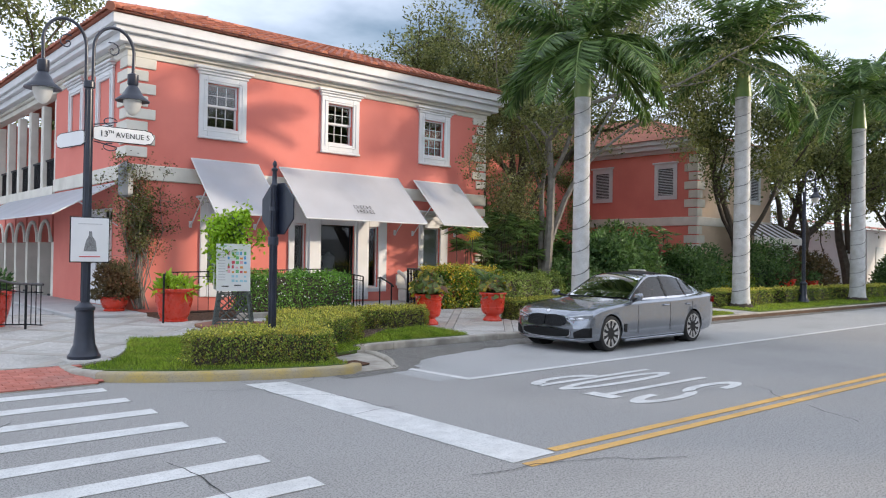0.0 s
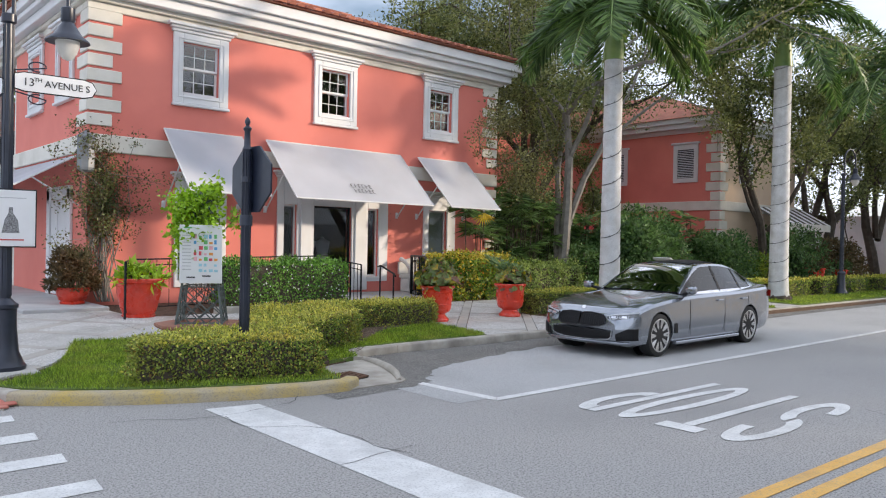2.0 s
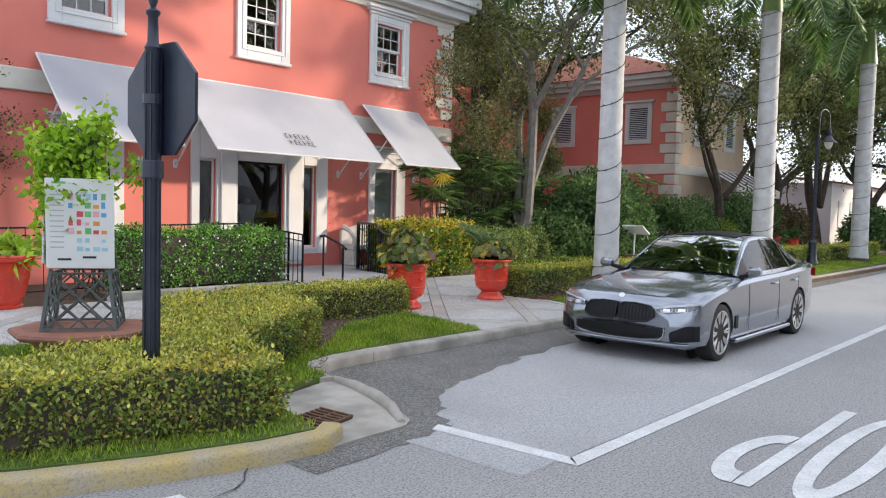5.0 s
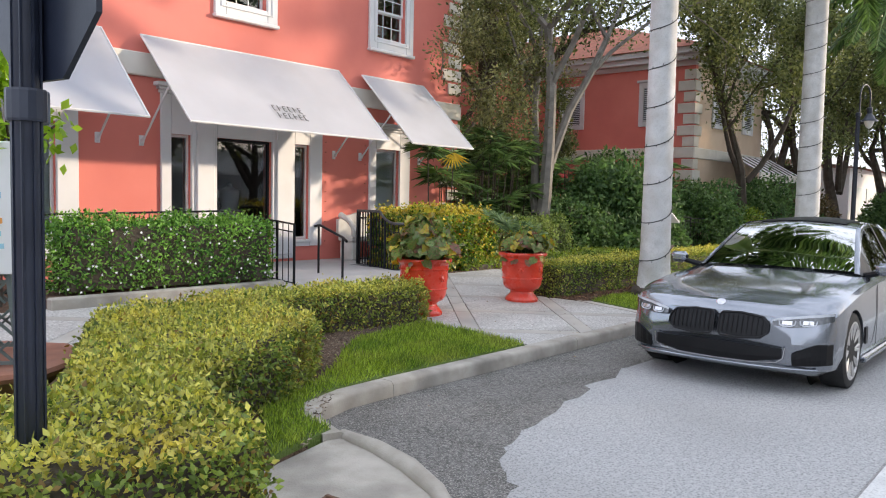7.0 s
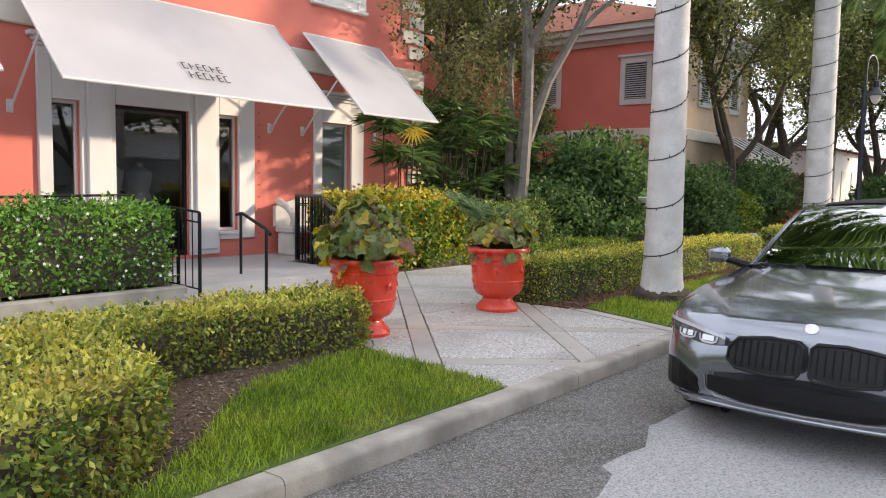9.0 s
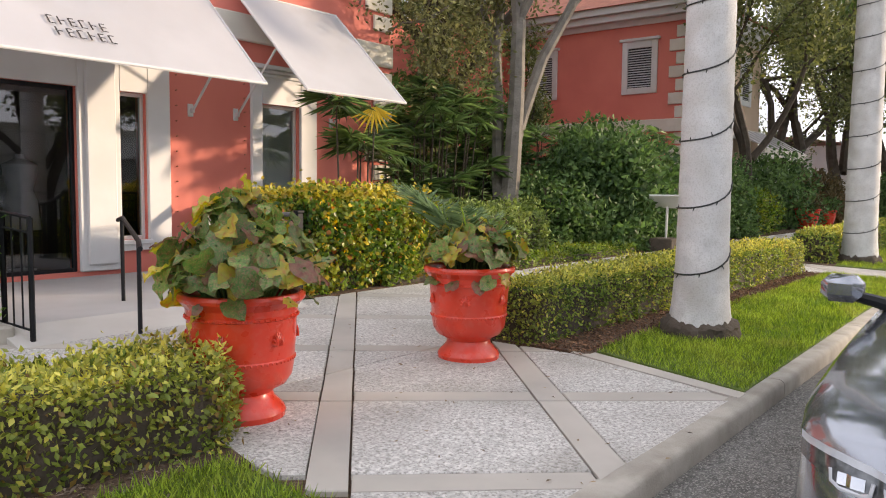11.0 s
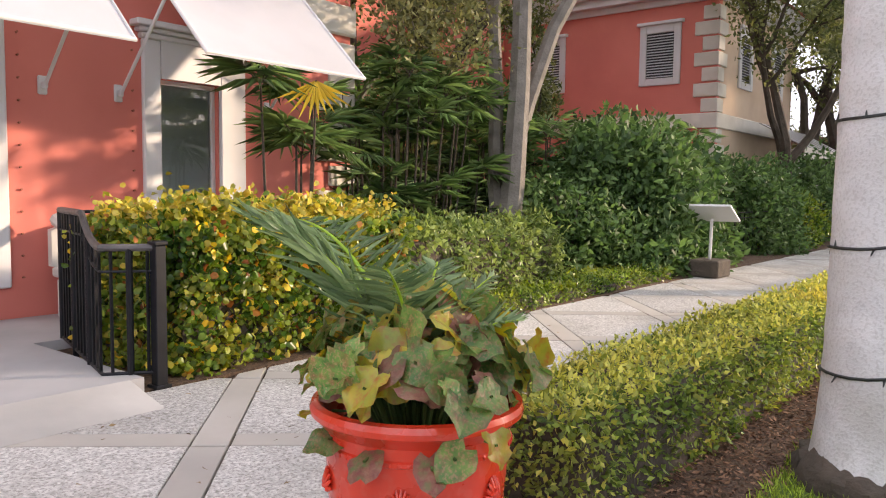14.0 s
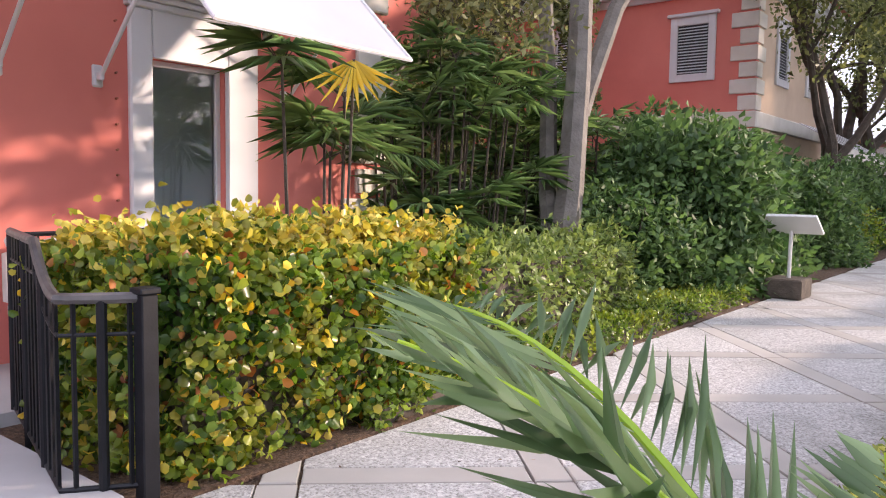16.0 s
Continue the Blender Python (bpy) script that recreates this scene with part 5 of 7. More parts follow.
def lady_palm(seed, x, y, w, d, height, count, label, yellow=None, foot=0.27, low=0.3, blade=0.42, fans=5):
    """A clump of fan palms on thin canes."""
    rng = np.random.default_rng(seed)
    t = thing("lady_palm", label, "palm", pose(x, y, foot), "fan palms")
    canes, store, gold = Build(), [], []
    for k in range(count):
        px, py, pz = rng.uniform(-w, w), rng.uniform(-d, d), height * rng.uniform(low, 1.0)
        canes.tube([(px * 0.75, py * 0.75, 0), (px * 0.9, py * 0.9, pz * 0.6), (px, py, pz)], [0.018, 0.015, 0.012], 5)
        for f in range(fans):
            yaw = rng.uniform(0, 6.28)
            out = Vector((math.cos(yaw), math.sin(yaw), rng.uniform(-0.3, 1.3))).normalized()
            hub = Vector((px, py, pz)) + out * rng.uniform(0.15, 0.35)
            canes.tube([(px, py, pz - 0.05), hub], 0.005, 4, caps=False)
            side = out.cross(Vector((0, 0, 1))).normalized()
            fan = store
            nl = 9
            for j in range(nl):
                a = radians(-82 + 164 * j / (nl - 1)) + rng.normal(0, 0.06)
                al = (out * math.cos(a) + side * math.sin(a) + Vector((0, 0, -0.12))).normalized()
                fan.append((tuple(hub), tuple(al), tuple(al.cross(out.cross(side)).normalized()), blade * rng.uniform(0.8, 1.15), 0.042))
    if yellow:
        hub, out = Vector(yellow) - Vector((x, y, foot)), Vector((-0.15, -0.25, -0.95)).normalized()
        side = Vector((0.75, -0.62, 0.0)).normalized()
        canes.tube([(hub.x * 0.6, hub.y * 0.6, 0), (hub.x * 0.9, hub.y * 0.9, hub.z * 0.7), hub], 0.012, 5)
        for j in range(11):
            a = radians(-58 + 116 * j / 10)
            al = (out * math.cos(a) + side * math.sin(a)).normalized()
            gold.append((tuple(hub), tuple(al), tuple(al.cross(out.cross(side)).normalized()), blade * rng.uniform(0.8, 1.1), 0.042))
    part("cane_clump", canes, BARK_DARK, t)
    part("fan_foliage", leaf_mesh(store, LEAF_LADY, "fan_foliage", 0.15, 0.2), None, t)
    if gold:
        part("yellow_fan", leaf_mesh(gold, LEAF_YELLOW, "yellow_fan", 0.15, 0.2), None, t, "yellow dying fan")
    return t


lady_palm(21, 16.15, 17.35, 0.5, 0.2, 2.5, 5, "slender fan palm against the pink wall with a yellow frond", (16.0, 16.85, 2.72), low=0.7, blade=0.48, fans=7)
lady_palm(22, 18.7, 18.4, 0.95, 0.8, 3.0, 40, "dense clump of dark fan palms")
lady_palm(23, 20.6, 18.6, 1.1, 0.9, 2.9, 42, "dense clump of dark fan palms")
lady_palm(24, 23.2, 18.6, 1.1, 0.9, 2.5, 34, "dense clump of dark fan palms")
lady_palm(25, 28.6, 18.2, 1.0, 0.8, 2.7, 22, "dense clump of dark fan palms")


def shrub(seed, x, y, rx, ry, h, label, leaf, count, size, foot=0.26, aspect=0.5, name="shrub"):
    """A loose shrub: stems and leaves in uneven clumps over a domed outline."""
    rng = np.random.default_rng(seed)
    t = thing(name, label, "shrub", pose(x, y, foot))
    b = Build()
    for k in range(12):
        a = rng.uniform(0, 6.28)
        b.tube([(0.2 * math.cos(a), 0.2 * math.sin(a), 0), (rx * 0.5 * math.cos(a), ry * 0.5 * math.sin(a), h * 0.5), (rx * 0.8 * math.cos(a), ry * 0.8 * math.sin(a), h * rng.uniform(0.6, 0.9))], [0.03, 0.02, 0.01], 5)
    tagged(part("stem_tangle", b, BARK_DARK, t), kind="stuff")
    m = 60
    th, z = rng.uniform(0, 6.28, m), rng.uniform(0.05, 1, m)
    rad = np.sqrt(np.clip(1 - (z * 0.9) ** 2.2, 0.05, 1))
    cen = np.stack([rx * rad * np.cos(th), ry * rad * np.sin(th), z * h * rng.uniform(0.85, 1.05, m)], 1)
    k = rng.integers(0, m, count)
    off = unit(rng.normal(0, 1, (count, 3))) * rng.uniform(0.6, 1.0, count)[:, None] * min(rx, h) * 0.34
    pos = cen[k] + off
    pos[:, 2] = np.maximum(pos[:, 2], 0.03)
    part("leaves", leaves_on("leaves", rng, pos, unit(off + [0, 0, 0.02]), size, leaf, None, 0.6, aspect), None, t)
    return t


shrub(31, 24.2, 17.0, 2.3, 0.9, 2.1, "large dark green shrub over the path", LEAF_SHRUB, 13000, 0.17)
shrub(32, 21.6, 17.2, 1.3, 0.7, 1.5, "dark green shrub in the bed", LEAF_SHRUB, 8000, 0.12)
shrub(33, 29.8, 16.9, 1.7, 0.9, 2.0, "dense green shrub beside the court entrance", LEAF_SHRUB, 9000, 0.14)
shrub(34, 32.6, 16.6, 1.2, 0.8, 1.1, "yellow-green shrub by the path", LEAF_PLUM, 5000, 0.12)
shrub(35, 36.5, 17.0, 2.2, 1.0, 2.2, "green shrub before the far shops", LEAF_SHRUB, 8000, 0.17)
shrub(36, 41.0, 16.8, 2.0, 1.0, 1.8, "reddish green shrub before the far shops", LEAF_DRY, 7000, 0.17)
shrub(37, 27.0, 18.8, 2.0, 1.0, 2.8, "tall dark shrub in the court", LEAF_SHRUB, 9000, 0.17)
shrub(38, 19.0, 21.0, 2.2, 1.4, 3.2, "dark shrubbery between the buildings", LEAF_SHRUB, 11000, 0.17)
shrub(39, 23.0, 22.0, 3.0, 1.4, 3.4, "dark shrubbery between the buildings", LEAF_OAK, 11000, 0.17)
shrub(40, 51.0, 14.5, 3.0, 1.6, 2.0, "far green shrubs down the street", LEAF_SHRUB, 7000, 0.22)


# ---- the parked car ----
CAR_PAINT = surf("car_paint", (0.27, 0.29, 0.325), (0.30, 0.32, 0.355), 2, 0.17, metal=0.8, bump=0, coat=1.0)
CAR_BLACK = surf("car_black", (0.005, 0.005, 0.006), (0.008, 0.008, 0.009), 6, 0.45, bump=0, spec=0.3)
CAR_BRIGHT = surf("lamp_bright", (0.42, 0.44, 0.47), (0.52, 0.54, 0.57), 20, 0.15, bump=0, coat=1.0)
CAR_TRIM = surf("car_bright_trim", (0.6, 0.6, 0.62), (0.7, 0.7, 0.72), 6, 0.2, metal=1.0, bump=0)
RUBBER = surf("rubber", (0.012, 0.012, 0.012), (0.02, 0.02, 0.02), 20, 0.75, bump=0.3, bscale=120)
RIM = surf("wheel_rim", (0.5, 0.49, 0.48), (0.58, 0.57, 0.55), 8, 0.35, metal=0.6, bump=0)
CAR_GLASS = glass("car_glass", (0.10, 0.12, 0.12), 0.01, 0.05)
HEADLAMP = surf("headlamp_lens", (0.05, 0.055, 0.06), (0.16, 0.165, 0.17), 40, 0.08, metal=0.4, bump=0, coat=1.0)


def lerp_rows(rows, s):
    """Smooth values between rows whose first entry is the position."""
    xs = np.array([r[0] for r in rows])
    out_ = []
    for k in range(1, len(rows[0])):
        ys = np.array([r[k] for r in rows])
        i = int(np.clip(np.searchsorted(xs, s) - 1, 0, len(xs) - 2))
        g = np.gradient(ys, xs)
        h = xs[i + 1] - xs[i]
        t = float(np.clip((s - xs[i]) / h, 0, 1))
        out_.append((2 * t**3 - 3 * t**2 + 1) * ys[i] + (t**3 - 2 * t**2 + t) * h * g[i] + (-2 * t**3 + 3 * t**2) * ys[i + 1] + (t**3 - t**2) * h * g[i + 1])
    return out_


BODY = [(0.0, 0.62, 0.29, 0.635, 0.685), (0.025, 0.745, 0.22, 0.665, 0.715), (0.07, 0.825, 0.19, 0.695, 0.75), (0.18, 0.885, 0.175, 0.73, 0.785), (0.4, 0.92, 0.17, 0.785, 0.835), (0.84, 0.932, 0.17, 0.855, 0.90), (1.3, 0.932, 0.17, 0.90, 0.94),
        (1.7, 0.933, 0.17, 0.925, 0.965), (2.5, 0.934, 0.17, 0.945, 0.97), (3.4, 0.934, 0.17, 0.965, 0.985), (4.0, 0.93, 0.17, 0.99, 1.01), (4.45, 0.905, 0.20, 1.01, 1.05), (4.72, 0.86, 0.25, 1.01, 1.06), (4.88, 0.79, 0.34, 0.97, 1.03), (4.94, 0.72, 0.42, 0.90, 0.96)]
CABIN = [(1.62, 0.80, 0.94, 0.78, 0.95, 0.955), (1.95, 0.82, 0.945, 0.70, 1.15, 1.165), (2.4, 0.83, 0.95, 0.61, 1.375, 1.415), (2.9, 0.835, 0.955, 0.60, 1.415, 1.475), (3.4, 0.835, 0.965, 0.59, 1.40, 1.465), (3.8, 0.82, 0.98, 0.58, 1.33, 1.385), (4.15, 0.78, 1.0, 0.60, 1.20, 1.235), (4.5, 0.72, 1.03, 0.68, 1.045, 1.06)]


def body_ring(s):
    w, zb, zs, zc = lerp_rows(BODY, s)
    half = [(0.0, zb), (0.86 * w, zb), (0.955 * w, zb + 0.05), (0.99 * w, zb + 0.16), (1.0 * w, 0.52 * zs + 0.10), (0.985 * w, zs - 0.13), (0.99 * w, zs - 0.06), (0.955 * w, zs - 0.015), (0.87 * w, zs + (zc - zs) * 0.35), (0.62 * w, zs + (zc - zs) * 0.82), (0.56 * w, zs + (zc - zs) * 0.8), (0.3 * w, zc - 0.004), (0.0, zc)]
    return half


def car_body():
    """The lower body as a skin over rings, with the wheel arches cut out."""
    st = sorted({*np.linspace(0, 0.5, 14), *np.linspace(0.5, 4.4, 40), *np.linspace(4.4, 4.94, 14)})
    b, ring_n = Build(), None
    v = []
    for s in st:
        half = body_ring(s)
        loop = [(s, y, z) for y, z in half] + [(s, -y, z) for y, z in reversed(half[1:-1])]
        ring_n = len(loop)
        v += loop
    f = [(i * ring_n + k, (i + 1) * ring_n + k, (i + 1) * ring_n + (k + 1) % ring_n, i * ring_n + (k + 1) % ring_n) for i in range(len(st) - 1) for k in range(ring_n)]
    f += [tuple(range(ring_n)), tuple((len(st) - 1) * ring_n + k for k in reversed(range(ring_n)))]
    b.add(v, f)
    ob = new("body_work", b.mesh("body_work", CAR_PAINT))
    cut = Build()
    for s in (0.84, 3.82):
        for sg in (1, -1):
            p = [(s + 0.365 * math.cos(a), y, 0.335 + 0.365 * math.sin(a)) for y in sorted((0.62 * sg, 1.1 * sg)) for a in (2 * math.pi * k / 36 for k in range(36))]
            cut.add(p, [tuple(range(36)), tuple(range(71, 35, -1))] + [(k, 36 + k, 36 + (k + 1) % 36, (k + 1) % 36) for k in range(36)])
    co = new("arch_work", cut.mesh("arch_work", CAR_BLACK))
    mod = ob.modifiers.new("arches", "BOOLEAN")
    mod.operation, mod.object, mod.solver = "DIFFERENCE", co, "EXACT"
    me = bpy.data.meshes.new_from_object(ob.evaluated_get(bpy.context.evaluated_depsgraph_get()))
    for o in (ob, co):
        bpy.data.objects.remove(o)
    me.shade_smooth()
    me.set_sharp_from_angle(angle=radians(32))
    return me


def cabin_patch(s0, s1, t0, t1, n=10, m=5, push=0.0):
    """Part of the cabin skin: t 0..1 runs from belt to roof edge, 1..2 from the edge to the middle."""
    v = []
    for i in range(n + 1):
        yb, zb, yr, zr, zc = lerp_rows(CABIN, s0 + (s1 - s0) * i / n)
        for j in range(m + 1):
            t = t0 + (t1 - t0) * j / m
            if t <= 1:
                y, z = yb + (yr - yb) * t, zb + (zr - zb) * t
            else:
                q = t - 1
                y, z = yr * (1 - q), zr + (zc - zr) * math.sin(q * math.pi / 2)
            v.append((s0 + (s1 - s0) * i / n, y + push * (1 if t <= 1 else 0.3), z + push * (0.3 if t <= 1 else 1)))
    return v, [(i * (m + 1) + j, (i + 1) * (m + 1) + j, (i + 1) * (m + 1) + j + 1, i * (m + 1) + j + 1) for i in range(n) for j in range(m)]


def both(b, v, f):
    b.add(v, f)
    return b.add([(x, -y, z) for x, y, z in v], [tuple(reversed(q)) for q in f])


car = thing("car", "grey metallic four-door sedan parked at the kerb", "car", pose(10.2, 8.66, 0.0, 0, 0, 1.2) @ Matrix.Scale(1.055, 4))
body = part("body", car_body(), None, car)
roof_p = part("roof", both(Build(), *cabin_patch(2.42, 3.78, 1.0, 2.0)), CAR_PAINT, car, "", True)
part("roof_glass", both(Build(), *cabin_patch(2.5, 3.5, 1.25, 2.0, push=0.006)), CAR_BLACK, roof_p, "dark glass sunroof", True)
b = both(Build(), *cabin_patch(1.66, 2.42, 1.04, 2.0))
part("windscreen", b, CAR_GLASS, car, "dark reflecting windscreen", True)
part("rear_window", both(Build(), *cabin_patch(3.78, 4.48, 1.06, 2.0)), CAR_GLASS, car, "", True)
for sg in (1, -1):
    for s0, s1 in ((1.98, 2.86), (2.92, 3.62), (3.66, 4.12)):
        v, f = cabin_patch(s0, s1, 0.08, 0.93, push=0.002)
        part("side_window", Build().add([(x, sg * y, z) for x, y, z in v], f), CAR_GLASS, car, "", True)
    for s0, s1, t0, t1, mt in ((1.62, 2.42, 0.9, 1.06, CAR_PAINT), (2.42, 3.78, 0.93, 1.02, CAR_PAINT), (3.78, 4.5, 0.9, 1.08, CAR_PAINT), (2.855, 2.925, 0.02, 0.95, CAR_BLACK), (4.1, 4.5, 0.0, 0.95, CAR_PAINT), (1.62, 2.0, 0.0, 0.95, CAR_BLACK), (1.7, 4.2, -0.03, 0.07, CAR_TRIM), (3.615, 3.665, 0.02, 0.95, CAR_BLACK)):
        v, f = cabin_patch(s0, s1, t0, t1, push=0.008)
        part("pillar" if mt is not CAR_TRIM else "window_trim", Build().add([(x, sg * y, z) for x, y, z in v], f), mt, car, "", True)
part("cabin", Build().box(1.75, 4.3, -0.7, 0.7, 0.55, 0.93, 0.05), CAR_BLACK, car, "dark cabin floor")
for s, y in ((2.55, 0.36), (2.55, -0.36), (3.5, 0.34), (3.5, -0.34)):
    seat = part("seat", Build().box(s, s + 0.16, y - 0.24, y + 0.24, 0.9, 1.18, 0.05), RUBBER, car)
    part("headrest", Build().box(s + 0.04, s + 0.14, y - 0.12, y + 0.12, 1.19, 1.33, 0.04), RUBBER, seat)


def wheel(s, sg):
    w = part("wheel", Build().lathe([(0.02, -0.06), (0.24, -0.06), (0.24, 0.02), (0.02, 0.02)], 24, pose(s, sg * 0.812, 0.335, 90 * sg)), CAR_BLACK, car)
    m = pose(s, sg * 0.812, 0.335, -90 * sg)
    part("tyre", Build().lathe([(0.245, -0.11), (0.30, -0.115), (0.328, -0.10), (0.336, -0.07), (0.336, 0.07), (0.328, 0.10), (0.30, 0.115), (0.258, 0.112), (0.245, 0.1)], 40, m), RUBBER, w, "", True)
    b = Build().lathe([(0.262, 0.09), (0.262, 0.112), (0.246, 0.114), (0.238, 0.098)], 40, m)
    b.lathe([(0.0, 0.098), (0.05, 0.096), (0.07, 0.085), (0.07, 0.06), (0.0, 0.06)], 20, m)
    rim = part("rim", b, RIM, w, "", True)
    for k in range(10):
        b = Build()
        for off in (-0.05, 0.05):
            a = 2 * math.pi * k / 10
            p0, p1 = Vector((0.045 * math.cos(a), 0.045 * math.sin(a), 0.075)), Vector((0.245 * math.cos(a + off * 1.8), 0.245 * math.sin(a + off * 1.8), 0.10))
            b.tube([m @ p0, m @ p1], [0.02, 0.017], 6)
        part("spoke", b, RIM, rim, "", True)


for s in (0.84, 3.82):
    for sg in (1, -1):
        wheel(s, sg)
        part("wheel_well", Build().lathe([(0.0, -0.01), (0.36, -0.01), (0.36, 0.0), (0.0, 0.0)], 24, pose(s, sg * 0.63, 0.335, 90)), CAR_BLACK, car)


def front_face(y, z, lift=0.0):
    """The place on the nose at this half-width and height."""
    for s in np.linspace(0, 0.7, 71):
        w, zb, zs, zc = lerp_rows(BODY, s)
        if w > abs(y) + 0.002:
            return s - lift
    return 0.7


def nose_patch(y0, y1, z0, z1, lift, n=10, m=4, shape=None):
    v = []
    for i in range(n + 1):
        for j in range(m + 1):
            u, t = i / n, j / m
            y = y0 + (y1 - y0) * u
            lo, hi = (z0, z1) if shape is None else shape(u)
            z = lo + (hi - lo) * t
            v.append((front_face(y, z, lift), y, z))
    return v, [(i * (m + 1) + j, i * (m + 1) + j + 1, (i + 1) * (m + 1) + j + 1, (i + 1) * (m + 1) + j) for i in range(n) for j in range(m)]


for sg in (1, -1):
    v, f = nose_patch(0.025, 0.43, 0, 0, 0.012, shape=lambda u: (0.475 + 0.05 * abs(u - 0.45) ** 1.5 + 0.03 * (u > 0.95), 0.675 - 0.05 * max(0, u - 0.7) / 0.3 - 0.03 * (u < 0.05)))
    gr = part("grille", Build().add([(x, sg * y, z) for x, y, z in v], f), CAR_BLACK, car, "black kidney-shaped grille")
    for k in range(9):
        y = 0.06 + k * 0.041
        part("grille_bar", Build().tube([(front_face(y, 0.5) - 0.02, sg * y, 0.505), (front_face(y, 0.5) - 0.02, sg * y, 0.655)], 0.005, 5), CAR_BLACK, gr)
    rim_pts = [(0.025, 0.50), (0.05, 0.475), (0.2, 0.467), (0.38, 0.485), (0.435, 0.53), (0.43, 0.60), (0.38, 0.655), (0.2, 0.68), (0.05, 0.672), (0.025, 0.65), (0.025, 0.50)]
    part("grille_surround", Build().tube([(front_face(y, z) - 0.016, sg * y, z) for y, z in rim_pts], 0.009, 6), CAR_BLACK, gr, "", True)
    v, f = nose_patch(0.46, 0.885, 0, 0, 0.012, 14, 4, lambda u: (0.60 - 0.03 * math.sin(math.pi * min(1, u * 1.1)) + 0.045 * u, 0.645 + 0.07 * u ** 0.8))
    hl = part("headlight", Build().add([(x, sg * y, z) for x, y, z in v], f), HEADLAMP, car, "clear headlight with dark bezels", True)
    v, f = nose_patch(0.46, 0.885, 0, 0, 0.018, 14, 2, lambda u: (0.630 + 0.064 * u ** 0.8, 0.647 + 0.07 * u ** 0.8))
    part("lamp_brow", Build().add([(x, sg * y, z) for x, y, z in v], f), CAR_BRIGHT, hl, "pale bright strip along the top", True)
    for yc in (0.57, 0.72):
        z0 = 0.617 + 0.05 * (yc - 0.44)
        u_pts = [(yc - 0.06, z0 + 0.016), (yc - 0.055, z0 - 0.014), (yc - 0.03, z0 - 0.026), (yc + 0.03, z0 - 0.024), (yc + 0.055, z0 - 0.012), (yc + 0.06, z0 + 0.02)]
        part("lamp_ring", Build().tube([(front_face(y, z) - 0.016, sg * y, z) for y, z in u_pts], 0.006, 6), CAR_BRIGHT, hl, "", True)
        v, f = nose_patch(yc - 0.038, yc + 0.038, z0 - 0.014, z0 + 0.018, 0.016, 6, 3)
        part("lamp_pocket", Build().add([(x, sg * y, z) for x, y, z in v], f), CAR_TRIM, hl)
    v, f = nose_patch(0.62, 0.89, 0, 0, 0.012, 8, 4, lambda u: (0.265 + 0.02 * u, 0.37 + 0.09 * min(1.0, u * 1.6)))
    part("air_intake", Build().add([(x, sg * y, z) for x, y, z in v], f), CAR_BLACK, car, "black corner intake")
    part("mirror", Build().box(1.52, 1.66, min(sg * 0.93, sg * 1.1), max(sg * 0.93, sg * 1.1), 0.96, 1.08, 0.035), CAR_PAINT, car, "", True)
    part("mirror_arm", Build().tube([(1.72, sg * 0.80, 0.93), (1.66, sg * 0.9, 0.965), (1.6, sg * 1.0, 0.995)], [0.035, 0.028, 0.024], 8), CAR_BLACK, car, "", True)
    for s in (2.62, 3.5):
        part("door_handle", Build().box(s, s + 0.2, min(sg * 0.925, sg * 0.955), max(sg * 0.925, sg * 0.955), 0.80, 0.83, 0.01), CAR_PAINT, car)
    for s in (1.72, 2.88, 3.76):
        part("door_seam", Build().tube([(s, sg * 0.9345, 0.28), (s + 0.01, sg * 0.936, 0.55), (s + 0.02, sg * 0.922, 0.86)], 0.003, 4), CAR_BLACK, car)
    part("side_skirt", Build().box(1.28, 3.4, min(sg * 0.86, sg * 0.945), max(sg * 0.86, sg * 0.945), 0.16, 0.21, 0.012), CAR_PAINT, car, "body-coloured lower sill")
    part("vent", Build().box(1.25, 1.34, min(sg * 0.928, sg * 0.94), max(sg * 0.928, sg * 0.94), 0.34, 0.5, 0.005), CAR_BLACK, car)
    v = [(4.9 - 0.18 * t, sg * (0.5 + 0.385 * t), z) for t in (0, 0.5, 1) for z in (0.82, 0.94)]
    part("tail_light", Build().add([(x + 0.02, y * 1.01, z) for x, y, z in v], [(0, 1, 3, 2), (2, 3, 5, 4)]), surf("tail_red", (0.3, 0.01, 0.01), (0.35, 0.015, 0.01), 5, 0.15, bump=0), car)
    # crease along the bonnet
    part("bonnet_crease", Build().tube([(0.12, sg * 0.40, 0.752), (0.5, sg * 0.5, 0.836), (1.0, sg * 0.56, 0.905), (1.5, sg * 0.6, 0.953)], 0.006, 5), CAR_PAINT, car, "", True)
v, f = nose_patch(-0.55, 0.55, 0, 0, 0.012, 16, 3, lambda u: (0.272 + 0.05 * abs(2 * u - 1) ** 3, 0.425 - 0.015 * abs(2 * u - 1)))
low_in = part("lower_intake", Build().add(v, f), CAR_BLACK, car, "wide black lower intake")
rim_pts = [(-0.57, 0.42), (-0.56, 0.33), (-0.50, 0.285), (-0.3, 0.27), (0.0, 0.265), (0.3, 0.27), (0.50, 0.285), (0.56, 0.33), (0.57, 0.42)]
part("intake_trim", Build().tube([(front_face(y, z) - 0.016, y, z) for y, z in rim_pts], 0.008, 6), CAR_TRIM, low_in, "thin bright trim", True)
part("splitter", Build().tube([(front_face(abs(y), 0.3) - 0.02, y, 0.235) for y in np.linspace(-0.8, 0.8, 17)], 0.011, 6), CAR_PAINT, car, "body-coloured lip under the bumper", True)
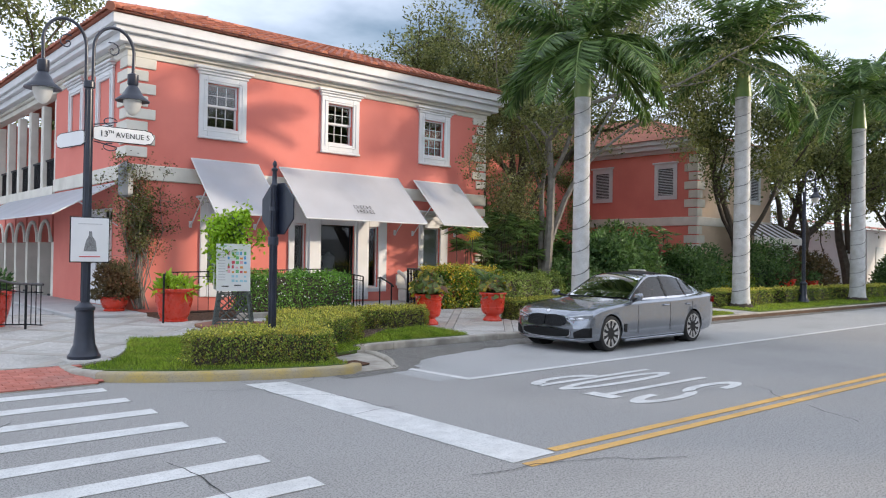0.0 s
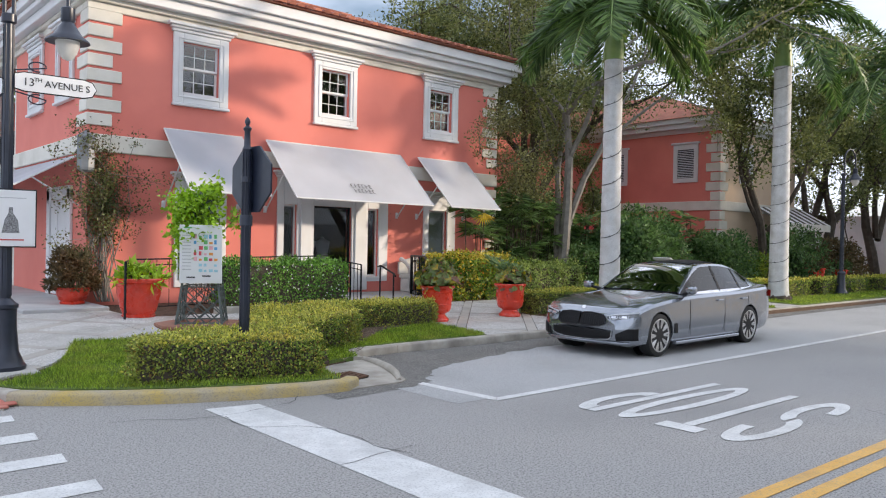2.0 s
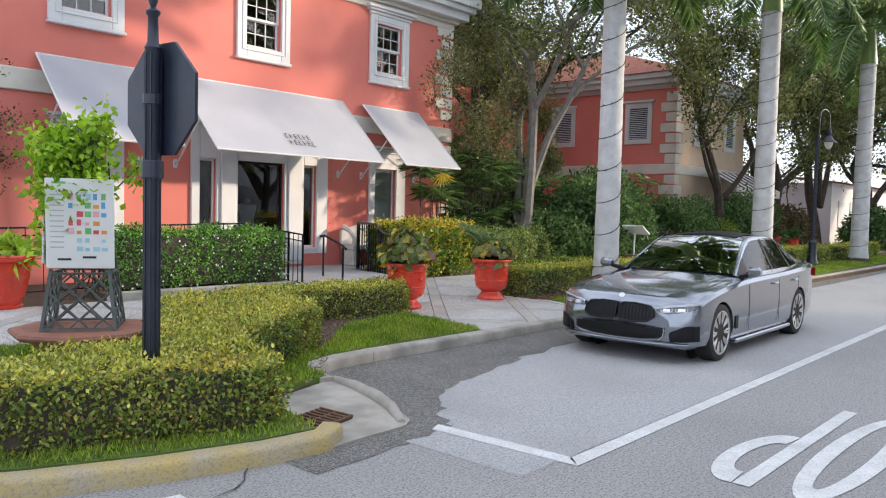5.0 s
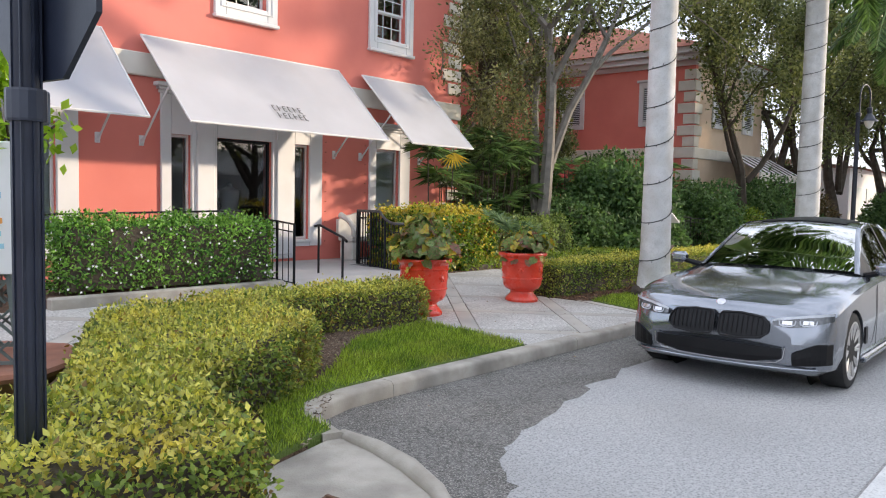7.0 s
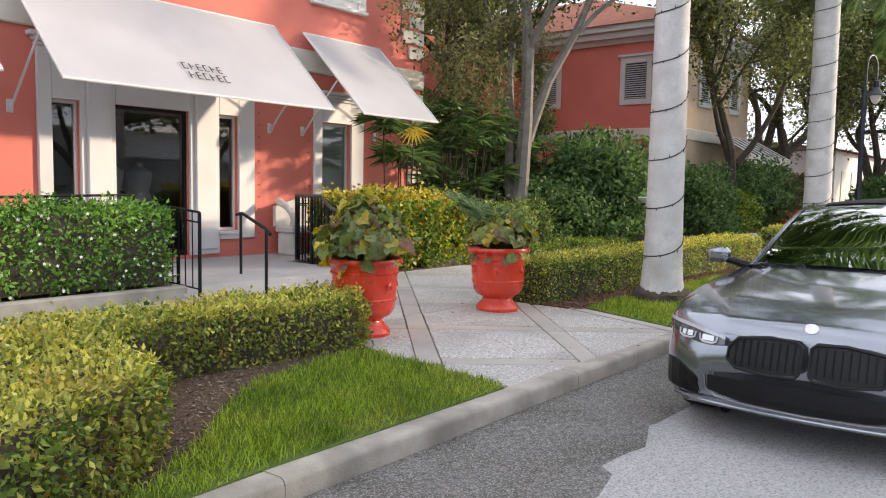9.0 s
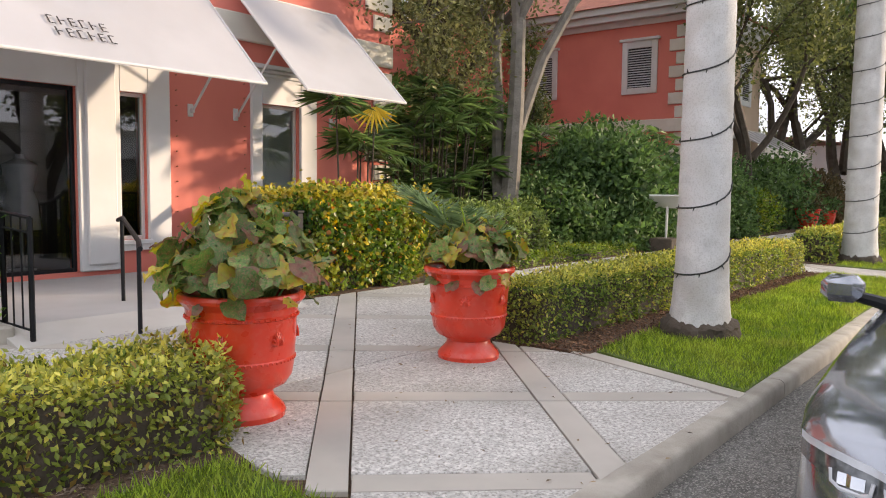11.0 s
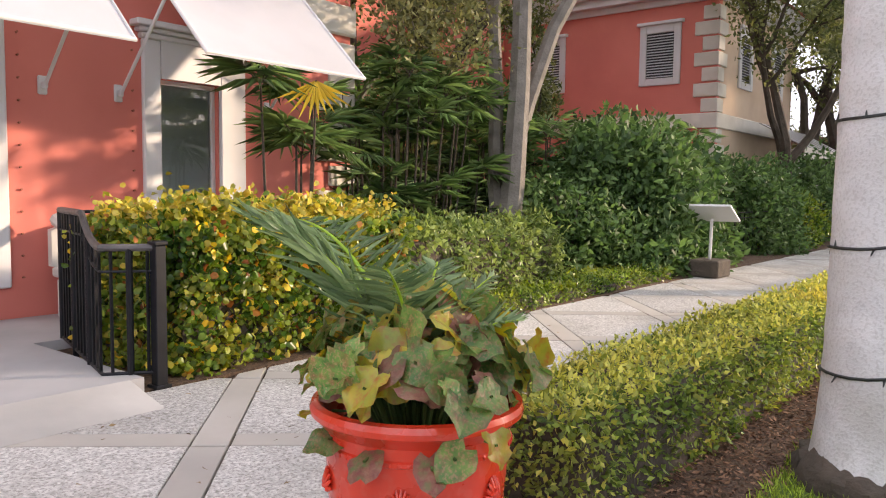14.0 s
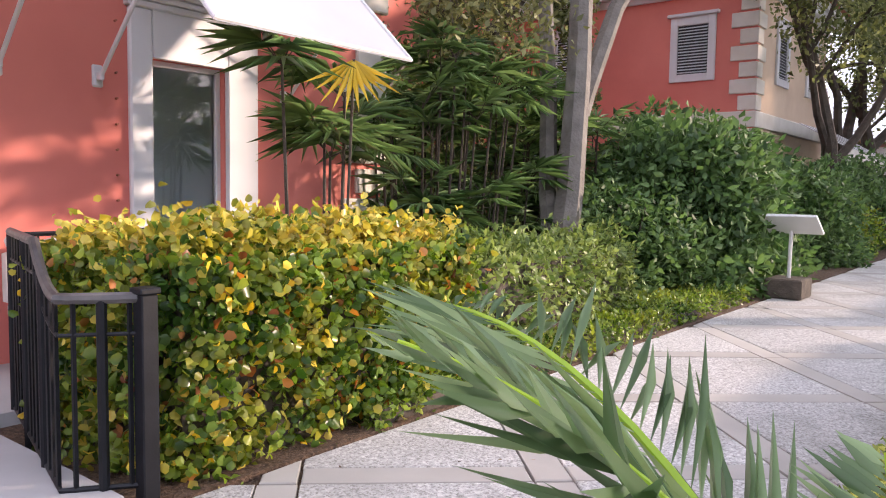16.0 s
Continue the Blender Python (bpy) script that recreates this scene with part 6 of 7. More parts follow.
part("badge", Build().lathe([(0.0, 0.012), (0.034, 0.010), (0.041, 0.004), (0.041, 0.0)], 20, pose(0.06, 0, 0.745, 0, -40)), CAR_TRIM, car, "plain round emblem")
part("number_plate_bar", Build().box(4.93, 4.95, -0.26, 0.26, 0.6, 0.72, 0.004), CAR_TRIM, car)


# round the nose in plan and lean it back
for o in car.children_recursive:
    chain = [o.name.split(".")[0], o.parent.name.split(".")[0], o.parent.parent.name.split(".")[0] if o.parent.parent else ""]
    if o.type == "MESH" and not {"wheel", "wheel_well", "rim"} & set(chain):
        for q in o.data.vertices:
            x, y, z = q.co
            k0, k1 = max(0.0, 1 - max(x, 0) / 0.8), max(0.0, 1 - max(x, 0) / 0.5)
            q.co.x = x + 0.17 * (abs(y) / 0.9) ** 2.3 * k0 * k0 + 0.075 * min(1.0, max(0.0, (z - 0.45) / 0.25)) ** 1.5 * k1 * k1 + 0.05 * max(0.0, (0.33 - z) / 0.12) * k1 * k1


# ---- pots and their plants ----
def coleus(parent, rng, n, r, h, mat_, droop=0.1, size=0.17, meshes=[]):
    """Heart-shaped ruffled leaves on arching stalks out of the urn's mouth, each one a part."""
    if not meshes:
        for k in range(9):
            v = []
            wave, cols = 0.06 + 0.025 * (k % 3), (-1, -0.55, 0, 0.55, 1)
            for i in range(9):
                t = i / 8
                wd = 0.50 * math.sin(math.pi * (0.10 + 0.90 * t ** 0.8)) ** 0.75 if i < 8 else 0.0
                for j in cols:
                    aj = abs(j)
                    ruff = wave * math.sin(i * 1.6 + j * 3.2 + k * 1.7) * aj * aj
                    v.append((t - 0.16 * aj * max(0, 1 - t * 3), j * wd * (1 + 0.05 * math.sin(i * 4.1 + k)), -(0.2 + 0.06 * (k % 4)) * t * t + (0.22 - 0.1 * (k % 4)) * aj * wd + ruff - 0.025 * (aj < 0.1)))
            f = [(i * 5 + j, (i + 1) * 5 + j, (i + 1) * 5 + j + 1, i * 5 + j + 1) for i in range(8) for j in range(4)]
            meshes.append(Build().add(v, f).mesh("leaf", LEAF_GOLD if k in (5, 8) else LEAF_MAROON if k == 3 else mat_, True))
    stalk_b = Build()
    for k in range(n):
        a, u = rng.uniform(0, 6.28), rng.uniform(0, 1) ** 0.55
        rad, up = r * u * rng.uniform(0.8, 1.08), 0.14 + (h - 0.14) * (1 - 0.85 * u ** 2) * rng.uniform(0.0, 1.1)
        if u > 0.85 and rng.uniform() < 0.12:
            up -= droop
        p = Vector((rad * math.cos(a), rad * math.sin(a), up))
        radial = Vector((math.cos(a), math.sin(a), 0))
        stalk_b.tube([(p.x * 0.3, p.y * 0.3, -0.08), (p.x * 0.6, p.y * 0.6, p.z * 0.75), p], 0.005, 4, caps=False)
        s = size * rng.uniform(0.45, 1.4)
        nz = (radial * (0.1 + 0.75 * u) + Vector((0, 0, 0.75)) + Vector(rng.normal(0, 0.42, 3))).normalized()
        al = radial * (0.3 + 0.5 * u) + Vector((0, 0, -0.25)) + Vector(rng.normal(0, 0.5, 3))
        al = (al - nz * al.dot(nz)).normalized()
        m = Matrix((al, nz.cross(al), nz)).transposed().to_4x4()
        part("leaf", meshes[int(rng.integers(0, len(meshes)))], None, parent, m=Matrix.Translation(p - al * s * 0.4) @ m @ Matrix.Diagonal((s, s, s, 1)))
    tagged(part("stalk_tangle", stalk_b, LEAF_SHRUB, parent), kind="stuff")


LEAF_GOLD = surf("yellowing_leaf", (0.50, 0.38, 0.05), (0.26, 0.34, 0.06), 18, 0.36, bump=0.5, bscale=90, bdist=0.004, stain=(0.5, 0.16, 0.06), sscale=36, samount=0.8, rand=0.3, leaf=0.35)
LEAF_BROAD = surf("broad_leaf", (0.07, 0.17, 0.04), (0.20, 0.32, 0.08), 30, 0.34, bump=0.7, bscale=95, bdist=0.005, stain=(0.28, 0.09, 0.06), sscale=34, samount=0.7, rand=0.4, leaf=0.32, speck=(0.44, 0.24, 0.14), spscale=110, spamount=0.5)
LEAF_MAROON = surf("maroon_leaf", (0.17, 0.05, 0.045), (0.26, 0.13, 0.08), 30, 0.42, bump=0.7, bscale=95, bdist=0.005, stain=(0.09, 0.17, 0.05), sscale=28, samount=0.9, rand=0.3, leaf=0.25, speck=(0.26, 0.16, 0.10), spscale=75, spamount=0.4)
POT = [(0.36, 0.0), (0.365, 0.035), (0.35, 0.06), (0.32, 0.085), (0.265, 0.125), (0.252, 0.155), (0.285, 0.18), (0.37, 0.21), (0.42, 0.265), (0.44, 0.35), (0.445, 0.362), (0.447, 0.378), (0.44, 0.385), (0.455, 0.5), (0.462, 0.6), (0.466, 0.625), (0.478, 0.63), (0.478, 0.645), (0.468, 0.65), (0.475, 0.69), (0.51, 0.72), (0.535, 0.735), (0.54, 0.755), (0.53, 0.775), (0.50, 0.78), (0.475, 0.765), (0.46, 0.70), (0.44, 0.66), (0.0, 0.65)]


def urn(x, y, z, label, scale=1.0, shells=True):
    slim = Matrix.Diagonal((0.68, 0.68, 0.95, 1.0))
    p = thing("plant_pot", label, "plant pot", pose(x, y, z, 0, 0, 20) @ slim, "red pots")
    body_ = part("urn", Build().lathe(POT, 48), TERRACOTTA_RED, p, "", True)
    part("soil", Build().lathe([(0.455, 0.66), (0.3, 0.685), (0.0, 0.69)], 24), SOIL, p)
    for ring_z, ring_r, cnt in ((0.637, 0.476, 64), (0.37, 0.446, 60)):
        b = Build()
        for k in range(cnt):
            a = 2 * math.pi * k / cnt
            b.box(-0.008, 0.008, -0.009, 0.009, -0.008, 0.008, 0.004, pose(ring_r * math.cos(a), ring_r * math.sin(a), ring_z, 0, 0, math.degrees(a)))
        part("beading", b, TERRACOTTA_RED, body_)
    for k in range(6):
        a = 360 * k / 6 + 12
        b = Build()
        for j in range(9):
            t = radians(-80 + 160 * j / 8)
            b.tube([(0, 0, -0.035), (0.022, 0.055 * math.sin(t) * 0.6, -0.035 + 0.045 * math.cos(t)), (0.008, 0.06 * math.sin(t), -0.035 + 0.08 * math.cos(t))], [0.008, 0.011, 0.006], 5)
        part("shell_relief", Build().add([pose(0, 0, 0, 0, 0, a) @ pose(0.455, 0, 0.515) @ Vector(q) for q in b.v], b.f), TERRACOTTA_RED, body_, "", True)
    return p


urn1 = urn(10.57, 12.67, 0.18, "glazed red clay urn at the hedge's end")
urn2 = urn(12.71, 12.62, 0.18, "glazed red clay urn with chipped bands on the pavement")
rng4 = np.random.default_rng(44)
pl1 = thing("coleus", "drooping green and maroon leafy plant filling an urn", "plant", pose(10.57, 12.67, 0.86), "urn plants")
coleus(pl1, rng4, 300, 0.50, 0.62, LEAF_BROAD, 0.2, 0.13)
pl2 = thing("coleus", "broad green and maroon leaves round a small feather palm", "plant", pose(12.71, 12.62, 0.86), "urn plants")
coleus(pl2, rng4, 270, 0.45, 0.42, LEAF_BROAD, 0.2, 0.125)
ARECA = leafy("areca_leaf", (0.10, 0.18, 0.075), (0.23, 0.31, 0.15), 0.3, rand=0.3)
for yaw, rise, ln in ((80, 64, 1.05), (128, 70, 0.9), (-42, 76, 0.5), (20, 80, 0.5), (-80, 66, 0.5), (205, 74, 0.6)):
    store, rib = [], Build()
    frond(rng4, (0, 0, 0.05), radians(yaw), radians(rise), ln, 1.35, 42, 0.018, 0.37 * ln, store, rib, 0.25)
    fr = part("rib", rib, LEAF_VINE, pl2)
    part("frond", leaf_mesh(store, ARECA, "frond", 0.18, 0.1), None, fr, "feathery palm frond")
spk = thing("spiky_plant", "upright sword-leaved plant among the coleus", "plant", pose(10.57, 12.67, 0.9))
store = []
for k in range(26):
    a, e = k * 2.4, radians(rng4.uniform(45, 85))
    al = Vector((math.cos(a) * math.cos(e), math.sin(a) * math.cos(e), math.sin(e)))
    store.append(((0, 0, 0.25), tuple(al), tuple(al.cross(Vector((math.sin(a), -math.cos(a), 0.2))).cross(al).normalized()), rng4.uniform(0.25, 0.42), 0.04))
part("leaves", leaf_mesh(store, LEAF_SHRUB, "sword_leaves"), None, spk)


def tub(x, y, z, r, h, label, leaf, count, size, ph, pr):
    """A plain red tub with a plant."""
    p = thing("plant_pot", label, "plant pot", pose(x, y, z), "red pots")
    part("tub", Build().lathe([(r * 0.72, 0), (r * 0.74, 0.04), (r * 0.68, 0.06), (r * 0.8, h * 0.25), (r * 0.94, h * 0.6), (r * 0.97, h * 0.86), (r * 1.08, h * 0.9), (r * 1.1, h * 0.97), (r * 1.05, h), (r * 0.95, h * 0.98), (r * 0.9, h * 0.9), (0, h * 0.9)], 32), TERRACOTTA_RED, p, "", True)
    shrub(int(x * 100 + y), x, y, pr, pr, ph, "leafy plant in a red tub", leaf, count, size, z + h * 0.85, 0.35, "potted_plant")
    return p


tub(5.55, 15.75, 0.25, 0.43, 0.76, "round red clay tub on the pavement", LEAF_VINE, 260, 0.22, 0.32, 0.34)
tub(5.0, 18.1, 0.36, 0.34, 0.36, "dark red pot by the building corner", LEAF_DRY, 3600, 0.10, 0.85, 0.42)
tub(1.9, 16.2, 0.26, 0.45, 0.75, "red clay tub behind the side gate", LEAF_SHRUB, 700, 0.14, 0.5, 0.35)
tub(36.8, 15.9, 0.28, 0.42, 0.7, "red clay tub far along the path", LEAF_DRY, 700, 0.15, 0.6, 0.45)
tub(39.6, 15.9, 0.28, 0.36, 0.6, "red clay tub far along the path", LEAF_SHRUB, 500, 0.15, 0.5, 0.4)


# ---- street furniture ----
LAMP_GLASS = surf("lamp_globe", (0.72, 0.72, 0.7), (0.8, 0.8, 0.78), 4, 0.12, bump=0, leaf=0.4)
SIGN_WHITE = surf("sign_white", (0.78, 0.78, 0.77), (0.84, 0.84, 0.83), 3, 0.45, bump=0)


def lamp_post(x, y, z, arms, label, tall=1.0, yaw=0.0):
    """A street lamp: stepped base, fluted pole, curved arms and bell shades with glass drops."""
    p = thing("street_lamp", label, "street lamp", pose(x, y, z, 0, 0, yaw), "street lamps")
    part("base", Build().lathe([(0.24, 0), (0.245, 0.05), (0.21, 0.09), (0.20, 0.13), (0.16, 0.22), (0.135, 0.5), (0.13, 0.74), (0.15, 0.76), (0.15, 0.80), (0.11, 0.83), (0.075, 0.87)], 20), POST_PAINT, p, "", True)
    top = 4.35 * tall
    b, n = Build(), 16
    part("pole", Build().lathe([(0.066, 0.86), (0.06, 2.6), (0.055, top - 0.05), (0.085, top - 0.03), (0.085, top + 0.06), (0.05, top + 0.08)], n), POST_PAINT, p, "", True)
    for k in range(8):
        a = 2 * math.pi * k / 8
        part("flute", Build().tube([(0.066 * math.cos(a), 0.066 * math.sin(a), 0.9), (0.056 * math.cos(a), 0.056 * math.sin(a), top - 0.06)], 0.008, 5), POST_PAINT, p)
    for sg in arms:
        pts = [(sg * 0.05, 0, top + 0.05), (sg * 0.055, 0, top + 0.6)] + [(sg * (0.055 + 0.31 * (1 - math.cos(t))), 0, top + 0.6 + 0.38 * math.sin(t)) for t in np.linspace(0.25, math.pi * 0.97, 12)] + [(sg * 0.665, 0, top + 0.28)]
        arm = part("arm", Build().tube(pts, 0.026, 10), POST_PAINT, p, "", True)
        sc = [(sg * (0.34 + 0.13 * k / 14 * math.cos(k * 0.6)), 0, top + 0.62 + 0.13 * k / 14 * math.sin(k * 0.6)) for k in range(15)]
        part("scroll", Build().tube(sc, 0.01, 6), POST_PAINT, arm)
        part("shade", Build().lathe([(0.05, top + 0.3), (0.085, top + 0.28), (0.085, top + 0.13), (0.07, top + 0.10), (0.11, top + 0.04), (0.17, top - 0.06), (0.26, top - 0.13), (0.265, top - 0.15), (0.15, top - 0.14)], 28, pose(sg * 0.665, 0, 0)), POST_PAINT, arm, "dark bell-shaped shade", True)
        part("globe", Build().lathe([(0.145, top - 0.13), (0.14, top - 0.2), (0.11, top - 0.29), (0.06, top - 0.36), (0.0, top - 0.385)], 24, pose(sg * 0.665, 0, 0)), LAMP_GLASS, arm, "clear glass drop globe", True)
    return p


lp = lamp_post(2.30, 11.22, 0.15, (1, -1), "dark blue-grey street lamp with two bell lamps", 0.98, 0)
part("pad", Build().box(-0.33, 0.33, -0.33, 0.33, -0.06, 0.004, 0.02), CONCRETE, lp)
lamp_post(30.15, 12.2, 0.18, (1,), "dark single-arm street lamp down the street", 1.02, -15)

# street name blade, poster and small box on the lamp
nm = thing("street_sign", "white street name blade with black rim on the lamp", "sign", pose(2.36, 11.17, 3.68, 0, 0, -3))
b = Build()
outline = [(0.0, -0.085), (0.10, -0.11), (0.78, -0.11), (0.88, -0.085), (0.93, 0.0), (0.88, 0.085), (0.78, 0.11), (0.10, 0.11), (0.0, 0.085)]
m_up = Matrix(((1, 0, 0, 0), (0, 0, -1, 0), (0, 1, 0, 0), (0, 0, 0, 1)))
part("plate_rim", Build().prism([(x * 1.015 - 0.004, z * 1.12) for x, z in outline], -0.008, 0.008, m_up), BLACK_IRON, nm)
part("plate", Build().prism(outline, -0.014, 0.014, m_up), SIGN_WHITE, nm)
written("13", 0.135, pose(0.15, -0.018, -0.004, 90), INK, nm)
written("TH", 0.07, pose(0.255, -0.018, 0.035, 90), INK, nm)
written("AVENUE S", 0.118, pose(0.59, -0.018, -0.004, 90), INK, nm)
for sg in (1, -1):
    pts = [(0.05 * 0 + 0.0, 0, sg * 0.13)] + [(0.25 + 0.1 * math.cos(t), 0, sg * (0.2 + 0.06 * math.sin(t))) for t in np.linspace(0, 5, 14)]
    part("scroll_bracket", Build().tube(pts, 0.009, 6), POST_PAINT, nm)
nb = thing("street_sign", "white street name blade seen on edge", "sign", pose(2.24, 11.20, 3.6, 0, 0, 100))
part("plate_rim", Build().prism([(x * 1.015, z * 1.12) for x, z in outline], -0.008, 0.008, m_up), BLACK_IRON, nb)
part("plate", Build().prism(outline, -0.014, 0.014, m_up), SIGN_WHITE, nb)
po = thing("poster", "white poster with a dark figure drawing on the lamp", "poster", pose(2.32, 11.11, 1.66, 0, 0, -8))
part("board", Build().box(-0.27, 0.27, -0.016, 0.0, 0.0, 0.68, 0.004), SIGN_WHITE, po)
part("rim", Build().box(-0.285, 0.285, 0.001, 0.02, -0.015, 0.695, 0.005), BLACK_IRON, po)
part("print", Build().prism([(-0.09, 0.16), (0.1, 0.16), (0.08, 0.32), (0.03, 0.4), (0.025, 0.47), (-0.015, 0.47), (-0.02, 0.4), (-0.06, 0.32)], 0.017, 0.019, m_up), surf("print_grey", (0.06, 0.06, 0.06), (0.4, 0.4, 0.4), 60, 0.6, bump=0), po)
part("print_bar", Build().prism([(-0.15, 0.07), (0.15, 0.07), (0.15, 0.085), (-0.15, 0.085)], 0.017, 0.019, m_up), surf("print_red", (0.5, 0.05, 0.04), (0.55, 0.06, 0.05), 6, 0.6, bump=0), po)
part("print_bar", Build().prism([(-0.17, 0.58), (0.17, 0.58), (0.17, 0.59), (-0.17, 0.59)], 0.017, 0.019, m_up), surf("print_pale", (0.5, 0.5, 0.5), (0.55, 0.55, 0.55), 6, 0.6, bump=0), po)

# the stop sign, seen from behind
ss = thing("stop_sign", "octagonal sign seen from its dark back on a fluted post", "sign", pose(4.48, 9.26, 0.13, 0, 0, 97))
part("post", Build().lathe([(0.055, 0), (0.055, 2.75), (0.06, 2.76), (0.04, 2.8), (0.035, 2.98), (0.05, 3.0), (0.05, 3.02), (0.02, 3.05), (0.035, 3.09), (0.03, 3.12), (0.0, 3.16)], 14), POST_PAINT, ss, "", True)
for k in range(8):
    a = 2 * math.pi * k / 8
    part("flute", Build().tube([(0.056 * math.cos(a), 0.056 * math.sin(a), 0.05), (0.056 * math.cos(a), 0.056 * math.sin(a), 2.72)], 0.007, 4), POST_PAINT, ss)
oct_ = [(0.40 / math.cos(math.pi / 8) * math.cos(math.pi / 8 + k * math.pi / 4), 2.4 + 0.40 / math.cos(math.pi / 8) * math.sin(math.pi / 8 + k * math.pi / 4)) for k in range(8)]
pl = part("plate", Build().prism(oct_, 0.06, 0.085, m_up), POST_PAINT, ss, "dark octagonal back plate")
part("face", Build().prism([(x * 0.96, 2.4 + (z - 2.4) * 0.96) for x, z in oct_], 0.086, 0.09, m_up), surf("stop_red", (0.5, 0.02, 0.02), (0.55, 0.03, 0.03), 5, 0.5, bump=0), pl)
part("clamp", Build().lathe([(0.075, 1.83), (0.078, 1.84), (0.078, 1.95), (0.075, 1.96)], 16), POST_PAINT, ss)
part("clamp", Build().lathe([(0.07, 2.36), (0.07, 2.43)], 16), POST_PAINT, ss)
part("box", Build().box(0.05, 0.22, -0.13, -0.05, 1.83, 1.97, 0.008), surf("grey_box", (0.10, 0.12, 0.15), (0.13, 0.15, 0.18), 5, 0.5, bump=0), ss)

# obelisk trellis on a clay bowl, with map and creeper
OB = pose(5.07, 11.78, 0.16, 0, 0, -32)
bowl = thing("planter_bowl", "wide octagonal clay planter bowl on the grass", "planter", OB)
CLAY = surf("brown_clay", (0.26, 0.11, 0.07), (0.36, 0.16, 0.10), 5, 0.75, bump=0.3, bscale=50, stain=(0.2, 0.12, 0.09), sscale=3)
part("bowl", Build().lathe([(0.28, 0), (0.28, 0.04), (0.38, 0.10), (0.56, 0.26), (0.60, 0.28), (0.68, 0.30), (0.70, 0.33), (0.69, 0.36), (0.60, 0.37), (0.0, 0.35)], 8), CLAY, bowl)
ob = thing("obelisk_trellis", "grey-green iron lattice obelisk on the clay bowl", "trellis", OB @ pose(0, 0, 0.36))
HT, B0, T0 = 1.85, 0.33, 0.11


def leg_at(cx, cy, h):
    r = B0 + (T0 - B0) * h / HT
    return Vector((cx * r, cy * r, h))


for cx, cy in ((1, 1), (1, -1), (-1, -1), (-1, 1)):
    part("leg", Build().tube([leg_at(cx, cy, 0), leg_at(cx, cy, HT)], 0.022, 4), GREY_IRON, ob)
for (ax, ay), (bx, by) in (((1, 1), (1, -1)), ((1, -1), (-1, -1)), ((-1, -1), (-1, 1)), ((-1, 1), (1, 1))):
    for h in (0.03, 0.56, 1.3, 1.83):
        part("rail", Build().tube([leg_at(ax, ay, h), leg_at(bx, by, h)], 0.016, 4), GREY_IRON, ob)
    for h0, h1 in ((0.04, 0.55), (1.32, 1.82)):
        for k in range(-2, 3):
            for sg in (1, -1):
                pts = []
                for i in range(13):
                    s = i / 12
                    u = 0.5 + k * 0.33 + sg * (s - 0.5) * 0.9
                    if 0 <= u <= 1:
                        h = h0 + (h1 - h0) * s
                        pts.append(leg_at(ax, ay, h).lerp(leg_at(bx, by, h), u))
                if len(pts) > 1:
                    part("lattice_strip", Build().tube([pts[0], pts[-1]], 0.011, 4), GREY_IRON, ob)
part("cap", Build().add([(-0.13, -0.13, HT), (0.13, -0.13, HT), (0.13, 0.13, HT), (-0.13, 0.13, HT), (0, 0, HT + 0.22)], [(0, 1, 4), (1, 2, 4), (2, 3, 4), (3, 0, 4), (3, 2, 1, 0)]), GREY_IRON, ob)
mp = thing("map_board", "white framed map of shops on the trellis", "sign", OB @ pose(0.02, -0.325, 0.36 + 0.62, 5))
part("board", Build().box(-0.30, 0.30, -0.03, 0.0, 0.0, 0.86, 0.006), SIGN_WHITE, mp)
mapc = [surf("map_" + n_, c, tuple(min(1, v * 1.2) for v in c), 20, 0.5, bump=0) for n_, c in (("blue", (0.12, 0.35, 0.6)), ("red", (0.6, 0.08, 0.1)), ("green", (0.15, 0.45, 0.15)), ("orange", (0.7, 0.3, 0.06)), ("pale", (0.35, 0.6, 0.68)), ("pink", (0.75, 0.4, 0.45)))]
for i in range(5):
    for j in range(7):
        x0, z0 = -0.10 + i * 0.072, 0.17 + j * 0.082
        if rng4.uniform() < 0.85:
            c = mapc[4] if j < 2 else mapc[rng4.integers(0, 6)]
            part("map_block", Build().box(x0, x0 + 0.058 * rng4.uniform(0.6, 1), -0.033, -0.031, z0, z0 + 0.062 * rng4.uniform(0.5, 1)), c, mp)
for j in range(11):
    part("print_bar", Build().box(-0.26, -0.14, -0.033, -0.031, 0.2 + j * 0.05, 0.212 + j * 0.05), bpy.data.materials["print_pale"], mp)
for x, z in ((-0.24, 0.81), (0.02, 0.1), (-0.2, 0.08)):
    part("print_bar", Build().box(x, x + 0.12, -0.033, -0.031, z, z + 0.02), mapc[2] if z > 0.5 else INK, mp)
sd = thing("side_panel", "narrow white panel on the trellis side", "sign", OB @ pose(-0.33, -0.05, 1.0, 0, -5, -90))
part("board", Build().box(-0.16, 0.16, -0.02, 0.0, 0.0, 0.5, 0.005), SIGN_WHITE, sd)
part("print_bar", Build().box(-0.03, 0.03, -0.024, -0.021, 0.1, 0.38), INK, sd)
vine = thing("creeper", "bright yellow-green creeper over the trellis top", "plant", OB @ pose(0.04, -0.02, 1.32))
cen = np.array([[x, y, z] for x, y, z in rng4.normal(0, 1, (44, 3)) * [0.15, 0.13, 0.25] + [-0.10, -0.08, 0.60]])
cen = np.concatenate([cen, [[-0.34, -0.1, 0.1], [-0.38, -0.05, -0.1], [-0.3, -0.12, 0.25]]])
k = rng4.integers(0, len(cen), 3000)
pos = cen[k] + rng4.normal(0, 0.08, (3000, 3))
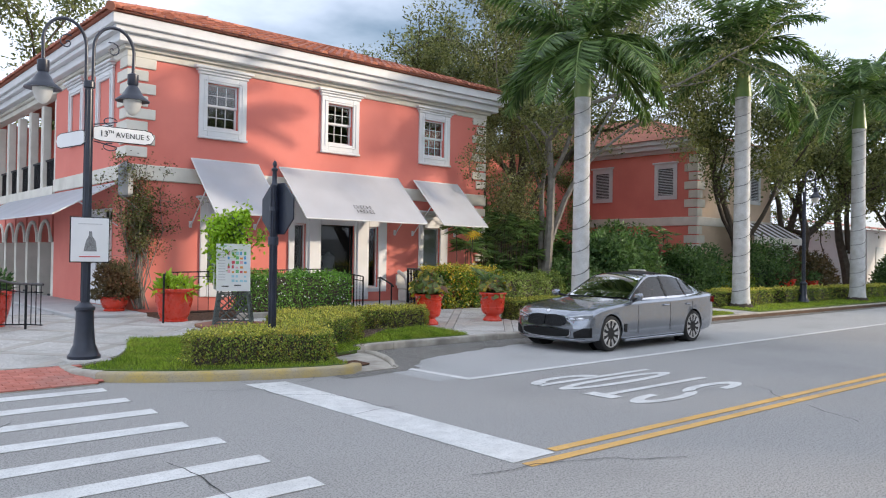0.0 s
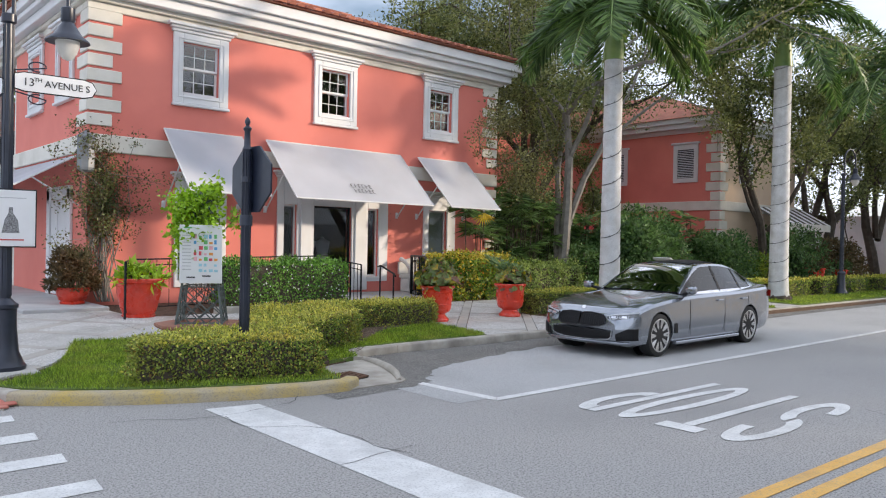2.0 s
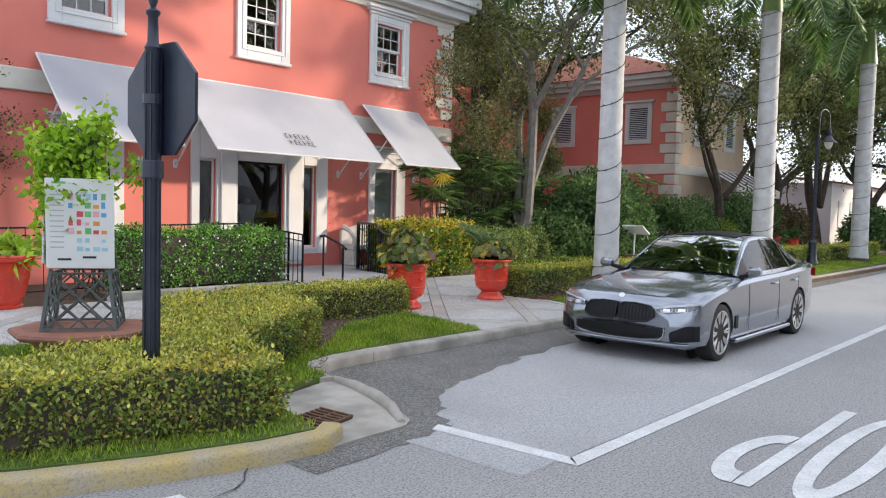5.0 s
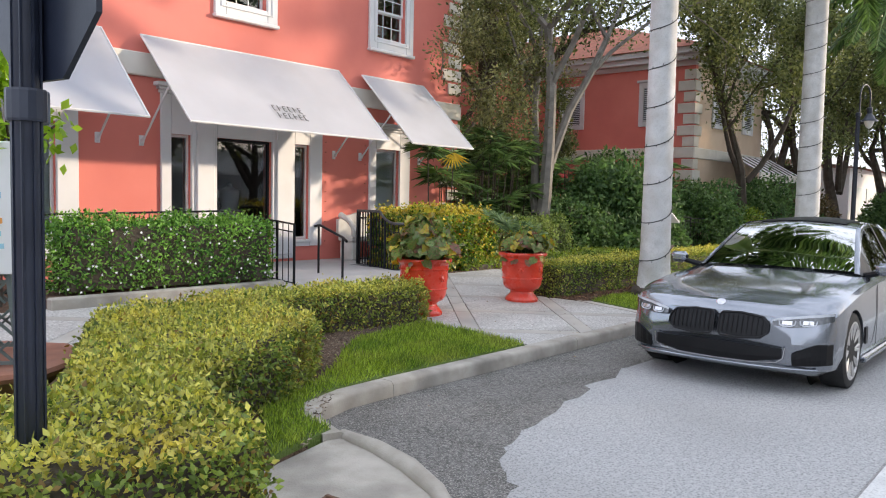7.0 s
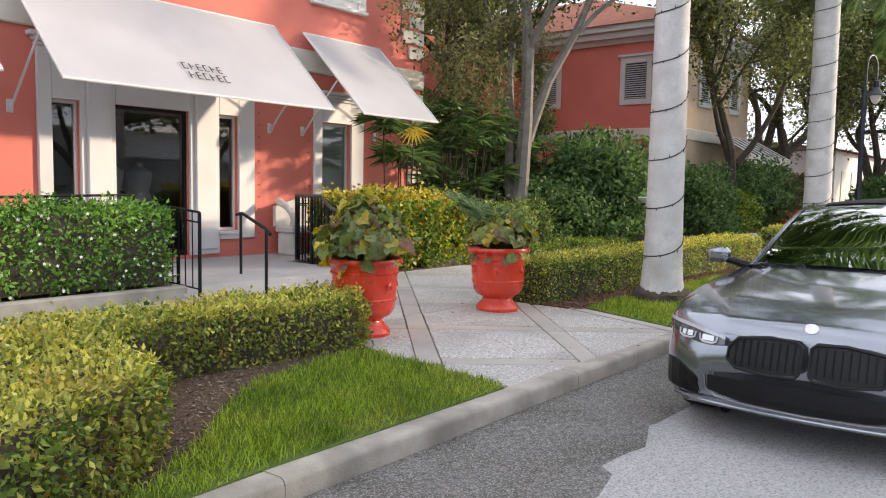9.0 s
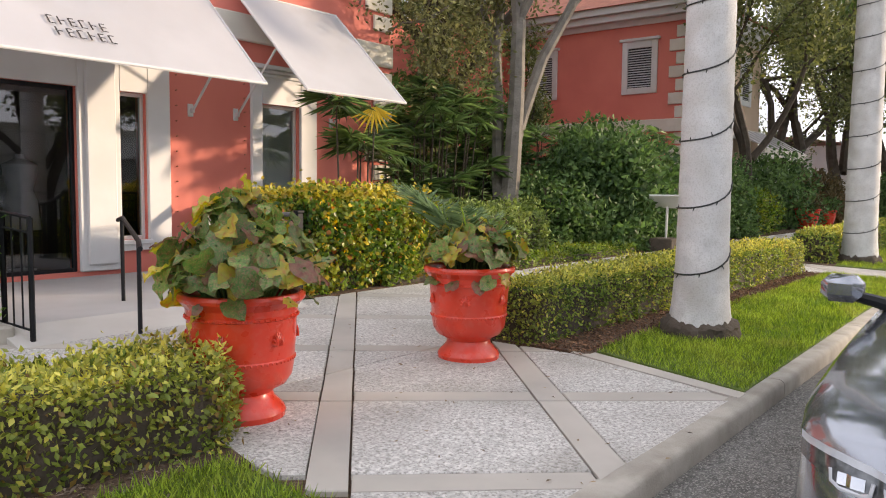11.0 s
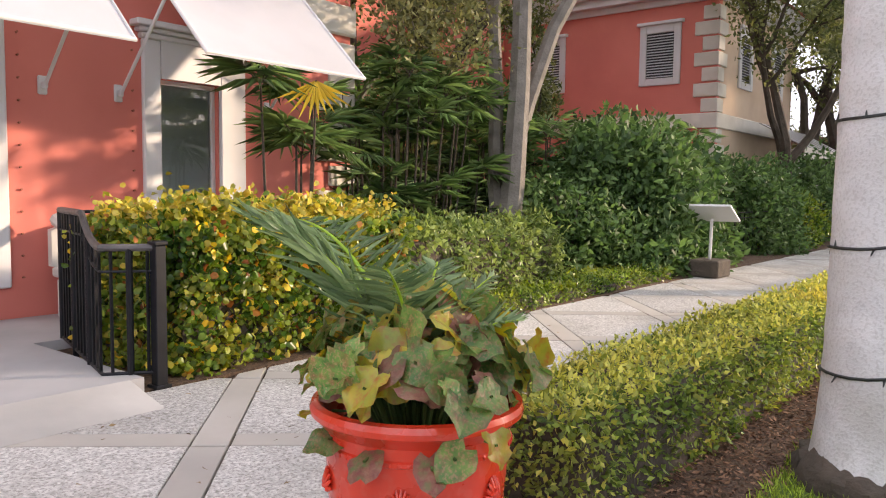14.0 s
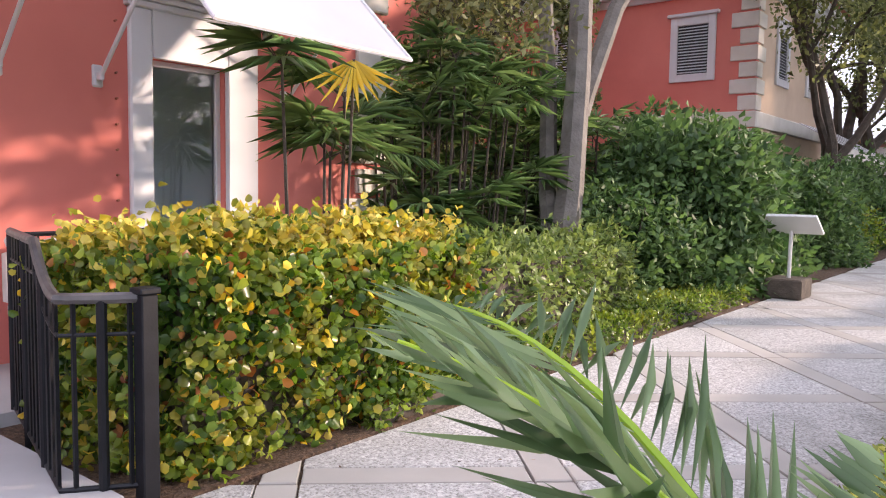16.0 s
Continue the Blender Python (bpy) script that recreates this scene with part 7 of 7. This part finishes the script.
part("leaves", leaves_on("leaves", rng4, pos, unit(rng4.normal(0, 1, (3000, 3)) + [0, 0, -0.4]), 0.082, LEAF_VINE, None, 0.6, 0.65), None, vine)
b = Build()
for q in range(9):
    b.tube([(rng4.normal(0, 0.12), rng4.normal(0, 0.1), -0.7 + 0.2 * q / 9), (rng4.normal(0, 0.15), rng4.normal(0, 0.12), 0.1), (rng4.normal(0, 0.2), rng4.normal(0, 0.15), 0.7)], 0.008, 5)
tagged(part("stem_tangle", b, BARK_DARK, vine), kind="stuff")


# ---- fences and rails ----
def railing(pts, top, label, foot=None, step=0.13, double=True, name="fence", thick=0.011):
    """An iron fence along ground points: posts, two rails and square bars."""
    f = thing(name, label, "fence", None, "iron fences")
    for (ax, ay, az), (bx, by, bz) in zip(pts, pts[1:]):
        ln = math.hypot(bx - ax, by - ay)
        n_ = max(int(ln / step), 1)
        up = lambda s, h: (ax + (bx - ax) * s, ay + (by - ay) * s, az + (bz - az) * s + h)
        for h in ((top, top - 0.12, 0.1) if double else (top, 0.1)):
            part("rail", Build().tube([up(0, h), up(1, h)], 0.016 if h == top else 0.011, 6), BLACK_IRON, f)
        for k in range(n_ + 1):
            big_ = k in (0, n_)
            part("post" if big_ else "bar", Build().tube([up(k / n_, 0 if big_ else 0.1), up(k / n_, top)], 0.022 if big_ else thick * 0.7, 6 if big_ else 4), BLACK_IRON, f)
    return f


railing([(5.15, 15.35, 0.25), (5.6, 16.35, 0.27), (10.3, 16.38, 0.36)], 1.08, "black iron fence behind the jasmine hedge", step=0.26)
railing([(10.3, 16.38, 0.36), (10.42, 15.62, 0.30), (10.5, 15.3, 0.26)], 1.0, "black iron fence return beside the landing", step=0.09)


def swoop_fence(p0, p1, p2, z, label, start=1.32, end=0.98):
    """A fence whose top rail drops in a curve to a lower end."""
    f = thing("fence", label, "fence", None, "iron fences")
    n_ = 20
    a, c, e = Vector(p0), Vector(p1), Vector(p2)
    path = [a.lerp(c, k / n_) for k in range(n_)] + [c.lerp(e, k / 8) for k in range(9)]
    dist = [0.0]
    for q, r_ in zip(path, path[1:]):
        dist.append(dist[-1] + (r_ - q).length)
    d1 = dist[n_]

    def height(d):
        if d < d1 * 0.60:
            return start
        if d > d1 * 0.98:
            return end
        t = (d - d1 * 0.60) / (d1 * 0.38)
        return start + (end - start) * (math.sin(t * math.pi / 2) ** 0.8)
    top_pts = [(q.x, q.y, z + height(d)) for q, d in zip(path, dist)]
    b = Build().tube(top_pts, 0.026, 8)
    part("handrail", b, surf("worn_handrail", (0.05, 0.045, 0.045), (0.11, 0.10, 0.095), 9, 0.45, bump=0.1) if "worn_handrail" not in bpy.data.materials else bpy.data.materials["worn_handrail"], f, "worn curved handrail", True)
    part("rail", Build().tube([(q.x, q.y, z + 0.1) for q in path], 0.013, 6), BLACK_IRON, f)
    part("rail", Build().tube([(q.x, q.y, z + height(d) - 0.16) for q, d in zip(path, dist)], 0.01, 6), BLACK_IRON, f)
    total, k, i = dist[-1], 0, 0
    for s in np.arange(0, total + 0.01, 0.115):
        j = int(np.clip(np.searchsorted(dist, s) - 1, 0, len(path) - 2))
        q = path[j].lerp(path[j + 1], (s - dist[j]) / max(dist[j + 1] - dist[j], 1e-6))
        post = k % 5 == 0
        part("post" if post else "bar", Build().tube([(q.x, q.y, z - (0.02 if post else -0.1)), (q.x, q.y, z + height(s) - 0.01)], 0.024 if post else 0.012, 8 if post else 4), BLACK_IRON, f)
        k += 1
    return f


swoop_fence((13.66, 17.35, 0), (13.24, 15.86, 0), (13.54, 15.64, 0), 0.27, "black iron fence with a swooping worn handrail", 1.16, 0.95)
railing([(13.70, 17.35, 0.36), (14.9, 17.4, 0.36)], 1.05, "black iron fence behind the bench", step=0.12)
end_post = thing("fence_post", "thick black iron post at the fence's end", "fence post", pose(13.53, 15.65, 0.255))
part("shaft", Build().box(-0.04, 0.04, -0.04, 0.04, 0.0, 0.98, 0.006), BLACK_IRON, end_post)
part("foot_plate", Build().box(-0.06, 0.06, -0.06, 0.06, 0.0, 0.03, 0.004), BLACK_IRON, end_post)
part("cap", Build().box(-0.05, 0.05, -0.05, 0.05, 0.981, 1.01, 0.006), BLACK_IRON, end_post)
hr = thing("handrail", "black iron handrail at the landing step", "handrail", None)
part("post", Build().tube([(11.3, 15.1, 0.25), (11.3, 15.1, 1.05)], 0.02, 8), BLACK_IRON, hr)
part("post", Build().tube([(11.8, 16.3, 0.36), (11.8, 16.3, 1.18)], 0.02, 8), BLACK_IRON, hr)
part("rail", Build().tube([(11.2, 14.9, 1.0), (11.3, 15.1, 1.05), (11.78, 16.25, 1.2), (11.84, 16.45, 1.17)], 0.022, 8), BLACK_IRON, hr, "", True)
swoop_fence((0.3, 16.3, 0), (2.45, 15.4, 0), (2.65, 15.1, 0), 0.25, "black iron gate fence by the side terrace", 1.2, 0.9)
# stone edging of the jasmine bed
solo("bed_wall", Build().box(7.0, 10.42, 15.42, 15.58, 0.1, 0.40, 0.02).box(10.26, 10.42, 15.58, 16.3, 0.1, 0.40, 0.02), KERB, "low weathered stone edge of the jasmine bed", "bed edge", kind="structure")
solo("bed_soil", Build().box(7.0, 10.26, 15.58, 16.3, 0.2, 0.37), SOIL, "dark soil of the raised bed", "soil", kind="structure")

# stone bench by the wall
bn = thing("bench", "pale carved stone bench against the pink wall", "bench", pose(14.78, 18.15, 0.36))
STONE = surf("pale_stone", (0.55, 0.54, 0.51), (0.66, 0.65, 0.62), 4, 0.85, bump=0.4, bscale=60, stain=(0.4, 0.39, 0.36), sscale=3)
part("seat", Build().box(-0.75, 0.75, -0.25, 0.22, 0.40, 0.50, 0.02), STONE, bn)
part("backrest", Build().prism([(-0.75, 0.5), (0.75, 0.5), (0.75, 0.85), (0.5, 0.93), (0.2, 1.0), (-0.2, 1.0), (-0.5, 0.93), (-0.75, 0.85)], -0.28, -0.2, m_up), STONE, bn)
for x in (-0.62, 0.62):
    part("leg", Build().box(x - 0.1, x + 0.1, -0.2, 0.2, 0.0, 0.399, 0.03), STONE, bn)
    part("armrest", Build().tube([(x * 1.12, 0.2, 0.95), (x * 1.12, -0.05, 0.85), (x * 1.12, -0.2, 0.72), (x * 1.12, -0.26, 0.62), (x * 1.12, -0.22, 0.52)], [0.07, 0.06, 0.06, 0.08, 0.07], 8), STONE, bn, "", True)

# menu lectern on a dark box beside the path
lc = thing("menu_stand", "slanted white menu board on a thin post", "sign stand", pose(23.4, 15.45, 0.26))
part("foot", Build().box(-0.3, 0.3, -0.25, 0.25, 0.0, 0.28, 0.02), BARK_DARK, lc, "dark planter box foot")
part("post", Build().tube([(0, 0, 0.28), (0.03, 0, 0.95)], 0.028, 8), STONE, lc)
part("board", Build().box(-0.28, 0.28, -0.38, 0.38, -0.02, 0.02, 0.006, pose(0.05, 0, 1.05, 0, 28)), SIGN_WHITE, lc)
railing([(20.5, 17.3, 0.28), (24.4, 16.7, 0.28), (27.5, 16.4, 0.28)], 1.0, "black iron garden fence among the shrubs", step=0.16)
railing([(27.5, 16.4, 0.28), (41, 16.2, 0.28)], 0.95, "black iron garden fence along the path", step=0.3)

# lettering on the wide awning
tilt = math.degrees(math.atan2(4.37 - 2.84, F - 0.09 - 16.97))
s_ = 0.77
cen_a = Vector((11.95, F - 0.09 + (16.97 - F + 0.09) * s_, 4.37 + (2.84 - 4.37) * s_))
for row_, dz in enumerate((0.1, -0.1)):
    for k in range(6):
        m_ = pose(*(cen_a + Vector((-0.30 + k * 0.115 + 0.03 * row_, math.cos(radians(tilt)) * dz, math.sin(radians(tilt)) * dz))), tilt) @ pose(0, 0, 0.008)
        b = Build().box(-0.036, -0.018, -0.07, 0.07, 0, 0.003)
        for q in ((-0.07, 0.062), (0.0,), (-0.07, 0.0, 0.062))[(k + row_) % 3]:
            b.box(-0.0178, 0.034, q, q + 0.012, 0, 0.003)
        part("printed_mark", Build().add([m_ @ Vector(q) for q in b.v], b.f), INK, big)

# dressed dummies behind the glass
DUMMY = surf("dummy_cloth", (0.45, 0.46, 0.48), (0.6, 0.6, 0.62), 4, 0.8, bump=0.3, bscale=30)
for x, y in ((11.55, F + 0.75), (12.25, F + 1.1)):
    dm = Build().lathe([(0.16, 0.0), (0.17, 0.03), (0.02, 0.05), (0.02, 0.55), (0.24, 0.56), (0.20, 0.95), (0.15, 1.08), (0.2, 1.3), (0.21, 1.42), (0.06, 1.5), (0.05, 1.56)], 20, pose(x, y, 0.36))
    solo("mannequin", dm, DUMMY, "pale dressed shop mannequin behind the glass", "mannequin", "shop mannequins", smooth=True)

# corner lantern and climbing plant
ln_ = thing("wall_lantern", "large grey metal lantern on the building corner", "lantern", pose(5.3, 18.35, 3.2))
part("case", Build().lathe([(0.10, 0.0), (0.17, 0.04), (0.185, 0.1), (0.185, 0.72), (0.21, 0.74), (0.20, 0.78), (0.12, 0.84), (0.03, 0.9)], 8), surf("lantern_zinc", (0.20, 0.21, 0.22), (0.28, 0.29, 0.30), 5, 0.5, metal=0.3, bump=0.1), ln_)
part("arm", Build().tube([(0.0, 0, 0.86), (0.1, 0.2, 0.95), (0.13, 0.33, 0.9)], 0.02, 8), BLACK_IRON, ln_)
cl = thing("climber", "dark half-bare climbing plant on the building corner", "climbing plant", pose(5.75, 18.35, 0.36))
b, tips = Build(), []
for q in range(26):
    x0 = rng4.normal(0, 0.16)
    pts = [(x0 * 0.5, rng4.normal(0, 0.04), 0)]
    for h in np.linspace(0.4, rng4.uniform(2.2, 3.9), 7):
        pts.append((x0 * (0.6 + 0.35 * h) + rng4.normal(0, 0.07), 0.16 + rng4.normal(0, 0.07), h))
    b.tube(pts, [0.016 - 0.0015 * i for i in range(len(pts))], 5)
    tips += pts[4:]
for q in range(34):
    p0 = Vector(tips[rng4.integers(0, len(tips))])
    d = Vector((rng4.normal(0, 0.6), -abs(rng4.normal(0, 0.25)), rng4.normal(0.1, 0.35)))
    b.tube([p0, p0 + d * 0.5, p0 + d + Vector((0, 0, -0.1))], [0.008, 0.006, 0.003], 4)
    tips += [tuple(p0 + d * 0.7), tuple(p0 + d)]
tagged(part("stem_tangle", b, BARK, cl), kind="stuff")
tips = np.array(tips)
k = rng4.integers(0, len(tips), 6500)
pos = tips[k] + rng4.normal(0, 0.12, (6500, 3))
pos[:, 1] = np.minimum(pos[:, 1], 0.26)
part("leaves", leaves_on("leaves", rng4, pos, unit(rng4.normal(0, 1, (6500, 3)) + [0, -0.6, 0]), 0.065, [LEAF_DRY, LEAF_OAK], rng4.integers(0, 2, 6500), 0.7, 0.55), None, cl)

# the side wall: door, awning
dr = thing("door_side", "white panelled double door in the side wall", "door", pose(WX0, 20.6, 0.36, 0, 0, -90), kind="structure")
b = Build()
for x0, x1, z0, z1 in ((-0.98, -0.72, 0.0, 2.55), (0.72, 0.98, 0.0, 2.55), (-0.98, 0.98, 2.3, 2.62)):
    b.box(x0, x1, -0.08, 0.0, z0, z1, 0.015)
part("surround", b, WHITE_TRIM, dr)
for sg in (-1, 1):
    lf = part("door_leaf", Build().box(min(0, sg * 0.715), max(0, sg * 0.715), -0.04, -0.001, 0.02, 2.29, 0.006), WHITE_TRIM, dr)
    for z0, z1 in ((0.2, 0.9), (1.05, 2.1)):
        part("panel", Build().box(min(sg * 0.12, sg * 0.6), max(sg * 0.12, sg * 0.6), -0.052, -0.041, z0, z1, 0.008), WHITE_TRIM, lf)
    part("handle", Build().tube([(sg * 0.06, -0.08, 0.95), (sg * 0.06, -0.08, 1.2)], 0.012, 6), BLACK_IRON, lf)
aw = thing("awning", "long white canvas awning over the side terrace", "awning", None, "white awnings")
x0, x1, y0, y1 = WX0 - 0.03, WX0 - 1.6, 19.1, 31.0
part("canvas", Build().add([(x0, y0, 3.65), (x0, y1, 3.65), (x1, y1, 2.75), (x1, y0, 2.75), (x0, y0, 3.63), (x0, y1, 3.63), (x1, y1, 2.73), (x1, y0, 2.73)], [(0, 1, 2, 3), (7, 6, 5, 4), (0, 3, 7, 4), (1, 5, 6, 2), (2, 6, 7, 3)]), CANVAS, aw)
part("frame", Build().tube([(x0, y0, 3.64), (x1, y0, 2.74), (x1, y1, 2.74), (x0, y1, 3.64)], 0.02, 8), WHITE_TRIM, aw)
part("stay", Build().tube([(WX0 - 0.02, y0 + 0.05, 2.5), (WX0 - 1.0, y0 + 0.05, 3.08)], 0.018, 8), WHITE_TRIM, aw)


# ---- second building and the far street ----
CREAM_WALL = surf("cream_stucco", (0.62, 0.47, 0.33), (0.70, 0.55, 0.40), 1.2, 0.85, bump=0.2, bscale=120, stain=(0.55, 0.4, 0.27), sscale=0.8)
sb = thing("pink_house", "pink two-storey house with cream street side behind trees", "house", pose(0.9, 0.45, 0.12))
part("wall", Build().box(33.0, 33.25, 18.75, 34, 0.1, 7.3), PINK, sb)
part("wall", Build().box(33.25, 41.0, 18.75, 19.0, 0.1, 7.3), CREAM_WALL, sb, "sunlit cream street wall")
part("wall", Build().box(33.25, 41.0, 33.75, 34.0, 0.1, 7.3), PINK, sb)
part("wall", Build().box(40.75, 41.0, 19.0, 33.75, 0.1, 7.3), PINK, sb)
part("wing", Build().box(24.0, 32.99, 26.5, 26.8, 0.1, 7.3), PINK, sb, "pink rear wing")
part("belt_course", Build().box(32.92, 32.999, 18.67, 26.49, 3.5, 3.95, 0.02).box(33.0, 41.0, 18.67, 18.749, 3.5, 3.95, 0.02), CREAM, sb)
for out_, z0, z1 in ((0.1, 7.3, 7.5), (0.35, 7.5, 7.75), (0.5, 7.75, 8.0)):
    part("cornice", Build().box(33.0 - out_, 41.0 + out_, 18.75 - out_, 26.4, z0, z1 - 0.002, 0.01), WHITE_TRIM, sb)
part("roof", Build().add([(32.4, 18.1, 8.0), (41.6, 18.1, 8.0), (41.6, 34.6, 8.0), (32.4, 34.6, 8.0), (36, 24, 10.0), (38, 24, 10.0), (38, 29, 10.0), (36, 29, 10.0)], [(0, 1, 5, 4), (1, 2, 6, 5), (2, 3, 7, 6), (3, 0, 4, 7), (4, 5, 6, 7), (3, 2, 1, 0)]), TILE, sb)
for n_, z in enumerate(np.arange(0.3, 7.0, 0.46)):
    w_ = 0.7 if n_ % 2 else 0.45
    part("quoin", Build().box(32.94, 33.0 + w_, 18.69, 18.75 + w_, z, z + 0.4, 0.015), CREAM, sb)
LOUVRE = surf("white_louvre", (0.62, 0.65, 0.67), (0.7, 0.72, 0.74), 3, 0.5, bump=0)


def louvre_window(m, label):
    w_ = thing("window", label, "window", m, "louvred windows", "structure")
    b = Build()
    for x0, x1, z0, z1 in ((-0.67, -0.45, -0.12, 1.75), (0.45, 0.67, -0.12, 1.75), (-0.45, 0.45, -0.12, 0.1), (-0.45, 0.45, 1.5, 1.75)):
        b.box(x0, x1, -0.07, 0.0, z0, z1, 0.012)
    part("surround", b, WHITE_TRIM, w_)
    part("hood", Build().box(-0.76, 0.76, -0.14, 0.0, 1.752, 1.85, 0.015), WHITE_TRIM, w_)
    # flat dark sheet on the wall paints the shade behind the slats
    part("recess", Build().box(-0.45, 0.45, -0.012, -0.002, 0.1, 1.5), UNLIT_INSIDE, w_)
    for k_ in range(16):
        part("louvre", Build().box(-0.43, 0.43, -0.03, 0.03, -0.006, 0.006, 0.002, pose(0, -0.035, 0.15 + k_ * 0.085, 35)), LOUVRE, w_)
    return w_


for y in (20.55, 24.6):
    louvre_window(pose(33.9, y + 0.45, 5.12, 0, 0, -90), "white louvred window in the pink house")
for x in (35.5, 39.0):
    louvre_window(pose(x + 0.9, 19.2, 5.12), "white louvred window in the cream street wall")
# red court awnings and a striped one on the cream side
for i, (x0, x1, y0, y1, z0, z1) in enumerate(((24.5, 31.5, 24.0, 26.4, 2.6, 3.4), (29.5, 32.8, 20.0, 24.0, 2.3, 2.9))):
    ra = thing("awning", "red canvas awning in the garden court", "awning", None, "red awnings")
    part("canvas", Build().add([(x0, y1, z1), (x1, y1, z1), (x1, y0, z0), (x0, y0, z0), (x0, y1, z1 - 0.03), (x1, y1, z1 - 0.03), (x1, y0, z0 - 0.03), (x0, y0, z0 - 0.03)], [(3, 2, 1, 0), (4, 5, 6, 7), (0, 1, 5, 4), (2, 3, 7, 6), (1, 2, 6, 5), (3, 0, 4, 7)]), surf("red_canvas", (0.5, 0.04, 0.04), (0.6, 0.07, 0.06), 3, 0.8, bump=0.1), ra)
    for x in (x0 + 0.1, x1 - 0.1):
        part("pole", Build().tube([(x, y0 + 0.05, 0.25), (x, y0 + 0.05, z0)], 0.03, 6), BLACK_IRON, ra)
sa = thing("awning", "striped awning on the cream street wall", "awning", None)
for k_ in range(14):
    x0 = 36.0 + k_ * 0.4
    part("stripe", Build().add([(x0, 18.6, 3.9), (x0 + 0.399, 18.6, 3.9), (x0 + 0.399, 17.2, 3.1), (x0, 17.2, 3.1)], [(3, 2, 1, 0)]), WHITE_TRIM if k_ % 2 else BARK_DARK, sa)
part("valance", Build().box(36.0, 41.6, 17.17, 17.2, 2.75, 3.1), CREAM, sa)
fh = thing("white_house", "white shop building far down the street", "house")
part("wall", Build().box(52, 80, 17.5, 17.8, 0.1, 4.0), SIGN_WHITE, fh)
part("wall", Build().box(51.7, 52, 17.5, 30, 0.1, 4.0), SIGN_WHITE, fh)
part("roof", Build().add([(51.2, 16.9, 4.0), (80.5, 16.9, 4.0), (80.5, 30, 5.8), (51.2, 30, 5.8)], [(0, 1, 2, 3)]), TILE, fh)
for k_ in range(9):
    part("window", Build().box(53.2 + k_ * 2.6, 54.6 + k_ * 2.6, 17.46, 17.499, 1.0, 2.9, 0.01), BLIND, fh)
# low pale shop row across the street, behind the walker
ac = thing("shop_row", "long pale one-storey shop row across the street", "house")
part("wall", Build().box(-25, 75, -18.3, -18.0, 0.0, 4.6), SIGN_WHITE, ac)
part("parapet", Build().box(-25, 75, -18.35, -17.8, 4.6, 5.0, 0.03), CREAM, ac)
for k_ in range(24):
    part("window", Build().box(-23 + k_ * 4.0, -20.2 + k_ * 4.0, -18.0, -17.95, 0.6, 2.8, 0.01), BLIND, ac)
part("canopy", Build().box(-25, 75, -17.95, -16.2, 3.1, 3.3, 0.03), SIGN_WHITE, ac)
kerb([(75, -4.3), (20, -4.3), (-25, -4.3)], 0.2, 0.13, "grey concrete kerb across the street", KERB)
# unseen trees added to keep low sun off the road and lower front
for seed, x, y in ((61, 10.5, -9.5), (62, 17.5, -9.0), (63, 24.5, -10.0), (64, 31.5, -9.2), (66, 62.0, -9.5)):
    tree(seed, x, y, [(0.0, (0.05, 0.0, 1), 5.2, 0.3), (2.4, (0.6, 0.1, 0.8), 4.4, 0.2), (2.2, (-0.6, 0.0, 0.8), 4.4, 0.2), (2.6, (0.0, -0.5, 0.8), 4.0, 0.2)], "unseen tree added across the street to block low sun", LEAF_OAK, 15000, 0.32, 0.85, BARK_DARK, foot=0.0, low=1.8)
